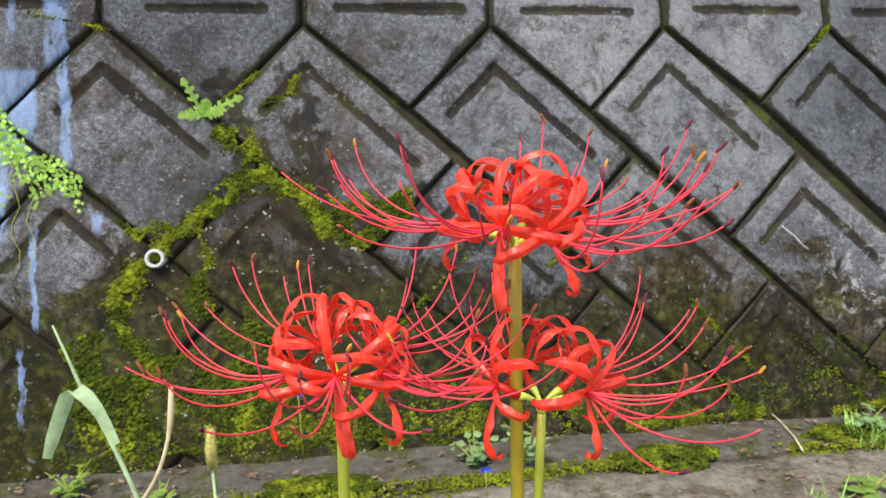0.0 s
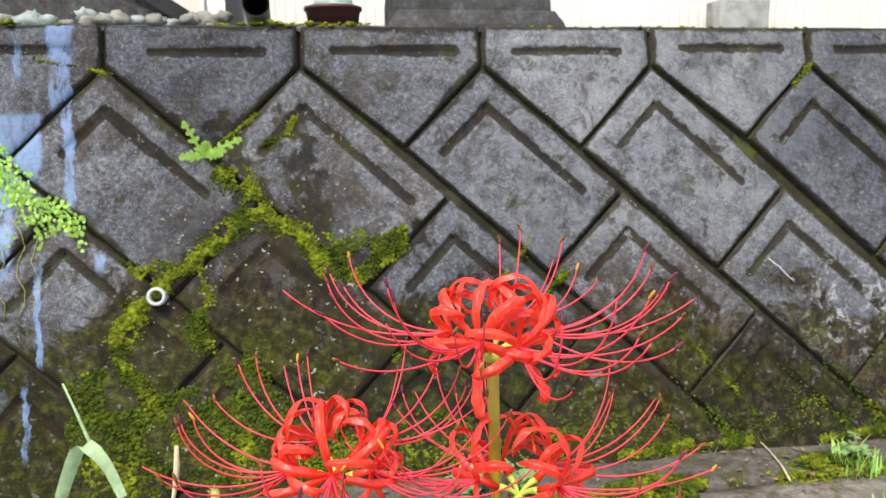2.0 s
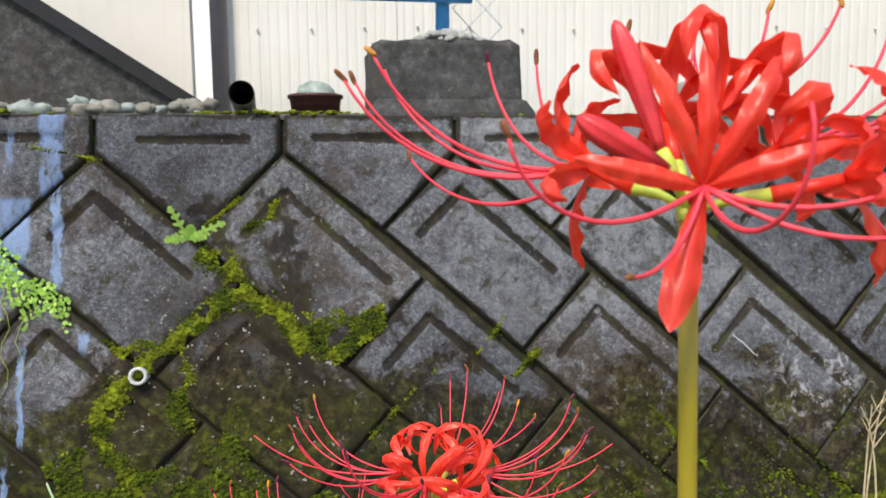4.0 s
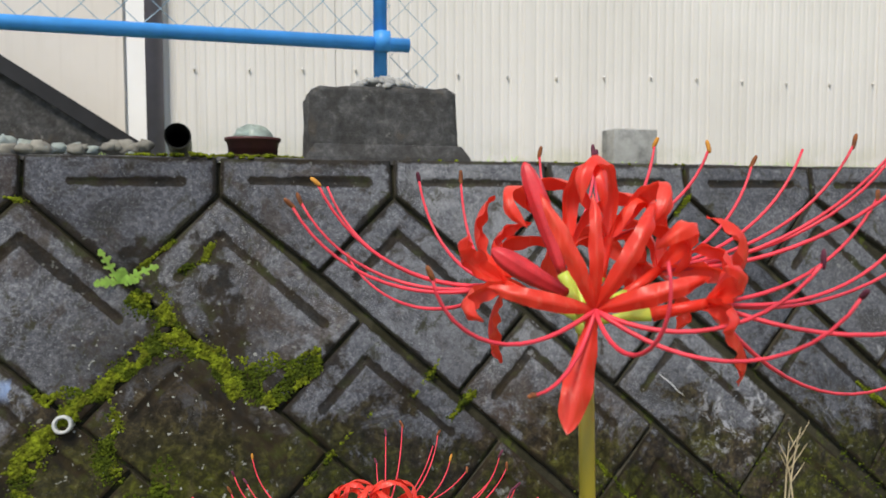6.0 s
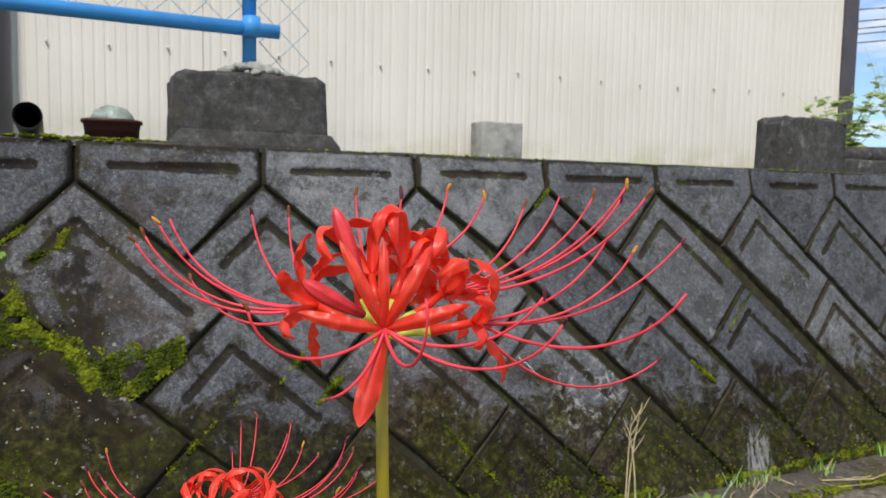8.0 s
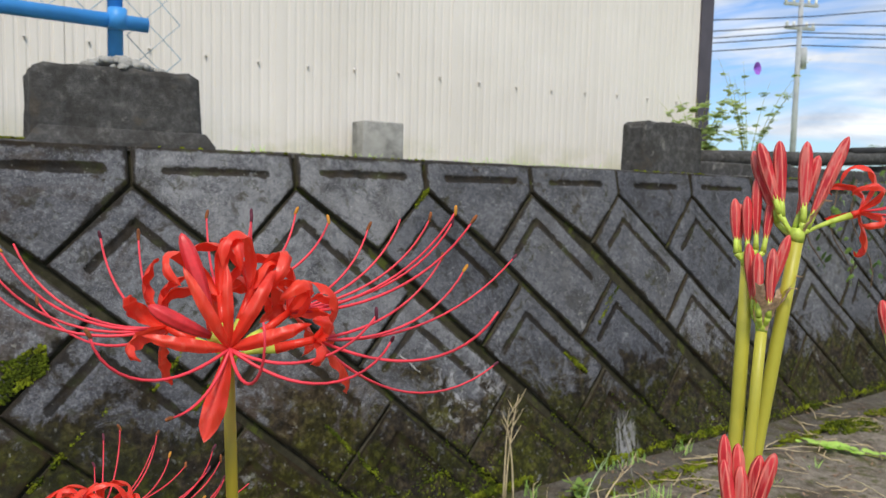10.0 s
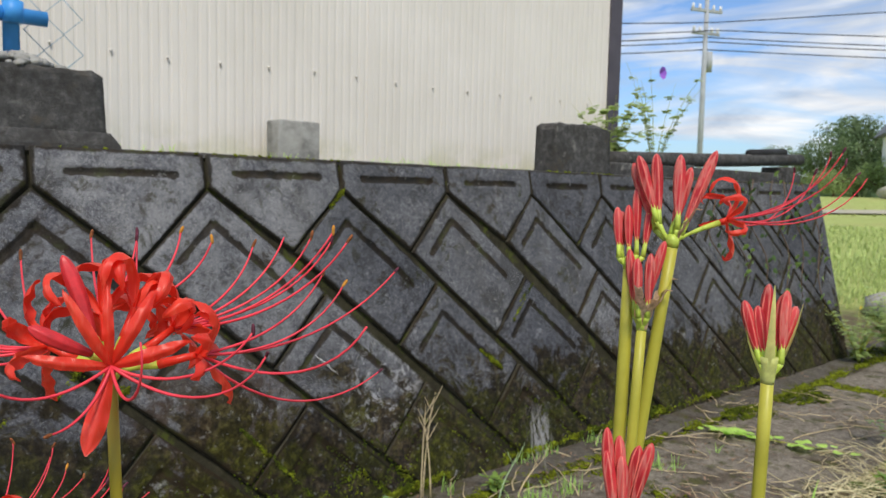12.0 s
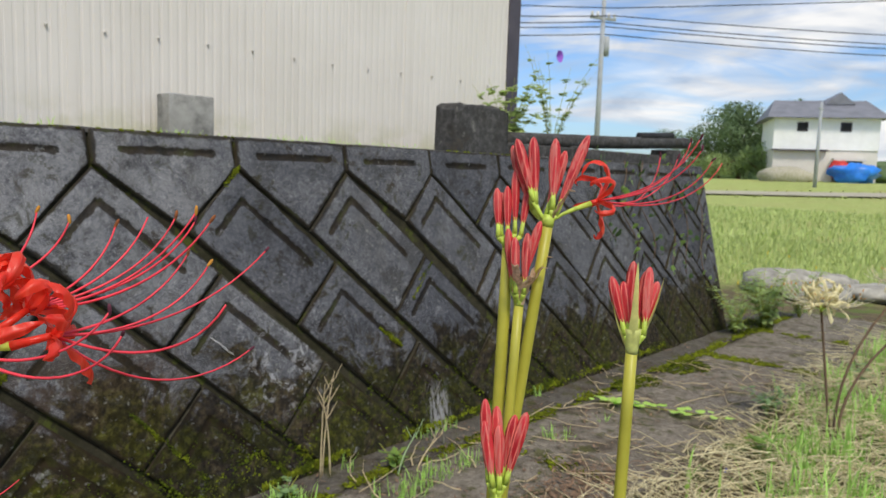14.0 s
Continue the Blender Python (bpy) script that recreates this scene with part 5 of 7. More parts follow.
def floret(lily, O, spec, r, size, mats, loc, slim=0.82, fan=None, neck=0.55, petals=None, arms=None, curl=1.0, thick=1.0):
    """One flower of an umbel: green stalk and ovary, six rolled petals, six stamens and a style."""
    az, el, reach, rise = spec[:4]
    petal_m, fil_m, ovary_m, anthers = mats
    out = direction(az, 0)
    throat = Vector(O) + out * reach * size + Vector((0, 0, rise * size))
    axis = direction(az, el)
    base = Vector(O)
    mid = base + (throat - base) * neck
    g = Geo()
    pts = curve(loc(base), loc(base + Vector((0, 0, rise * 0.45 * size)) + out * reach * 0.2 * size), loc(mid), 4)
    g.tube(pts, [0.0016 * size, 0.0016 * size, 0.0017 * size, 0.0024 * size, 0.0030 * size], 8)
    g.tube([loc(mid), loc(mid + (throat - mid) * 0.5), loc(throat)], [0.0032 * size, 0.0025 * size, 0.0022 * size], 8, slot=1)
    fl = part("floret", g, [ovary_m, petal_m], lily)
    up = Vector((0, 0, 1))
    perp = (up - axis * up.dot(axis)).normalized()
    side = axis.cross(perp)
    if petals is None:
        petals = []
        facing = math.cos(radians(az - FACE)) > 0.2
        for base_psi in (8, 52, -50, 98, -96, 180):
            psi = base_psi + r.uniform(-13, 13) + spec[4]
            ln = r.uniform(0.060, 0.072) * size
            wd = r.uniform(0.0074, 0.0092) * size * slim
            if base_psi == 180:
                petals.append((psi, r.uniform(62, 80), r.uniform(230, 400), 4.5, ln * (0.9 if facing else 0.66), wd * (1.22 if facing else 1.1)))
            elif abs(base_psi) < 60:
                petals.append((psi, r.uniform(38, 54), r.uniform(250, 320), r.uniform(1.5, 2.0), ln * 1.14, wd * 0.95))
            else:
                petals.append((psi, r.uniform(48, 66), r.uniform(240, 320), r.uniform(1.6, 2.2), ln * 0.98, wd * 0.95))
    for psi, t0, t1, power, ln, wd in petals:
        t1 = t0 + (t1 - t0) * curl
        rho = perp * math.cos(radians(psi)) + side * math.sin(radians(psi))
        g = Geo()
        tepal(g, loc(throat), axis, rho, ln, wd, t0, t1, power, r, wave=size * 1.1, peak=1.6 if math.cos(radians(psi)) < -0.6 else 0.95)
        part("tepal", g, petal_m, fl)
    if arms is None:
        arms = []
        for j in range(7):
            d = (j - 3) * 10.5 + r.uniform(-6, 6)
            e0 = -18 + r.uniform(-12, 12) + el * 0.15
            e1 = r.uniform(30, 62) if j in (0, 6, 3) else r.uniform(62, 92)
            ln = r.uniform(0.088, 0.108) * size * (spec[5] if len(spec) > 5 else 1.0)
            if fan:
                e0, e1, ln = r.uniform(fan[0], fan[1]), r.uniform(fan[2], fan[3]), fan[4] * r.uniform(0.88, 1.05)
            arms.append((d, e0, e1, ln if j != 3 else ln * 1.15))
    for j, (d, e0, e1, ln) in enumerate(arms):
        pts = stamen_curve(loc(throat), az + d, e0, e1, ln, r.uniform(1.0, 1.7), drift=r.uniform(-8, 8))
        stamen(fl, pts, 0.00072 * size * thick, [fil_m, r.choice(anthers)], r, size, j != 3)
    return fl


RED = (M_PETAL, M_FILAMENT, M_OVARY, [M_ANTHER, M_ANTHER, M_ANTHER_Y, M_ANTHER_P, M_ANTHER_P])
WHITE = (M_CREAM, M_WHITE_FIL, M_OVARY, [M_ANTHER_Y, M_CREAM])


def bud(parent, base, tip, radius, loc, red=None, name="bud"):
    """A closed bud: six ribs with paler keels, drawn out to a blunt tip."""
    base, tip = Vector(base), Vector(tip)
    d = tip - base
    bow = d.orthogonal().normalized() * d.length * 0.03
    g = Geo()
    ks = [0.0, 0.08, 0.22, 0.42, 0.62, 0.80, 0.91, 0.97, 1.0]
    rs = [0.42, 0.55, 0.74, 0.92, 1.0, 0.92, 0.68, 0.40, 0.10]
    seg = 24
    g.tube([loc(base + d * k + bow * math.sin(math.pi * k)) for k in ks], [radius * q for q in rs], seg, ridge=0.09, ridges=6)
    for i in range((len(ks) - 1) * seg):
        if i % 4 == 0 and red is None:
            g.m[i] = 1
    return part(name, g, [red or M_BUD, M_BUD_KEEL], parent)


def bud_mat():
    n = Nodes("red_bud")
    col = n.ramp(n.noise(70, 3, 0.6, n.scaled(1.0, 1.0, 0.3)), [(0.3, (0.40, 0.014, 0.022)), (0.55, (0.64, 0.035, 0.045)), (0.75, (0.74, 0.11, 0.10))])
    col = n.mix(n.math("MULTIPLY", n.band(n.noise(300, 2, 0.5, n.scaled(1.0, 1.0, 0.08)), 0.46, 0.64), 0.55), col, (0.68, 0.27, 0.22))
    return n.done(col, 0.45, spec=0.4, thin=0.12)


M_BUD = bud_mat()
M_BUD_KEEL = simple("pale_bud_keel", (0.68, 0.16, 0.13), 0.25, 150, 0.5, bump=0)
M_BUD_DEEP = simple("deep_red_bud", (0.58, 0.035, 0.042), 0.45, 90, 0.42, spec=0.4, thin=0.1, bump=0.05)


def stem(parent, pts, r0, r1, mat, loc, name="stem"):
    pts = [Vector(p) for p in pts]
    smooth = curve(pts[0], pts[1], pts[2], 14)
    n = len(smooth)
    g = Geo()
    g.tube([loc(p) for p in smooth], [r0 + (r1 - r0) * i / (n - 1) for i in range(n)], 14)
    return part(name, g, mat, parent)


def bract(parent, O, az, length, loc, r, mat=None):
    g = Geo()
    d0 = direction(az, -20)
    pts = [Vector(O)]
    for i in range(6):
        d0 = (d0 + Vector((r.uniform(-0.25, 0.25), r.uniform(-0.25, 0.25), -0.45))).normalized()
        pts.append(pts[-1] + d0 * length / 6)
    g.blade([loc(p) for p in pts], [0.0006, 0.0014, 0.0018, 0.0016, 0.0013, 0.0009, 0.0003], direction(az + 90, 0), fold=0.5)
    part("bract", g, mat or M_BRACT, parent, "withered papery bract")


def spathe(parent, O, az, lean, length, wide, start, loc, r):
    """A withered, crinkled husk that wraps the buds and folds over at its tip."""
    g = Geo()
    n = 11
    out, side = direction(az, 0), direction(az + 90, 0)
    p, pts, widths = Vector(O) + out * start, [], []
    for i in range(n):
        k = i / (n - 1)
        el = lean - 26 * math.sin(k * 2.6) if k < 0.78 else lean - 150 * (k - 0.78) / 0.22
        pts.append(loc(p + side * r.uniform(-0.0012, 0.0012) + out * r.uniform(-0.0010, 0.0010)))
        widths.append(wide * (0.75 + 0.5 * math.sin(math.pi * min(1, k * 1.15))) * r.uniform(0.65, 1.15) * (0.35 if i == n - 1 else 1))
        p = p + direction(az, el) * length / n
    g.blade(pts, widths, side, fold=-0.6)
    part("bract", g, M_HUSK, parent, "withered papery bract")


def spider_lily(label, O, foot, florets, seed, size=1.0, mats=RED, stem_r=(0.0046, 0.0036), stem_mat=None, stem_mid=None, buds=(), group="spider lilies", slim=0.84, curl=1.0):
    O, foot = Vector(O), Vector(foot)
    foot.z = ground_z(foot.x, foot.y) - 0.02
    lily = thing("spider_lily", label, "spider lily", foot, group)
    loc = lambda p: local(lily, p)  # noqa: E731
    r = random.Random(seed)
    mid = Vector(stem_mid) if stem_mid else (O + foot) / 2
    stem(lily, [foot, mid, O], stem_r[0], stem_r[1], stem_mat or M_STEM, loc)
    g = Geo().lump(loc(O), stem_r[1] * 1.5, seed, 0.1, 0.8, 6, 10)
    part("node", g, M_OVARY, lily)
    for spec in florets:
        floret(lily, O, spec, r, size, mats, loc, slim, curl=curl)
    for base, tip in buds:
        g = Geo()
        b = Vector(base)
        g.tube(curve(loc(O), loc((O + b) / 2 + Vector((0, 0, 0.003))), loc(b), 4), [0.0016, 0.0016, 0.0019, 0.0026, 0.0028], 8)
        part("pedicel", g, M_OVARY, lily)
        bud(lily, base, tip, 0.0036 * size, loc, M_BUD_DEEP)
    bract(lily, O, r.uniform(20, 160), 0.032, loc, r)
    return lily


# azimuth, tilt of the floret, reach and rise of its throat from the stem, roll of its petals
spider_lily("tall red spider lily in full bloom on an olive stem", (-0.2835, -1.349, 0.655), (-0.269, -1.348, 0.0), [
    (FACE - 20, 14, 0.021, 0.016, 0), (FACE + 46, 18, 0.025, 0.012, 10), (FACE + 94, 30, 0.027, 0.017, 0), (FACE + 160, 44, 0.022, 0.022, 5),
    (FACE - 90, 22, 0.027, 0.016, 0)], 3, 0.84, stem_r=(0.0046, 0.0034))
spider_lily("red spider lily in full bloom beside two others", (-0.372, -1.339, 0.584), (-0.374, -1.323, 0.0), [
    (FACE + 8, 8, 0.019, 0.014, 8), (FACE + 76, 16, 0.026, 0.012, 0), (FACE + 140, 38, 0.022, 0.020, 0), (FACE - 140, 38, 0.022, 0.020, 0),
    (FACE - 72, 18, 0.025, 0.012, 4)], 8, 0.84, stem_mat=M_STEM_GREEN, stem_r=(0.0042, 0.0030))
spider_lily("red spider lily with its florets spread to two sides", (-0.268, -1.349, 0.569), (-0.280, -1.338, 0.0), [
    (FACE - 64, 16, 0.030, 0.019, 6), (FACE + 58, 16, 0.030, 0.018, 0), (FACE + 120, 32, 0.024, 0.018, 0), (FACE - 140, 36, 0.020, 0.020, 0)],
    14, 0.84, stem_mat=M_STEM_GREEN, stem_r=(0.0038, 0.0024))
FACE_B = 249.0


def large_lily():
    """The lily nearest the viewer: one floret facing out, two to the sides, three rolled back behind, and two buds."""
    O, size = Vector((-0.2746, -1.6350, 0.8467)), 0.616
    foot = Vector((-0.254, -1.617, ground_z(-0.26, -1.62) - 0.02))
    lily = thing("spider_lily", "large red spider lily in bloom with two closed buds", "spider lily", foot, "spider lilies")
    loc = lambda p: local(lily, p)  # noqa: E731
    r = random.Random(31)
    stem(lily, [foot, (O + foot) / 2 + Vector((0.002, 0, 0.1)), O], 0.0030, 0.0021, M_STEM, loc)
    part("node", Geo().lump(loc(O), 0.0030, 31, 0.1, 0.8, 6, 10), M_OVARY, lily)
    grow = size / 0.57

    def shaped(rows):
        return [(psi, t0, t1, power, ln * grow, wd * grow * 1.12) for psi, t0, t1, power, ln, wd in rows]

    def spread(rows):
        return [(turn, e0, e1, ln * grow) for turn, e0, e1, ln in rows]

    # the floret that faces the viewer
    floret(lily, O, (FACE_B + 6, 4, 0.019, 0.010), r, size, RED, loc, petals=shaped([
        (28, 46, 118, 1.2, 0.032, 0.0034), (4, 54, 134, 1.3, 0.029, 0.0030), (-27, 50, 168, 1.5, 0.034, 0.0039),
        (80, 58, 138, 1.8, 0.028, 0.0038), (-72, 50, 128, 1.6, 0.028, 0.0043), (167, 74, 92, 5.0, 0.0285, 0.0062)]),
        arms=spread([(-62, -26, 80, 0.050), (58, -30, 64, 0.060), (64, -24, 58, 0.052), (14, -50, 112, 0.046), (-40, -60, 8, 0.032)]), thick=1.25)
    # the floret on one side, its stamens fanned out long
    floret(lily, O, (FACE_B - 108, 10, 0.036, 0.017), r, size, RED, loc, petals=shaped([
        (5, 26, 150, 1.5, 0.028, 0.0050), (44, 40, 200, 1.8, 0.028, 0.0046), (-58, 36, 160, 1.6, 0.028, 0.0052),
        (-104, 56, 200, 2.0, 0.028, 0.0054), (100, 52, 230, 2.0, 0.026, 0.0046), (142, 66, 128, 2.2, 0.034, 0.0052)]),
        arms=spread([(27, -14, 62, 0.062), (22, -8, 66, 0.058), (10, -12, 62, 0.064), (-5, -8, 66, 0.066), (-14, -34, 42, 0.064), (-28, -2, 76, 0.050), (-44, 4, 82, 0.046)]), thick=1.25)
    # the floret on the other side
    floret(lily, O, (FACE_B + 80, 6, 0.049, 0.012), r, size, RED, loc, petals=shaped([
        (20, 34, 190, 1.6, 0.030, 0.0052), (62, 38, 160, 1.5, 0.026, 0.0054), (-50, 42, 240, 1.8, 0.030, 0.0048),
        (98, 56, 150, 1.8, 0.024, 0.0054), (-98, 50, 220, 2.0, 0.026, 0.0046), (-142, 60, 128, 2.4, 0.032, 0.0054)]),
        arms=spread([(43, -10, 38, 0.104), (48, -42, 22, 0.104), (24, -6, 58, 0.064), (-20, -16, 60, 0.068), (34, 2, 56, 0.060)]), thick=1.25)
    floret(lily, O, (FACE_B + 122, 28, 0.040, 0.023), r, size, RED, loc, petals=shaped([
        (0, 34, 262, 1.5, 0.036, 0.0050), (52, 38, 290, 1.6, 0.036, 0.0048), (-50, 40, 270, 1.7, 0.036, 0.0048),
        (104, 48, 230, 1.9, 0.030, 0.0048), (-106, 54, 220, 2.1, 0.028, 0.0048), (180, 58, 240, 2.4, 0.024, 0.0046)]),
        arms=spread([(-40, 4, 60, 0.070), (-32, 8, 62, 0.068), (-22, 10, 64, 0.064), (-10, 12, 66, 0.058), (8, 14, 70, 0.050), (-48, 2, 58, 0.074)]), thick=1.25)
    # two behind, petals rolled right back over the crown
    for turn, lift, lean, count in ((148, 0.037, 52, 3), (-164, 0.033, 46, 2)):
        floret(lily, O, (FACE_B + turn, lean, 0.022, lift), r, size, RED, loc, petals=shaped([
            (4, 26, 270, 1.6, 0.044, 0.0048), (56, 30, 290, 1.6, 0.044, 0.0046), (-54, 30, 280, 1.7, 0.044, 0.0046),
            (114, 40, 275, 1.7, 0.036, 0.0048), (-112, 42, 290, 1.8, 0.036, 0.0048), (178, 32, 250, 1.5, 0.038, 0.0052)]),
            arms=spread([(-36, 18, 72, 0.038), (0, 22, 76, 0.040), (34, 16, 70, 0.042)][:count]), thick=1.25)
    right, up, near = direction(FACE_B + 90, 0), Vector((0, 0, 1)), direction(FACE_B, 0)
    for base, tip in (((-0.0055, 0.013, -0.002), (-0.0150, 0.0405, -0.006)), ((-0.0050, 0.009, 0.006), (-0.0225, 0.0195, 0.010))):
        b = O + (right * base[0] + up * base[1] + near * base[2]) * grow
        t = O + (right * tip[0] + up * tip[1] + near * tip[2]) * grow
        g = Geo()
        g.tube(curve(loc(O), loc((O + b) / 2 + up * 0.002), loc(b), 4), [0.0010, 0.0010, 0.0013, 0.0018, 0.0017], 8)
        part("pedicel", g, M_OVARY, lily)
        bud(lily, b, t, 0.0027, loc, M_BUD_DEEP)
    return lily


large_lily()


def budding_lily(label, O, foot, buds, seed, radius, stem_r, stem_mat, flare=(), green_bract=False, papery=False):
    """A stem with a fan of closed buds on green stalks."""
    O, foot = Vector(O), Vector(foot)
    foot.z = ground_z(foot.x, foot.y) - 0.02
    lily = thing("spider_lily_bud", label, "spider lily", foot, "budding spider lilies")
    loc = lambda p: local(lily, p)  # noqa: E731
    r = random.Random(seed)
    stem(lily, [foot, (O + foot) / 2, O], stem_r[0], stem_r[1], stem_mat, loc)
    g = Geo()
    g.tube([loc(O - Vector((0, 0, 0.002))), loc(O + Vector((0, 0, 0.003))), loc(O + Vector((0, 0, 0.009)))], [stem_r[1], stem_r[1] * 1.14, stem_r[1] * 0.8], 14)
    part("node", g, M_OVARY, lily)
    for base, tip in buds:
        b, t = Vector(base), Vector(tip)
        d = (t - b).normalized()
        ov = b - d * 0.010
        g = Geo()
        g.tube(curve(loc(O), loc((O + ov) / 2 + Vector((0, 0, -0.002))), loc(ov), 5), [0.0018, 0.0018, 0.0018, 0.0019, 0.0021, 0.0024], 8)
        g.tube([loc(ov), loc(ov + d * 0.006), loc(b + d * 0.005)], [0.0024, radius * 0.50, radius * 0.46], 10)
        part("pedicel", g, M_OVARY, lily)
        bud(lily, b, t, radius, loc)
    if papery:
        for az, lean, ln, wide in ((255, 84, 0.034, 0.0040), (330, 80, 0.056, 0.0050), (205, 80, 0.050, 0.0036), (60, 82, 0.052, 0.0050), (300, 82, 0.044, 0.0030)):
            spathe(lily, O, az, lean, ln, wide, stem_r[1], loc, r)
    if green_bract:
        for az, lean, ln, wide in ((212, 86, 0.074, 0.0042), (318, 74, 0.062, 0.0034), (125, 76, 0.054, 0.0034)):
            g = Geo()
            d = direction(az, lean)
            pts = [loc(O + d * ln * k + direction(az, 0) * (stem_r[1] * 0.9 + 0.004 * math.sin(k * 2.6))) for k in (0, 0.15, 0.35, 0.55, 0.75, 0.9, 1.0)]
            g.blade(pts, [wide * k for k in (1.0, 0.98, 0.78, 0.56, 0.40, 0.24, 0.06)], direction(az + 90, 0), fold=-0.55)
            part("bract", g, M_BRACT_GREEN, lily, "pale green folded bract")
        g = Geo()
        g.tube([loc(O + Vector((0, 0, k))) for k in (-0.003, 0.001, 0.007, 0.013, 0.018)], [stem_r[1] * k for k in (1.0, 1.10, 1.22, 1.40, 1.52)], 14)
        part("sheath", g, M_BRACT_GREEN, lily, "pale green sheath under the buds")
    return lily


tall = budding_lily("tall spider lily with upright red buds and one opening flower", (0.1739, -1.5791, 0.8765), (0.1067, -1.4921, 0.0), [
    ((0.1656, -1.5658, 0.9050), (0.1583, -1.5541, 0.9491)), ((0.1684, -1.5686, 0.9032), (0.1694, -1.5633, 0.9511)), ((0.1749, -1.5825, 0.8996), (0.1804, -1.5790, 0.9504)),
    ((0.1785, -1.5770, 0.8940), (0.1906, -1.5829, 0.9403)), ((0.1822, -1.5853, 0.8941), (0.2017, -1.5984, 0.9543)), ((0.1712, -1.5604, 0.8975), (0.1620, -1.5468, 0.9435))],
    51, 0.0048, (0.0065, 0.0048), M_STEM_LIME)
r_open = random.Random(77)
spathe(tall, (0.1739, -1.5791, 0.8765), 300, 82, 0.040, 0.0036, 0.004, lambda p: local(tall, p), r_open)
floret(tall, Vector((0.1748, -1.5782, 0.8765)), (-44, 12, 0.050, 0.026, 0), r_open, 0.85, (M_PETAL, M_FILAMENT, M_OVARY, [M_ANTHER_P]), lambda p: local(tall, p), 1.0, (-26, 12, 58, 92, 0.106), 0.88)
budding_lily("spider lily with small red buds beside a taller one", (0.1555, -1.5517, 0.8567), (0.0901, -1.5787, 0.0), [
    ((0.1499, -1.5440, 0.8742), (0.1518, -1.5399, 0.9065)), ((0.1564, -1.5496, 0.8724), (0.1583, -1.5463, 0.9084)), ((0.1619, -1.5532, 0.8771), (0.1647, -1.5498, 0.9241)),
    ((0.1656, -1.5588, 0.8753), (0.1730, -1.5592, 0.9123)), ((0.1582, -1.5413, 0.8732), (0.1620, -1.5372, 0.9027))], 52, 0.0038, (0.0066, 0.0051), M_STEM_LIME)
budding_lily("low spider lily buds wrapped in withered papery bracts", (0.1526, -1.5680, 0.8080), (0.0744, -1.5777, 0.0), [
    ((0.1444, -1.5695, 0.8284), (0.1453, -1.5662, 0.8662)), ((0.1508, -1.5742, 0.8284), (0.1545, -1.5727, 0.8700)), ((0.1554, -1.5704, 0.8339), (0.1638, -1.5790, 0.8802)),
    ((0.1527, -1.5594, 0.8282), (0.1499, -1.5551, 0.8725))], 53, 0.0041, (0.0054, 0.0041), M_STEM_LIME, papery=True)
budding_lily("short spider lily with a tuft of bright red buds", (0.1073, -1.5866, 0.6522), (0.1021, -1.5880, 0.0), [
    ((0.1018, -1.5816, 0.6798), (0.1028, -1.5752, 0.7370)), ((0.1009, -1.5862, 0.6762), (0.0991, -1.5782, 0.7204)), ((0.1064, -1.5900, 0.6744), (0.1074, -1.5866, 0.7169)),
    ((0.1101, -1.5853, 0.6808), (0.1111, -1.5809, 0.7306)), ((0.1147, -1.5927, 0.6763), (0.1249, -1.6013, 0.7272)), ((0.1156, -1.5872, 0.6781), (0.1221, -1.5921, 0.7234))],
    54, 0.0049, (0.0054, 0.0043), M_STEM_LIME)
budding_lily("single spider lily stem with parted red buds and pale green bracts", (0.1904, -1.6561, 0.7787), (0.1731, -1.6481, 0.0), [
    ((0.1849, -1.6493, 0.8008), (0.1803, -1.6396, 0.8385)), ((0.1877, -1.6530, 0.7999), (0.1868, -1.6470, 0.8349)), ((0.1914, -1.6503, 0.8017), (0.1942, -1.6514, 0.8516)),
    ((0.1960, -1.6632, 0.8019), (0.2043, -1.6607, 0.8471)), ((0.1997, -1.6605, 0.8000), (0.2089, -1.6664, 0.8352)), ((0.1978, -1.6567, 0.8027), (0.2071, -1.6571, 0.8434))],
    55, 0.0044, (0.0060, 0.0048), M_STEM_LIME, green_bract=True)
WHITE_RING = [(220, 30, 0.02, 0.02, 0, 0.7), (285, 30, 0.022, 0.018, 0, 0.7), (340, 30, 0.024, 0.02, 0, 0.7), (45, 32, 0.02, 0.022, 0, 0.7), (110, 32, 0.02, 0.022, 0, 0.7), (165, 30, 0.024, 0.018, 0, 0.7)]
spider_lily("creamy white spider lily on a thin dark stem", (2.508, -1.198, 0.462), (2.466, -1.28, 0.0), WHITE_RING,
            61, 1.65, WHITE, (0.0052, 0.0042), M_TWIG, group="white spider lilies", slim=1.0, curl=0.62)
spider_lily("second white spider lily leaning on a thin dark stem", (2.82, -1.395, 0.53), (2.457, -1.29, 0.0), WHITE_RING[:5],
            62, 1.5, WHITE, (0.0052, 0.0042), M_TWIG, group="white spider lilies", slim=1.0, curl=0.62, stem_mid=(2.526, -1.237, 0.29))
spider_lily("third white spider lily leaning well out on a thin dark stem", (2.87, -1.56, 0.53), (2.41, -1.32, 0.0), WHITE_RING[1:],
            63, 1.5, WHITE, (0.0052, 0.0042), M_TWIG, group="white spider lilies", slim=1.0, curl=0.62, stem_mid=(2.47, -1.235, 0.27))


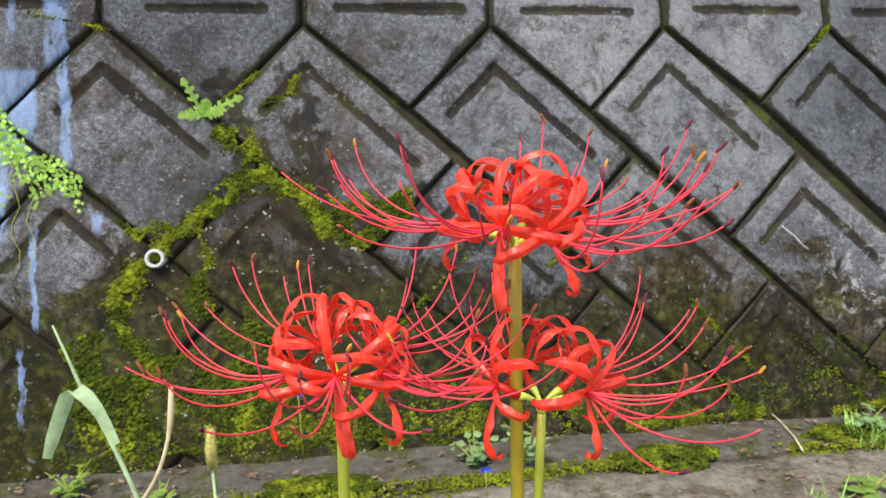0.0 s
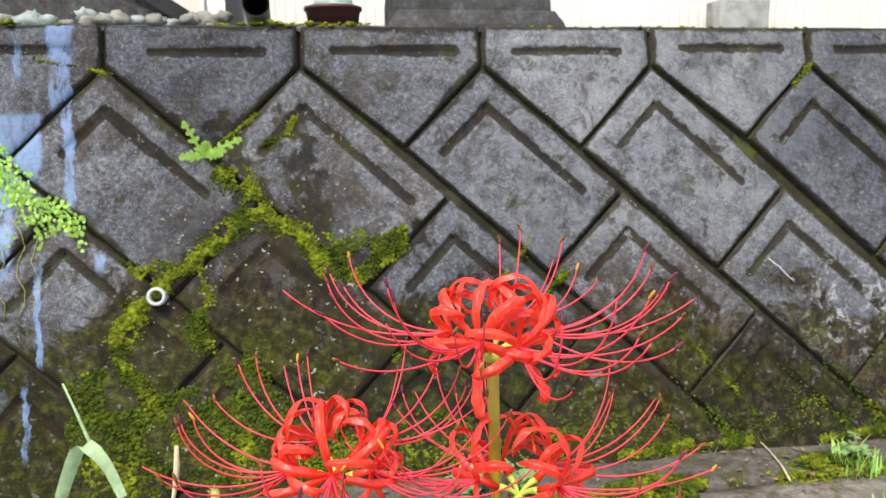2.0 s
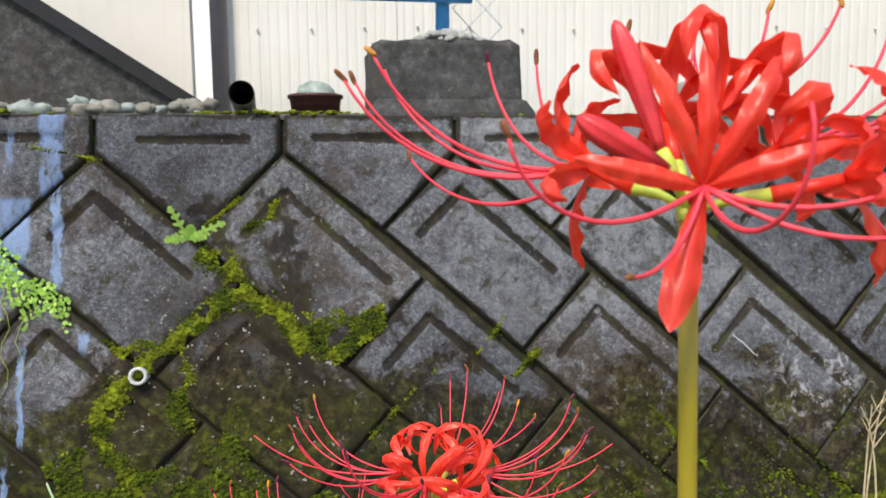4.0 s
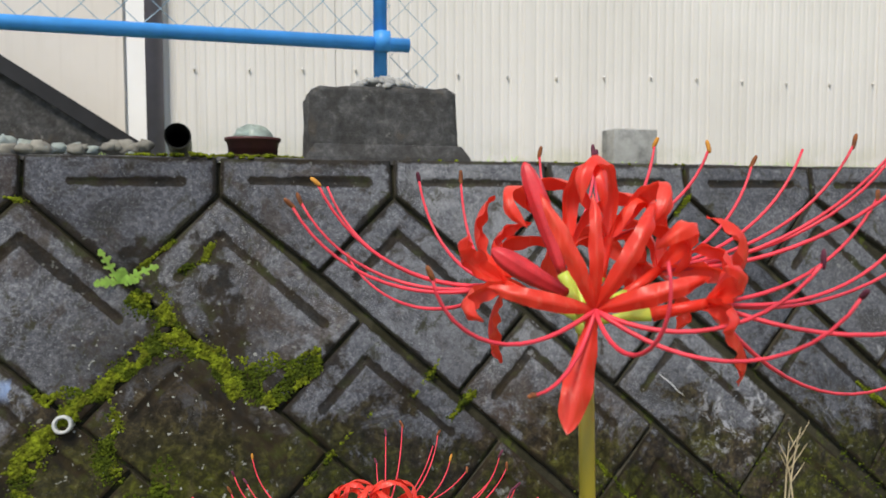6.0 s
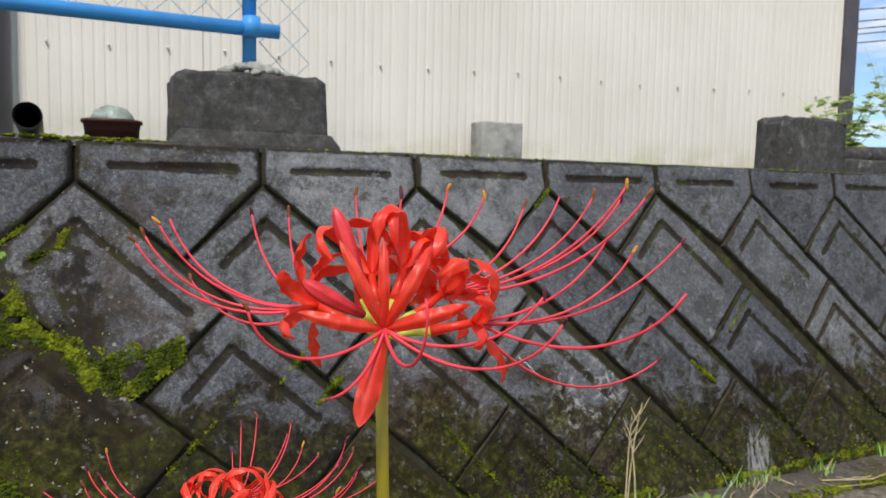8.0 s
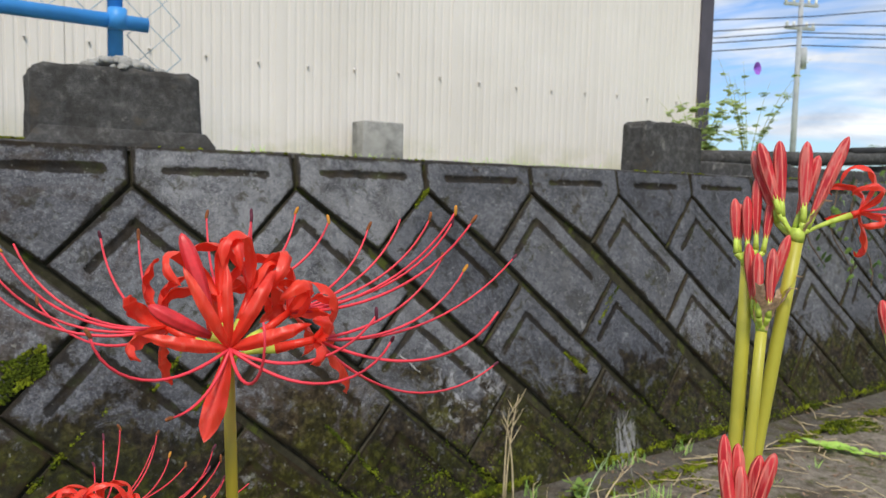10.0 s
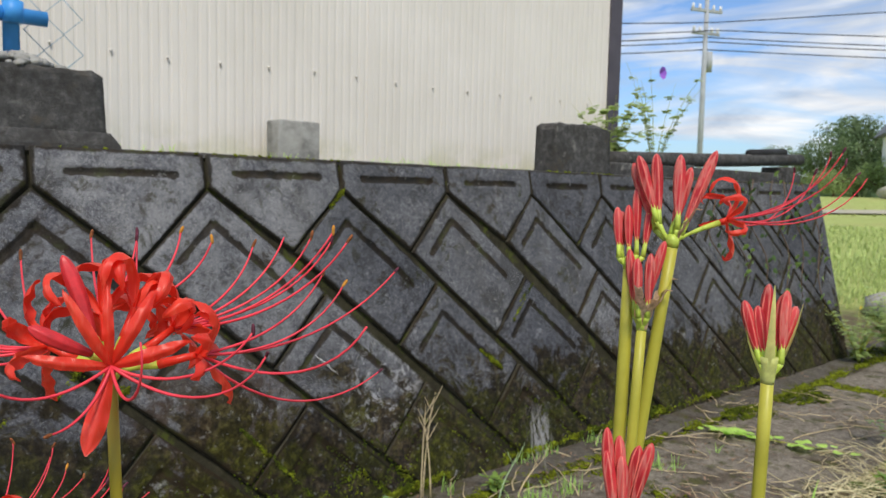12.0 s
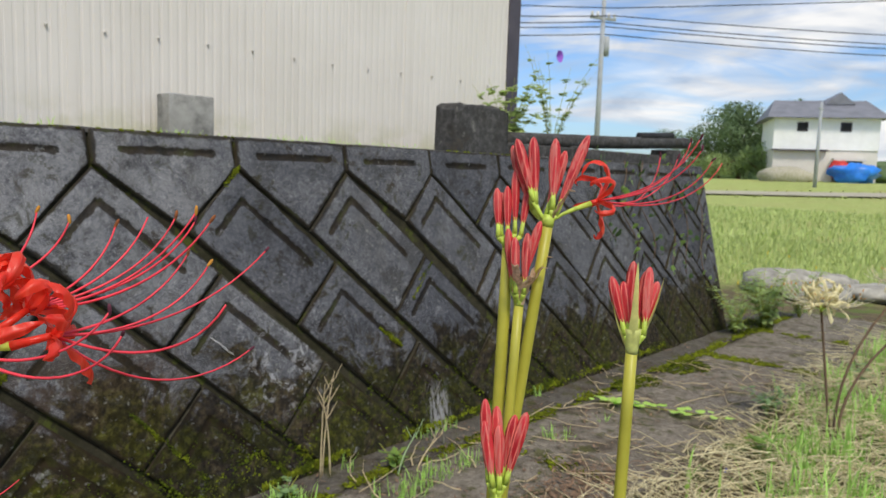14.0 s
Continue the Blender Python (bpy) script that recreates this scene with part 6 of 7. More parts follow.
# ---------------------------------------------------------------- weeds and grass
def seed_grass():
    """The bent pale blade and the foxtail by the first flowers."""
    ob = thing("bent_grass", "pale green grass stalk with one leaf folded over", "grass", (-0.56, -0.945, 0.0))
    loc = lambda p: local(ob, p)  # noqa: E731
    g = Geo()
    g.tube([loc(p) for p in [(-0.56, -0.945, -0.03), (-0.578, -0.94, 0.18)] + curve((-0.591, -0.936, 0.307), (-0.615, -0.92, 0.37), (-0.648, -0.906, 0.433), 5) + [(-0.662, -0.898, 0.468), (-0.675, -0.891, 0.499)]],
           [0.0030, 0.0028, 0.0027, 0.0027, 0.0026, 0.0026, 0.0025, 0.0022, 0.0016, 0.001], 7)
    part("stalk", g, M_GRASS_GREY, ob)
    g = Geo()
    g.blade([loc(p) for p in curve((-0.612, -0.922, 0.372), (-0.643, -0.915, 0.452), (-0.660, -0.912, 0.425), 6) + curve((-0.660, -0.912, 0.425), (-0.672, -0.912, 0.40), (-0.688, -0.912, 0.356), 4)[1:]],
            [0.003, 0.005, 0.0065, 0.0075, 0.008, 0.0082, 0.0082, 0.008, 0.0075, 0.007, 0.0045], (0.9, 0.35, 0.2), fold=0.35)
    part("leaf", g, M_GRASS_GREY, ob)
    ob = thing("foxtail_grass", "foxtail grass with a dry golden seed head", "grass", (-0.478, -1.07, 0.0))
    loc = lambda p: local(ob, p)  # noqa: E731
    g = Geo()
    g.tube([loc((-0.478, -1.07, -0.03)), loc((-0.482, -1.08, 0.2)), loc((-0.485, -1.087, 0.418))], [0.0018, 0.0016, 0.0014], 6)
    part("stalk", g, M_GRASS_GREY, ob)
    g = Geo()
    r = random.Random(4)
    c0 = Vector((-0.485, -1.087, 0.418))
    g.tube([loc(c0), loc(c0 + Vector((0, 0, 0.018))), loc(c0 + Vector((0.001, 0, 0.036)))], [0.0042, 0.0052, 0.0034], 9)
    for _ in range(170):
        a, z = r.uniform(0, 6.28), r.uniform(0, 0.036)
        d = Vector((math.cos(a), math.sin(a), 0.8)).normalized()
        p = c0 + Vector((0, 0, z)) + d * 0.003
        g.tube([loc(p), loc(p + d * 0.0045)], [0.0004, 0.0001], 3, cap=False)
    part("seed_head", g, M_SEED, ob)
    ob = thing("dry_stalk", "dry curled brown grass stalk", "grass", (-0.60, -1.0, 0.0))
    loc = lambda p: local(ob, p)  # noqa: E731
    g = Geo()
    g.tube([loc(p) for p in [(-0.60, -1.0, -0.03)] + curve((-0.575, -1.0, 0.34), (-0.536, -1.0, 0.385), (-0.534, -1.0, 0.462), 8)], [0.002] * 7 + [0.003, 0.0032, 0.002], 7)
    part("stalk", g, M_STALK, ob)


seed_grass()


def dry_stalks():
    for x, y, h, lean, mat, label in ((0.98, -0.25, 0.29, 0.02, M_STALK, "thin dry grass stalks standing by the wall"), (1.01, -0.26, 0.26, -0.03, M_STALK, "thin dry grass stalks standing by the wall"),
                                      (0.995, -0.24, 0.32, 0.05, M_STALK, "thin dry grass stalks standing by the wall"), (1.45, -0.33, 0.21, -0.07, M_STONE, "pale dead forked twig leaning on the wall"),
                                      (1.16, -0.40, 0.12, 0.10, M_GRASS_GREY, "bent green grass stalk at the wall foot"), (1.22, -0.42, 0.10, 0.14, M_STALK, "bent dry grass stalk at the wall foot")):
        ob = thing("dry_stalk", label, "grass", (x, y, ground_z(x, y)), "stalks by the wall")
        g = Geo()
        g.tube(curve((0, 0, -0.01), (lean * 0.1, 0, h * 0.6), (lean, 0.01, h), 7), [0.0028, 0.0026, 0.0024, 0.0022, 0.002, 0.0016, 0.0012, 0.0006], 6)
        part("stalk", g, mat, ob)
        for k, sx in ((0.7, 0.03), (0.82, -0.02), (0.9, 0.025)):
            g = Geo()
            p = Vector((lean * k * k, 0.006, h * k))
            g.tube([p, p + Vector((sx * 0.6, 0, 0.02)), p + Vector((sx * 1.4, 0, 0.05))], [0.0014, 0.0012, 0.0005], 5)
            part("side_shoot", g, mat, ob)


dry_stalks()


def grass_field(name, label, mat, count, area, height, width, seed, spread=0.35, bend=0.6, keep=None):
    """Many curved blades in one mesh."""
    r = random.Random(seed)
    g = Geo()
    (x0, x1), (y0, y1) = area
    for _ in range(count):
        x, y = r.uniform(x0, x1), r.uniform(y0, y1)
        if keep and not keep(x, y, r):
            continue
        a, h = r.uniform(0, 6.28), height * r.uniform(0.4, 1.25)
        lean = r.uniform(0.1, 1.0) * bend
        d = Vector((math.cos(a), math.sin(a), 0))
        z = ground_z(x, y) - 0.015
        p0 = Vector((x, y, z))
        pts = curve(p0, p0 + Vector((0, 0, h * 0.6)) + d * h * lean * 0.2, p0 + Vector((0, 0, h * (1 - 0.5 * lean))) + d * h * lean, 3)
        w = width * r.uniform(0.6, 1.3)
        g.blade(pts, [w, w * 0.9, w * 0.6, w * 0.1], (-d.y, d.x, 0), fold=0.3)
    tagged(part(name, g, mat), label, "grass", kind="stuff")


def near_verge(x, y, r):
    """Grass stands off the slab, thicker towards the field side."""
    k = smooth01(-y, 0.95, 1.2) * smooth01(x, 1.4, 2.1)
    return r.random() < k * smooth01(noise.noise((x * 3.4, y * 3.4, 0)), -0.02, 0.26)


grass_field("grass", "fresh green grass growing at the edge of the slab", M_GRASS, 19000, ((1.2, 6.0), (-2.4, -0.84)), 0.17, 0.0038, 71, keep=near_verge)
grass_field("grass", "small tufts of grass at the foot of the wall", M_GRASS, 5200, ((0.5, 2.2), (-0.62, -0.22)), 0.075, 0.0022, 75,
            keep=lambda x, y, r: noise.noise((x * 7, y * 7, 3)) > 0.34 and r.random() < 0.8)
grass_field("grass", "rough grass of the field towards the road", M_FIELD_GRASS, 12000, ((9.0, 26.0), (-5.0, 10.0)), 0.16, 0.014, 73)
grass_field("grass", "short field grass beyond the wall", M_FIELD_GRASS, 9000, ((6.4, 12.0), (-2.0, 4.0)), 0.10, 0.007, 72)


def top_grass():
    r = random.Random(74)
    g = Geo()
    for _ in range(1100):
        x, y = r.uniform(-1.2, 4.1), r.uniform(0.2, 0.55)
        if noise.noise((x * 2.5, 3, 0)) < -0.05:
            continue
        a, h = r.uniform(0, 6.28), r.uniform(0.012, 0.05)
        d = Vector((math.cos(a), math.sin(a), 0))
        p0 = Vector((x, y, TOP_Z - 0.015))
        g.blade(curve(p0, p0 + Vector((0, 0, h * 0.7)), p0 + Vector((0, 0, h)) + d * h * 0.5, 3), [0.002, 0.0018, 0.0012, 0.0002], (-d.y, d.x, 0))
    tagged(part("grass", g, M_LEAF_BRIGHT), "low bright weeds along the wall top", "grass", kind="stuff")


top_grass()


def straw():
    r = random.Random(81)
    g, loose = Geo(), Geo()
    for i in range(12500):
        if i < 330:
            x, y = r.uniform(-0.4, 3.2), r.uniform(-1.12, -0.28)
            if r.random() > 0.12 + 0.4 * smooth01(x, 0.6, 1.1):
                continue
        else:
            x, y = r.uniform(0.8, 5.0), r.uniform(-2.2, -0.78)
            if r.random() > smooth01(x, 0.7, 1.6):
                continue
            heap = smooth01(-y + 0.14 * noise.noise((x * 4, y * 4, 2)), 0.88, 1.16)
            if r.random() > heap * (0.35 + 0.65 * smooth01(noise.noise((x * 3.5, y * 3.5, 6)), -0.25, 0.25)):
                continue
        a = r.gauss(0.2, 0.7) if r.random() < 0.6 else r.uniform(0, 6.28)
        ln = r.uniform(0.05, 0.26) if i > 60 else r.uniform(0.18, 0.36)
        d = Vector((math.cos(a), math.sin(a), 0))
        s = Vector((-d.y, d.x, 0))
        z = ground_z(x, y) + 0.012 + r.uniform(0, 0.016 if i < 330 else 0.07)
        p = Vector((x, y, z))
        bow = r.uniform(-0.45, 0.45)
        pts = [p + d * ln * k + s * ln * (bow * k * k + r.uniform(-0.03, 0.03)) + Vector((0, 0, r.uniform(-0.004, 0.007))) for k in (0, 0.25, 0.5, 0.75, 1.0)]
        w = r.uniform(0.0008, 0.0020) * (1.15 if i < 330 else 1.05)
        (loose if i < 330 else g).tube(pts, [w, w, w * 0.9, w * 0.8, w * 0.4], 4)
    tagged(part("straw", g, M_STRAW), "pale dry straw heaped along the edge of the slab", "straw", kind="stuff")
    tagged(part("straw", loose, M_STALK), "loose tan stalks strewn over the slab", "straw", kind="stuff")
    g = Geo()
    for i in range(4200):
        x, y = r.uniform(-1.2, 3.6), r.uniform(-1.15, -0.2)
        if i > 3300:
            x, y = r.gauss(1.49, 0.13), r.gauss(-0.84, 0.06)
        elif noise.noise((x * 3, y * 4, 9)) < -0.05:
            continue
        a = r.uniform(0, 6.28)
        d = Vector((math.cos(a), math.sin(a), r.uniform(-0.2, 0.3)))
        p = Vector((x, y, ground_z(x, y) + 0.014))
        w = r.uniform(0.002, 0.007)
        g.blade([p, p + d * w, p + d * 2 * w, p + d * 3 * w], [w * 0.2, w * 0.6, w * 0.5, w * 0.1], (-d.y, d.x, 0.1), fold=0.2)
    tagged(part("leaf_litter", g, M_LITTER), "brown dead leaf litter on the slab", "leaf litter", kind="stuff")
    g = Geo()
    for _ in range(2600):
        x, y = r.uniform(-1.3, 3.8), r.uniform(-1.08, -0.16)
        if noise.noise((x * 5, y * 5, 19)) < -0.1 and r.random() < 0.8:
            continue
        k = 0.0009 + 0.0042 * r.random() ** 5
        g.lump((x, y, ground_z(x, y) + 0.009 + k * 0.4), k, r.random(), 0.3, 0.7, 3, 5)
    tagged(part("grit", g, M_GRIT), "small grit and crumbs of stone on the slab", "grit", kind="stuff")


straw()


def leafy_plant(label, base, height, spread, leaves, leaf, seed, mat, name="weed", stems=6, category="weed", round_leaf=False):
    base = Vector(base)
    if base.z < 0.5:
        base.z = ground_z(base.x, base.y) + 0.002
    ob = thing(name, label, category, base)
    r = random.Random(seed)
    for s in range(stems):
        a = 2 * math.pi * s / stems + r.uniform(-0.5, 0.5)
        d = Vector((math.cos(a), math.sin(a), 0))
        h = height * r.uniform(0.6, 1.1)
        pts = curve((0, 0, 0), d * spread * 0.2 + Vector((0, 0, h * 0.6)), d * spread * r.uniform(0.4, 1.0) + Vector((0, 0, h)), 6)
        g = Geo()
        g.tube(pts, [0.0022, 0.002, 0.0018, 0.0016, 0.0013, 0.001, 0.0006], 5)
        sp = part("shoot", g, M_STEM_GREEN, ob)
        g = Geo()
        for i in range(max(1, leaves // stems)):
            k = r.uniform(0.2, 1.0)
            p = pts[min(6, int(k * 6))] + Vector((r.uniform(-1, 1), r.uniform(-1, 1), r.uniform(-1, 1))) * leaf * 0.3
            b = r.uniform(0, 6.28)
            ld = Vector((math.cos(b), math.sin(b), r.uniform(-0.3, 0.5))).normalized()
            ln = leaf * r.uniform(0.6, 1.3)
            wd = ln * (0.45 if round_leaf else 0.26)
            g.blade([p, p + ld * ln * 0.3, p + ld * ln * 0.65 + Vector((0, 0, -ln * 0.04)), p + ld * ln + Vector((0, 0, -ln * 0.15))], [wd * 0.15, wd * 0.9, wd, wd * 0.1], (-ld.y, ld.x, 0.15), fold=0.25)
        part("leaves", g, mat, sp)
    return ob


leafy_plant("small dusty green weed at the foot of the wall", (0.0, -0.33, 0.0), 0.09, 0.06, 54, 0.022, 91, M_LEAF_DUSTY, round_leaf=True)
leafy_plant("small dusty green weed growing from the footing", (-0.10, -0.31, 0.0), 0.075, 0.05, 40, 0.020, 92, M_LEAF_DUSTY, round_leaf=True)
leafy_plant("small green weed between wall and slab", (-0.9, -0.30, 0.0), 0.06, 0.05, 30, 0.02, 93, M_LEAF, round_leaf=True)
leafy_plant("small green weed between wall and slab", (-0.72, -0.36, 0.0), 0.05, 0.05, 24, 0.018, 94, M_LEAF, round_leaf=True)
leafy_plant("tuft of young leaves on the slab", (0.62, -0.56, 0.0), 0.05, 0.05, 18, 0.03, 95, M_LEAF, round_leaf=True)
leafy_plant("low weed on the slab", (0.82, -0.30, 0.0), 0.06, 0.06, 30, 0.02, 96, M_LEAF_DUSTY, round_leaf=True)
leafy_plant("bluish low weed at the slab edge", (2.70, -0.98, 0.0), 0.10, 0.12, 110, 0.03, 97, M_LEAF_DUSTY)
leafy_plant("bluish low weed at the slab edge", (3.50, -1.12, 0.0), 0.10, 0.14, 110, 0.03, 98, M_LEAF_DUSTY)
leafy_plant("fresh weed in the slab joint", (1.20, -0.34, 0.0), 0.07, 0.08, 40, 0.03, 99, M_LEAF)
leafy_plant("fresh weed at the slab edge", (2.15, -1.14, 0.0), 0.10, 0.10, 70, 0.035, 100, M_LEAF)
corner_weed = leafy_plant("tall feathery weed with small yellow flowers at the wall's end", (4.42, -0.38, 0.0), 0.42, 0.28, 460, 0.048, 101, M_LEAF_PALE, stems=26)
leafy_plant("tall feathery weed by the wall's end", (4.12, -0.31, 0.0), 0.30, 0.2, 220, 0.04, 102, M_LEAF_PALE, stems=16)
leafy_plant("tall weed by the edge stones", (5.0, -0.42, 0.0), 0.36, 0.24, 240, 0.04, 103, M_LEAF_PALE, stems=16)


def yellow_flowers():
    r = random.Random(7)
    for x, y, z in ((4.51, -0.37, 0.25), (4.73, -0.26, 0.45), (4.23, -0.26, 0.29), (5.02, -0.31, 0.41), (5.24, -0.43, 0.33)):
        g = Geo()
        for k in range(5):
            a = 2 * math.pi * k / 5
            d = Vector((math.cos(a), -0.5, math.sin(a))).normalized()
            g.blade([Vector((0, 0, 0)), d * 0.007, d * 0.014], [0.002, 0.006, 0.002], (d.z, 0, -d.x), fold=0.2)
        g.tube([(0, 0, 0), (0, 0.01, -(z + 0.03))], [0.0012, 0.0012], 5, slot=1)
        ob = part("wild_flower", g, [M_YELLOW_FLOWER, M_STEM_GREEN])
        ob.location = (x, y, z)
        tagged(ob, "small yellow wild flower on a thin stalk", "flower", "yellow wild flowers")


yellow_flowers()


def blue_flowers():
    for x, y, z in ((-0.105, -0.445, 0.045), (1.82, -1.145, 0.04), (-0.46, -0.24, 0.14)):
        g = Geo()
        for k in range(3):
            a = radians(30 + 60 * k)
            d = Vector((math.cos(a), -0.4, math.sin(a))).normalized()
            g.blade([Vector((0, 0, 0)), d * 0.006, d * 0.012], [0.002, 0.007, 0.002], (d.z, 0, -d.x), fold=0.2)
        g.tube([(0, 0, 0), (0.005, 0.01, -z - 0.03)], [0.001, 0.001], 5, slot=1)
        ob = part("wild_flower", g, [M_BLUE_FLOWER, M_STEM_GREEN])
        ob.location = (x, y, z)
        tagged(ob, "tiny blue dayflower on a thin stalk", "flower", "blue wild flowers")


blue_flowers()


def creeping_leaves():
    """A trailing runner with round yellow-green leaves on the slab."""
    ob = thing("creeping_weed", "trailing weed with rows of round yellow-green leaves on the slab", "weed", (2.34, -0.67, -0.012))
    r = random.Random(12)
    pts = [local(ob, (x, y, ground_z(x, y) + 0.022)) for x, y in ((2.25, -0.46), (2.30, -0.56), (2.34, -0.67), (2.39, -0.79), (2.43, -0.92))]
    g = Geo()
    g.tube(pts, 0.0015, 5)
    part("runner", g, M_STEM_GREEN, ob)
    for i in range(34):
        k = r.random() * 3.99
        p = pts[int(k)].lerp(pts[int(k) + 1], k % 1) + Vector((r.uniform(-0.03, 0.03), r.uniform(-0.03, 0.03), r.uniform(0.0, 0.015)))
        a = r.uniform(0, 6.28)
        d = Vector((math.cos(a), math.sin(a), 0.1))
        w = r.uniform(0.014, 0.025)
        g = Geo()
        g.blade([p, p + d * w * 0.5, p + d * w * 1.2, p + d * w * 1.7], [w * 0.3, w * 0.9, w * 0.85, w * 0.2], (-d.y, d.x, 0), fold=0.15)
        part("leaf", g, M_LEAF_BRIGHT, ob)


creeping_leaves()


def wall_fern():
    p = Vector(on_wall(-0.64, 0.205, 0.0))
    ob = thing("fern", "small bright green fern growing from a wall joint", "fern", p)
    r = random.Random(3)
    for dx, dz, ln in ((-0.38, 0.92, 0.085), (0.90, 0.42, 0.095), (-0.95, 0.05, 0.045), (0.5, 0.12, 0.05), (0.2, 0.5, 0.04)):
        d = Vector((dx, -0.30, dz)).normalized()
        pts = curve((0, 0, 0), d * ln * 0.5 + Vector((0, -0.01, 0.006)), d * ln + Vector((0, -0.01, 0.0)), 9)
        g = Geo()
        g.blade(pts, [0.0012] + [0.0038] * 7 + [0.003, 0.0015], d.cross(Vector((0, 1, 0.2))), fold=0.1)
        s = d.cross(Vector((0, 1, 0.2))).normalized()
        for i in (2, 4, 6, 8, 9):
            for sg in (-1, 1):
                w = 0.016 * math.sin(math.pi * (0.15 + 0.8 * i / 10)) * r.uniform(0.7, 1.1)
                ld = (s * sg + d * 0.6).normalized()
                q = pts[i]
                g.blade([q, q + ld * w * 0.5, q + ld * w], [0.0034, 0.0050, 0.0026], d, fold=0.15)
        part("frond", g, M_LEAF_BRIGHT, ob)


wall_fern()


def wall_creeper():
    """Small round leaves spilling down the wall from a joint."""
    ob = thing("wall_creeper", "bright green small-leaved creeper spilling down the wall", "creeper", on_wall(-1.0, 0.3, 0.0))
    r = random.Random(9)
    g = Geo()
    n = 0
    while n < 5200:
        u, w = r.uniform(-1.25, -0.89), r.uniform(0.10, 0.56)
        n += 1
        # thick along the slanting joint, thinning out downwards
        joint = 0.350 + (u + 0.90) * 0.94
        depth = w - joint
        if depth < -0.03 - 0.015 * noise.noise((u * 30, 2, 0)):
            continue
        hang = 0.04 + 0.17 * smooth01(-u, 0.90, 1.04)
        thin = 1 - smooth01(depth, 0.02, hang + 0.05 * noise.noise((u * 22, 5, 0)))
        if r.random() > thin or noise.noise((u * 26, w * 20, 3)) < -0.40 + 0.55 * smooth01(depth, 0.0, 0.14):
            continue
        p = local(ob, on_wall(u, w, r.uniform(0.004, 0.024)))
        a = r.uniform(0, 6.28)
        d = Vector((math.cos(a), -0.35, math.sin(a))).normalized()
        k = r.uniform(0.0028, 0.0060)
        g.blade([p, p + d * k * 0.5, p + d * k * 1.2, p + d * k * 1.6], [k * 0.3, k * 0.8, k * 0.75, k * 0.15], d.cross(Vector((0, 1, 0.3))), fold=0.15)
    part("leaves", g, M_LEAF_BRIGHT, ob)
    g = Geo()
    for u in (-1.06, -1.02, -0.99, -1.1):
        g.tube([local(ob, on_wall(u + 0.01 * math.sin(i * 1.7 + u * 40), 0.3 + 0.03 * i, 0.006)) for i in range(9)], 0.0008, 4)
    part("runners", g, M_STEM_GREEN, ob)


wall_creeper()


def hanging_vine():
    """Sparse vines over the far end of the wall."""
    r = random.Random(19)
    for k in range(6):
        u0 = 2.9 + 0.22 * k + r.uniform(-0.06, 0.06)
        ob = thing("hanging_vine", "thin leafy vine hanging over the end of the wall", "vine", on_wall(u0, TOP_W, 0.02), "vines on the wall")
        pts = [local(ob, on_wall(u0 + 0.06 * math.sin(i * 0.9 + k), TOP_W + i * 0.075 * (0.7 + 0.1 * k), 0.025)) for i in range(9)]
        g = Geo()
        g.tube(pts, 0.003, 5)
        part("runner", g, M_TWIG, ob)
        g = Geo()
        for i in range(26):
            p = r.choice(pts) + Vector((r.uniform(-0.06, 0.06), r.uniform(-0.03, 0.0), r.uniform(-0.05, 0.05)))
            a = r.uniform(0, 6.28)
            d = Vector((math.cos(a), -0.4, math.sin(a))).normalized()
            w = r.uniform(0.010, 0.022)
            g.blade([p, p + d * w * 0.6, p + d * w * 1.3, p + d * w * 2.0], [w * 0.2, w * 0.8, w * 0.7, w * 0.1], d.cross(Vector((0, 1, 0.3))), fold=0.2)
        part("leaves", g, M_LEAF if k % 2 else M_LEAF_DARK, ob)


hanging_vine()


def bush_behind():
    leafy_plant("leafy climber with light green leaves at the building's corner", (2.70, 0.42, TOP_Z), 0.42, 0.24, 560, 0.038, 121, M_LEAF_CLIMB, "climbing_plant", 12, "plant", True)
    ob2 = leafy_plant("thin climbing plant with a purple flower beside the building", (3.15, 0.45, TOP_Z), 0.60, 0.30, 360, 0.028, 122, M_LEAF_CLIMB, "climbing_plant", 9, "plant", True)
    g = Geo()
    for k in range(6):
        a = 2 * math.pi * k / 6
        d = Vector((math.cos(a), -0.6, math.sin(a))).normalized()
        g.blade([Vector((0, 0, 0)), d * 0.020, d * 0.040], [0.006, 0.020, 0.012], (d.z, 0, -d.x), fold=0.2)
    fl = part("blossom", g, M_PURPLE_FLOWER, ob2, "purple trumpet flower")
    fl.location = (0.06, 0.03, 0.59)


bush_behind()


def edge_stones():
    r = random.Random(33)
    for i, (x, y, rx, rz) in enumerate(((6.41, 0.125, 0.36, 0.13), (6.86, -0.07, 0.29, 0.10), (6.08, -0.226, 0.26, 0.09), (6.6, -0.59, 0.31, 0.08), (6.28, -0.98, 0.26, 0.065))):
        g = Geo().lump((0, 0, 0), rx, i + 3, 0.12, rz / rx, 8, 14)
        ob = part("edge_stone", g, M_EDGE_STONE)
        ob.location = (x, y, ground_z(x, y) + rz * 0.4)
        tagged(ob, "rounded concrete edge stone beside the field", "stone", "edge stones")


edge_stones()


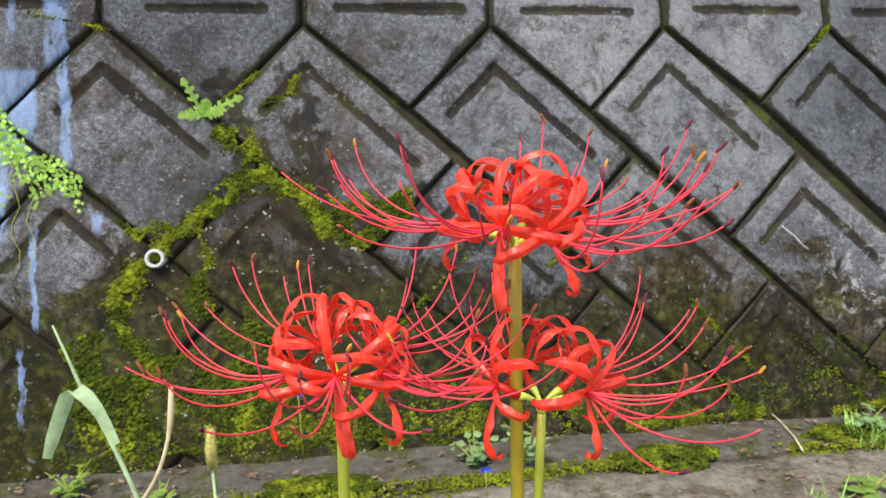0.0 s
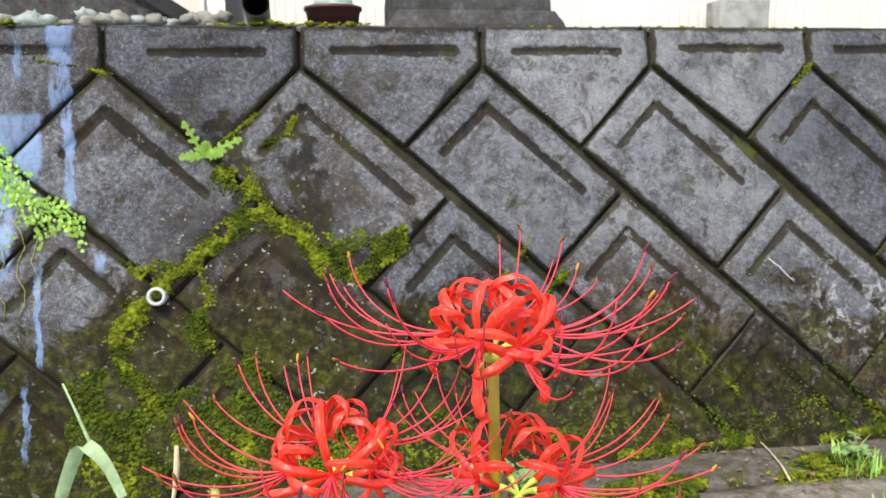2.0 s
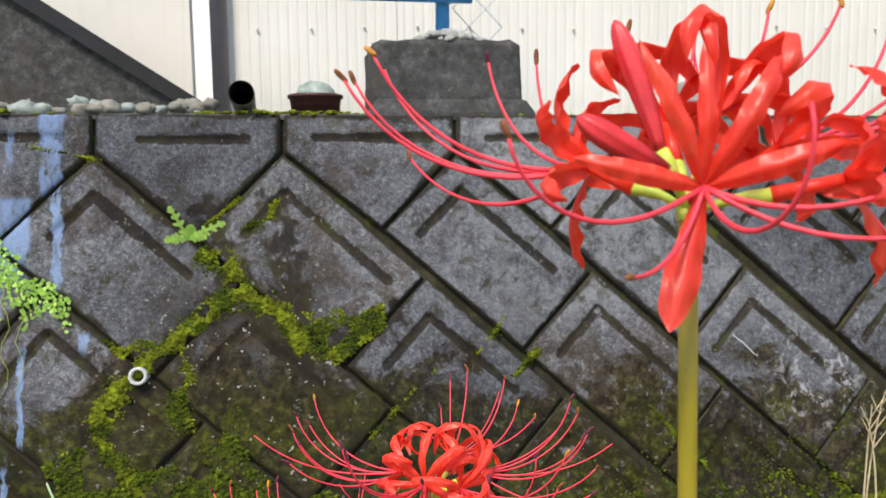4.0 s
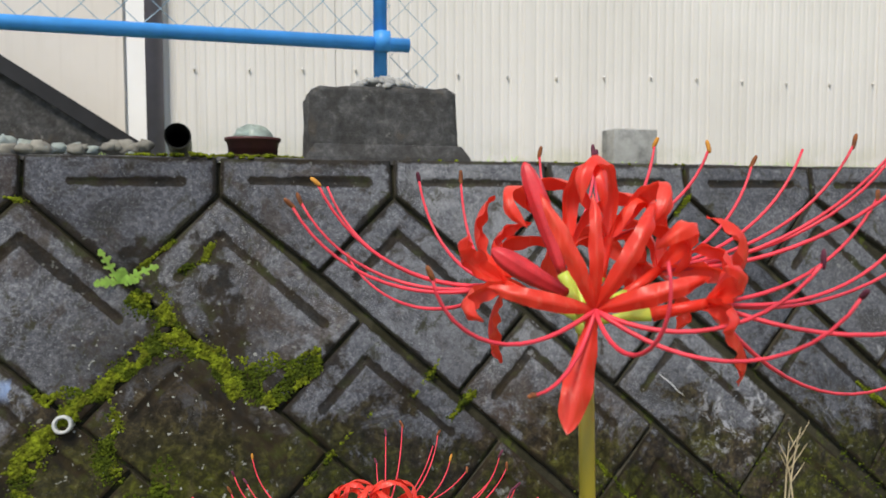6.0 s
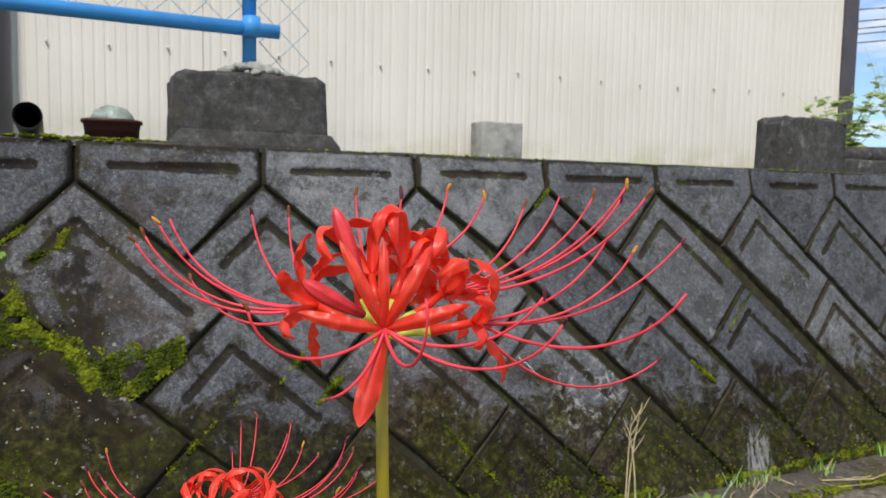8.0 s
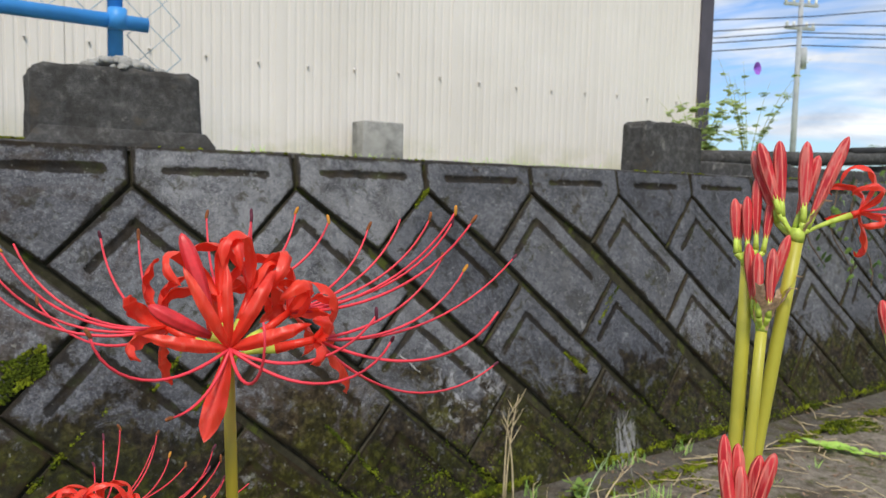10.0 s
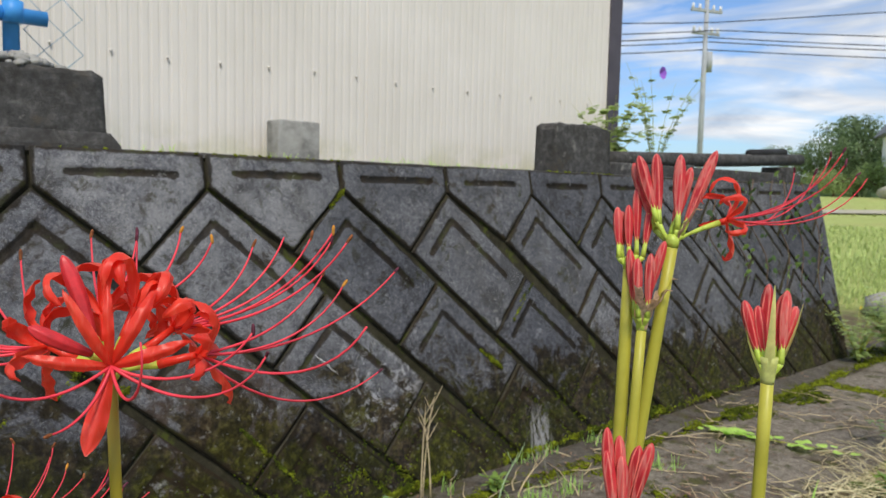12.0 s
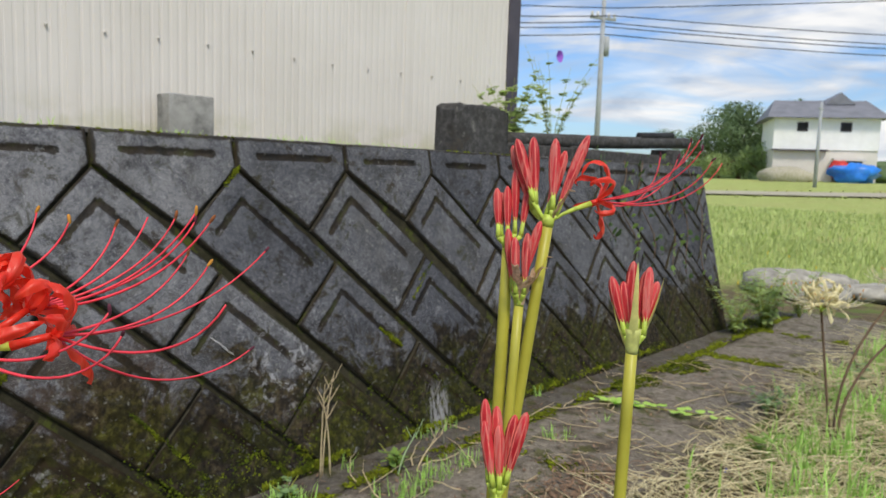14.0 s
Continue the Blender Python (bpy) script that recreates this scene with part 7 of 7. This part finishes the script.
# ---------------------------------------------------------------- distance
def far_house():
    base = Vector((62.5, 19.0, far_rise(62.5)))
    ob = thing("farmhouse", "two-storey white house with a grey tiled roof beyond the field", "house", base)
    ax = Vector((0.45, -0.89, 0)).normalized()
    dp = Vector((0.89, 0.45, 0)).normalized()
    W, D, H = 9.5, 8.0, 6.3

    def block(name, s0, s1, d0, d1, z0, z1, mat, parent=ob):
        g = Geo()
        vs = [ax * s + dp * d + Vector((0, 0, z)) for s in (s0, s1) for d in (d0, d1) for z in (z0, z1)]
        g.add(vs, [(0, 1, 3, 2), (4, 6, 7, 5), (0, 4, 5, 1), (2, 3, 7, 6), (0, 2, 6, 4), (1, 5, 7, 3)])
        return part(name, g, mat, parent, smooth=False)

    block("upper_wall", 0, W, 0, D, 3.1, H, M_HOUSE_WHITE)
    block("lower_wall", 0.1, W, 0.12, D, 0, 3.08, M_SIDING)
    block("ledge", -0.1, 5.0, -0.45, 0.0, 2.95, 3.1, M_DARK_METAL)
    for s in (2.1, 6.0):
        w = block("window", s, s + 1.0, -0.06, 0.02, 4.9, 5.8, M_DARK_METAL)
        block("pane", s + 0.1, s + 0.9, -0.09, -0.065, 5.0, 5.7, M_BLACK, w)
    block("garage_opening", 5.6, 8.2, -0.05, 0.05, 0.05, 2.2, M_DARK_METAL)
    block("awning", 5.4, 8.3, -1.4, -0.02, 2.05, 2.25, M_SIDING)
    g = Geo()
    e, h = 0.8, 2.0
    vs = [ax * s + dp * d + Vector((0, 0, z)) for s, d, z in ((-e, -e, H - 0.1), (W + e, -e, H - 0.1), (W + e, D + e, H - 0.1), (-e, D + e, H - 0.1), (0.4, D / 2, H + h), (W - 0.4, D / 2, H + h))]
    g.add(vs, [(0, 1, 5, 4), (2, 3, 4, 5), (1, 2, 5), (3, 0, 4), (0, 3, 2, 1)])
    roof = part("roof", g, M_ROOF, ob, "grey tiled roof", smooth=False)
    g = Geo()
    vs = [ax * s + dp * d + Vector((0, 0, z)) for s, d, z in ((5.0, 2.6, H + 1.5), (7.8, 2.6, H + 1.5), (6.4, 2.6, H + 2.7), (5.0, D / 2, H + 1.95), (7.8, D / 2, H + 1.95), (6.4, D / 2, H + 2.75))]
    g.add(vs, [(0, 1, 2), (0, 2, 5, 3), (1, 4, 5, 2)])
    part("dormer", g, M_ROOF, roof, smooth=False)
    ob.scale = (0.82, 0.82, 0.82)


M_ROOF = simple("grey_roof_tile", (0.19, 0.195, 0.22), 0.2, 1.2, 0.6)
far_house()


def tarps():
    g = Geo().lump((0, 0, 0), 1.9, 4, 0.3, 0.5, 8, 14)
    ob = part("tarpaulin", g, simple("blue_tarpaulin", (0.03, 0.22, 0.75), 0.25, 2, 0.4, bump=0.3))
    ob.location = (62.0, 12.7, 0.6 + far_rise(62.0))
    ob.scale = (0.85, 0.85, 0.85)
    tagged(ob, "heap under a bright blue tarpaulin by the house", "tarpaulin")
    g = Geo().lump((0, 0, 0), 0.8, 9, 0.3, 0.8, 6, 10)
    ob = part("red_cover", g, simple("red_cover", (0.6, 0.05, 0.04), 0.25, 2, 0.5))
    ob.location = (63.0, 14.0, 1.0 + far_rise(63.0))
    tagged(ob, "red machine cover beside the blue heap", "cover")
    g = Geo().lump((0, 0, 0), 2.6, 6, 0.12, 0.42, 8, 16)
    ob = part("sand_mound", g, M_ROAD)
    ob.location = (60.6, 17.2, 0.25 + far_rise(60.6))
    ob.scale = (0.8, 0.8, 0.8)
    tagged(ob, "pale heap of sand before the house", "sand heap")


tarps()


def field_road():
    g = Geo()
    a, d = Vector((40.2, 17.4, 0.02)), Vector((0.42, -0.9, 0)).normalized()
    n = Vector((0.9, 0.42, 0))
    pts = []
    for k in range(41):
        for q in (0.0, 3.5):
            p = a + d * (-160 + 8 * k) + n * q
            pts.append((p.x, p.y, far_rise(p.x) + 0.05))
    g.add(pts, [(2 * i, 2 * i + 2, 2 * i + 3, 2 * i + 1) for i in range(40)])
    ob = part("road", g, M_ROAD, smooth=False)
    tagged(ob, "pale farm road crossing beyond the field", "road", kind="structure")
    # dry verge before the road
    g = Geo()
    r = random.Random(3)
    for _ in range(500):
        s, q = r.uniform(-30, 25), r.uniform(-1.5, 5.5)
        p = a + d * s + n * q
        if 0 < q < 3.5:
            continue
        g.lump((p.x, p.y, far_rise(p.x) + 0.01), r.uniform(0.03, 0.09), r.random(), 0.4, 0.6, 4, 6)
    tagged(part("verge", g, M_FIELD), "rough grassy verge beside the road", "verge", kind="stuff")


field_road()


def tree(label, base, height, width, seed, mat, count=9000):
    base = Vector((base[0] + 0.9, base[1] - 2.2, far_rise(base[0]) + base[2]))
    ob = thing("tree", label, "tree", base, "trees beyond the field")
    r = random.Random(seed)
    g = Geo()
    g.tube([(0, 0, -0.1), (0.1, 0, height * 0.3), (0, 0.1, height * 0.75)], [width * 0.035, width * 0.028, width * 0.008], 8)
    for i in range(9):
        a = r.uniform(0, 6.28)
        z = height * r.uniform(0.25, 0.6)
        e = Vector((math.cos(a) * width * 0.35, math.sin(a) * width * 0.35, z + height * 0.22))
        g.tube(curve((0, 0, z), Vector((e.x * 0.5, e.y * 0.5, z + 0.1)), e, 4), [width * 0.014, 0.1, 0.07, 0.05, 0.02], 6)
    part("trunk", g, M_TWIG, ob)
    g = Geo()
    lobes = [(r.gauss(0, width * 0.24), r.gauss(0, width * 0.24), height * r.uniform(0.25, 0.85), width * r.uniform(0.14, 0.26)) for _ in range(22)]
    for _ in range(count):
        lx, ly, lz, lr = r.choice(lobes)
        d = Vector((r.gauss(0, 1), r.gauss(0, 1), r.gauss(0, 1))).normalized()
        p = Vector((lx, ly, lz)) + d * lr * r.uniform(0.7, 1.08)
        if p.z < 0.3:
            continue
        s = r.uniform(0.08, 0.19) * (0.4 + height / 12)
        t = d.orthogonal().normalized()
        q = d.cross(t)
        a = r.uniform(0, 6.28)
        u = t * math.cos(a) + q * math.sin(a)
        g.blade([p - u * s, p, p + u * s], [s * 0.2, s * 0.6, s * 0.1], d.cross(u) + d * r.uniform(-0.6, 0.6), fold=0.3)
    part("crown", g, mat, ob)
    ob.scale = (0.84, 0.84, 0.84)


M_TREE = simple("woodland_leaf", (0.17, 0.25, 0.11), 0.35, 0.4, 0.7, thin=0.25, bump=0, island=0.5)
M_BUSH = simple("bush_leaf", (0.30, 0.40, 0.14), 0.35, 0.6, 0.7, thin=0.25, bump=0, island=0.5)
tree("broad dark green tree beyond the field", (74, 28.5, 0), 8.5, 9.0, 1, M_TREE)
tree("rounded green tree beside the house", (76, 25.0, 0), 9.5, 9.0, 2, M_TREE)
tree("low green tree beyond the field", (72, 32.0, 0), 6.0, 7.0, 3, M_TREE, 6000)
tree("light green bush beside the house", (66, 23.4, 0), 3.6, 5.0, 4, M_BUSH, 5000)
tree("light green bush by the road", (64, 26.5, 0), 2.4, 4.5, 5, M_BUSH, 4000)


def far_woods():
    r = random.Random(8)
    g = Geo()
    for i in range(700):
        a = r.uniform(-0.9, 1.35)
        dist = r.uniform(150, 190)
        p = Vector((math.cos(a) * dist, math.sin(a) * dist, 0))
        g.lump((p.x, p.y, far_rise(p.x) + r.uniform(0.0, 2.0)), r.uniform(2.0, 4.0), r.random(), 0.35, 0.7, 5, 8)
    tagged(part("far_woods", g, M_TREE), "dark line of far woods on the horizon", "woods", kind="stuff")


far_woods()


def utility_pole(label, base, height, group="utility poles"):
    ob = thing("utility_pole", label, "utility pole", base, group)
    g = Geo()
    g.tube([(0, 0, -0.2), (0, 0, height)], [0.13, 0.085], 12)
    part("pole", g, M_POLE, ob)
    for z, half in ((height - 0.6, 0.75), (height - 1.5, 0.65)):
        g = Geo().box((-half, -0.06, z - 0.05), (half, 0.06, z + 0.05))
        arm = part("cross_arm", g, M_POLE, ob, smooth=False)
        arm.rotation_euler = (0, 0, radians(-20))
        for s in (-0.9, -0.45, 0.45, 0.9):
            g = Geo()
            g.tube([(s * half, 0, z + 0.04), (s * half, 0, z + 0.24)], [0.06, 0.05], 8)
            part("insulator", g, M_WHITE_PVC, arm)
    g = Geo()
    g.tube([(0.3, 0, height - 3.0), (0.3, 0, height - 2.2)], 0.16, 12)
    part("transformer", g, M_POLE, ob)
    return ob


M_POLE = simple("grey_concrete_pole", (0.36, 0.38, 0.40), 0.15, 3, 0.8)
POLE = Vector((27.0, 14.4, 0.0))
utility_pole("grey concrete utility pole with cross arms and wires", POLE, 9.0)


def plain_pole(base, height):
    ob = thing("utility_pole", "slim grey pole standing in front of the white house", "utility pole", base, "utility poles")
    g = Geo()
    g.tube([(0, 0, -0.2), (0, 0, height)], [0.13, 0.09], 10)
    part("pole", g, M_POLE, ob)
    g = Geo().box((-0.5, -0.05, height - 0.5), (0.5, 0.05, height - 0.4))
    part("cross_arm", g, M_POLE, ob, smooth=False)


plain_pole(Vector((52.6, 12.8, far_rise(52.6))), 5.6)


def wires():
    """Lines run from the pole both ways: past the house and behind the building."""
    for i, (z, side, drop, end) in enumerate(((7.9, -0.5, 0.3, 12.4), (7.6, -0.4, 0.6, 9.0), (7.45, 0.4, 0.7, 8.7), (7.2, 0.0, 0.6, 8.3), (6.9, 0.1, 0.6, 8.1))):
        a = POLE + Vector((0.2, side, z))
        for b, sag in ((Vector((60.0, -14.0 + i * 0.6, end)), drop), (Vector((12.0, 24.0 + i * 0.3, z - 0.6)), drop * 0.5)):
            pts = [a.lerp(b, k / 12) - Vector((0, 0, sag * 4 * (k / 12) * (1 - k / 12))) for k in range(13)]
            g = Geo()
            g.tube(pts, 0.021, 5)
            tagged(part("power_line", g, M_BLACK), "dark overhead power line from the pole", "power line", "power lines")


wires()
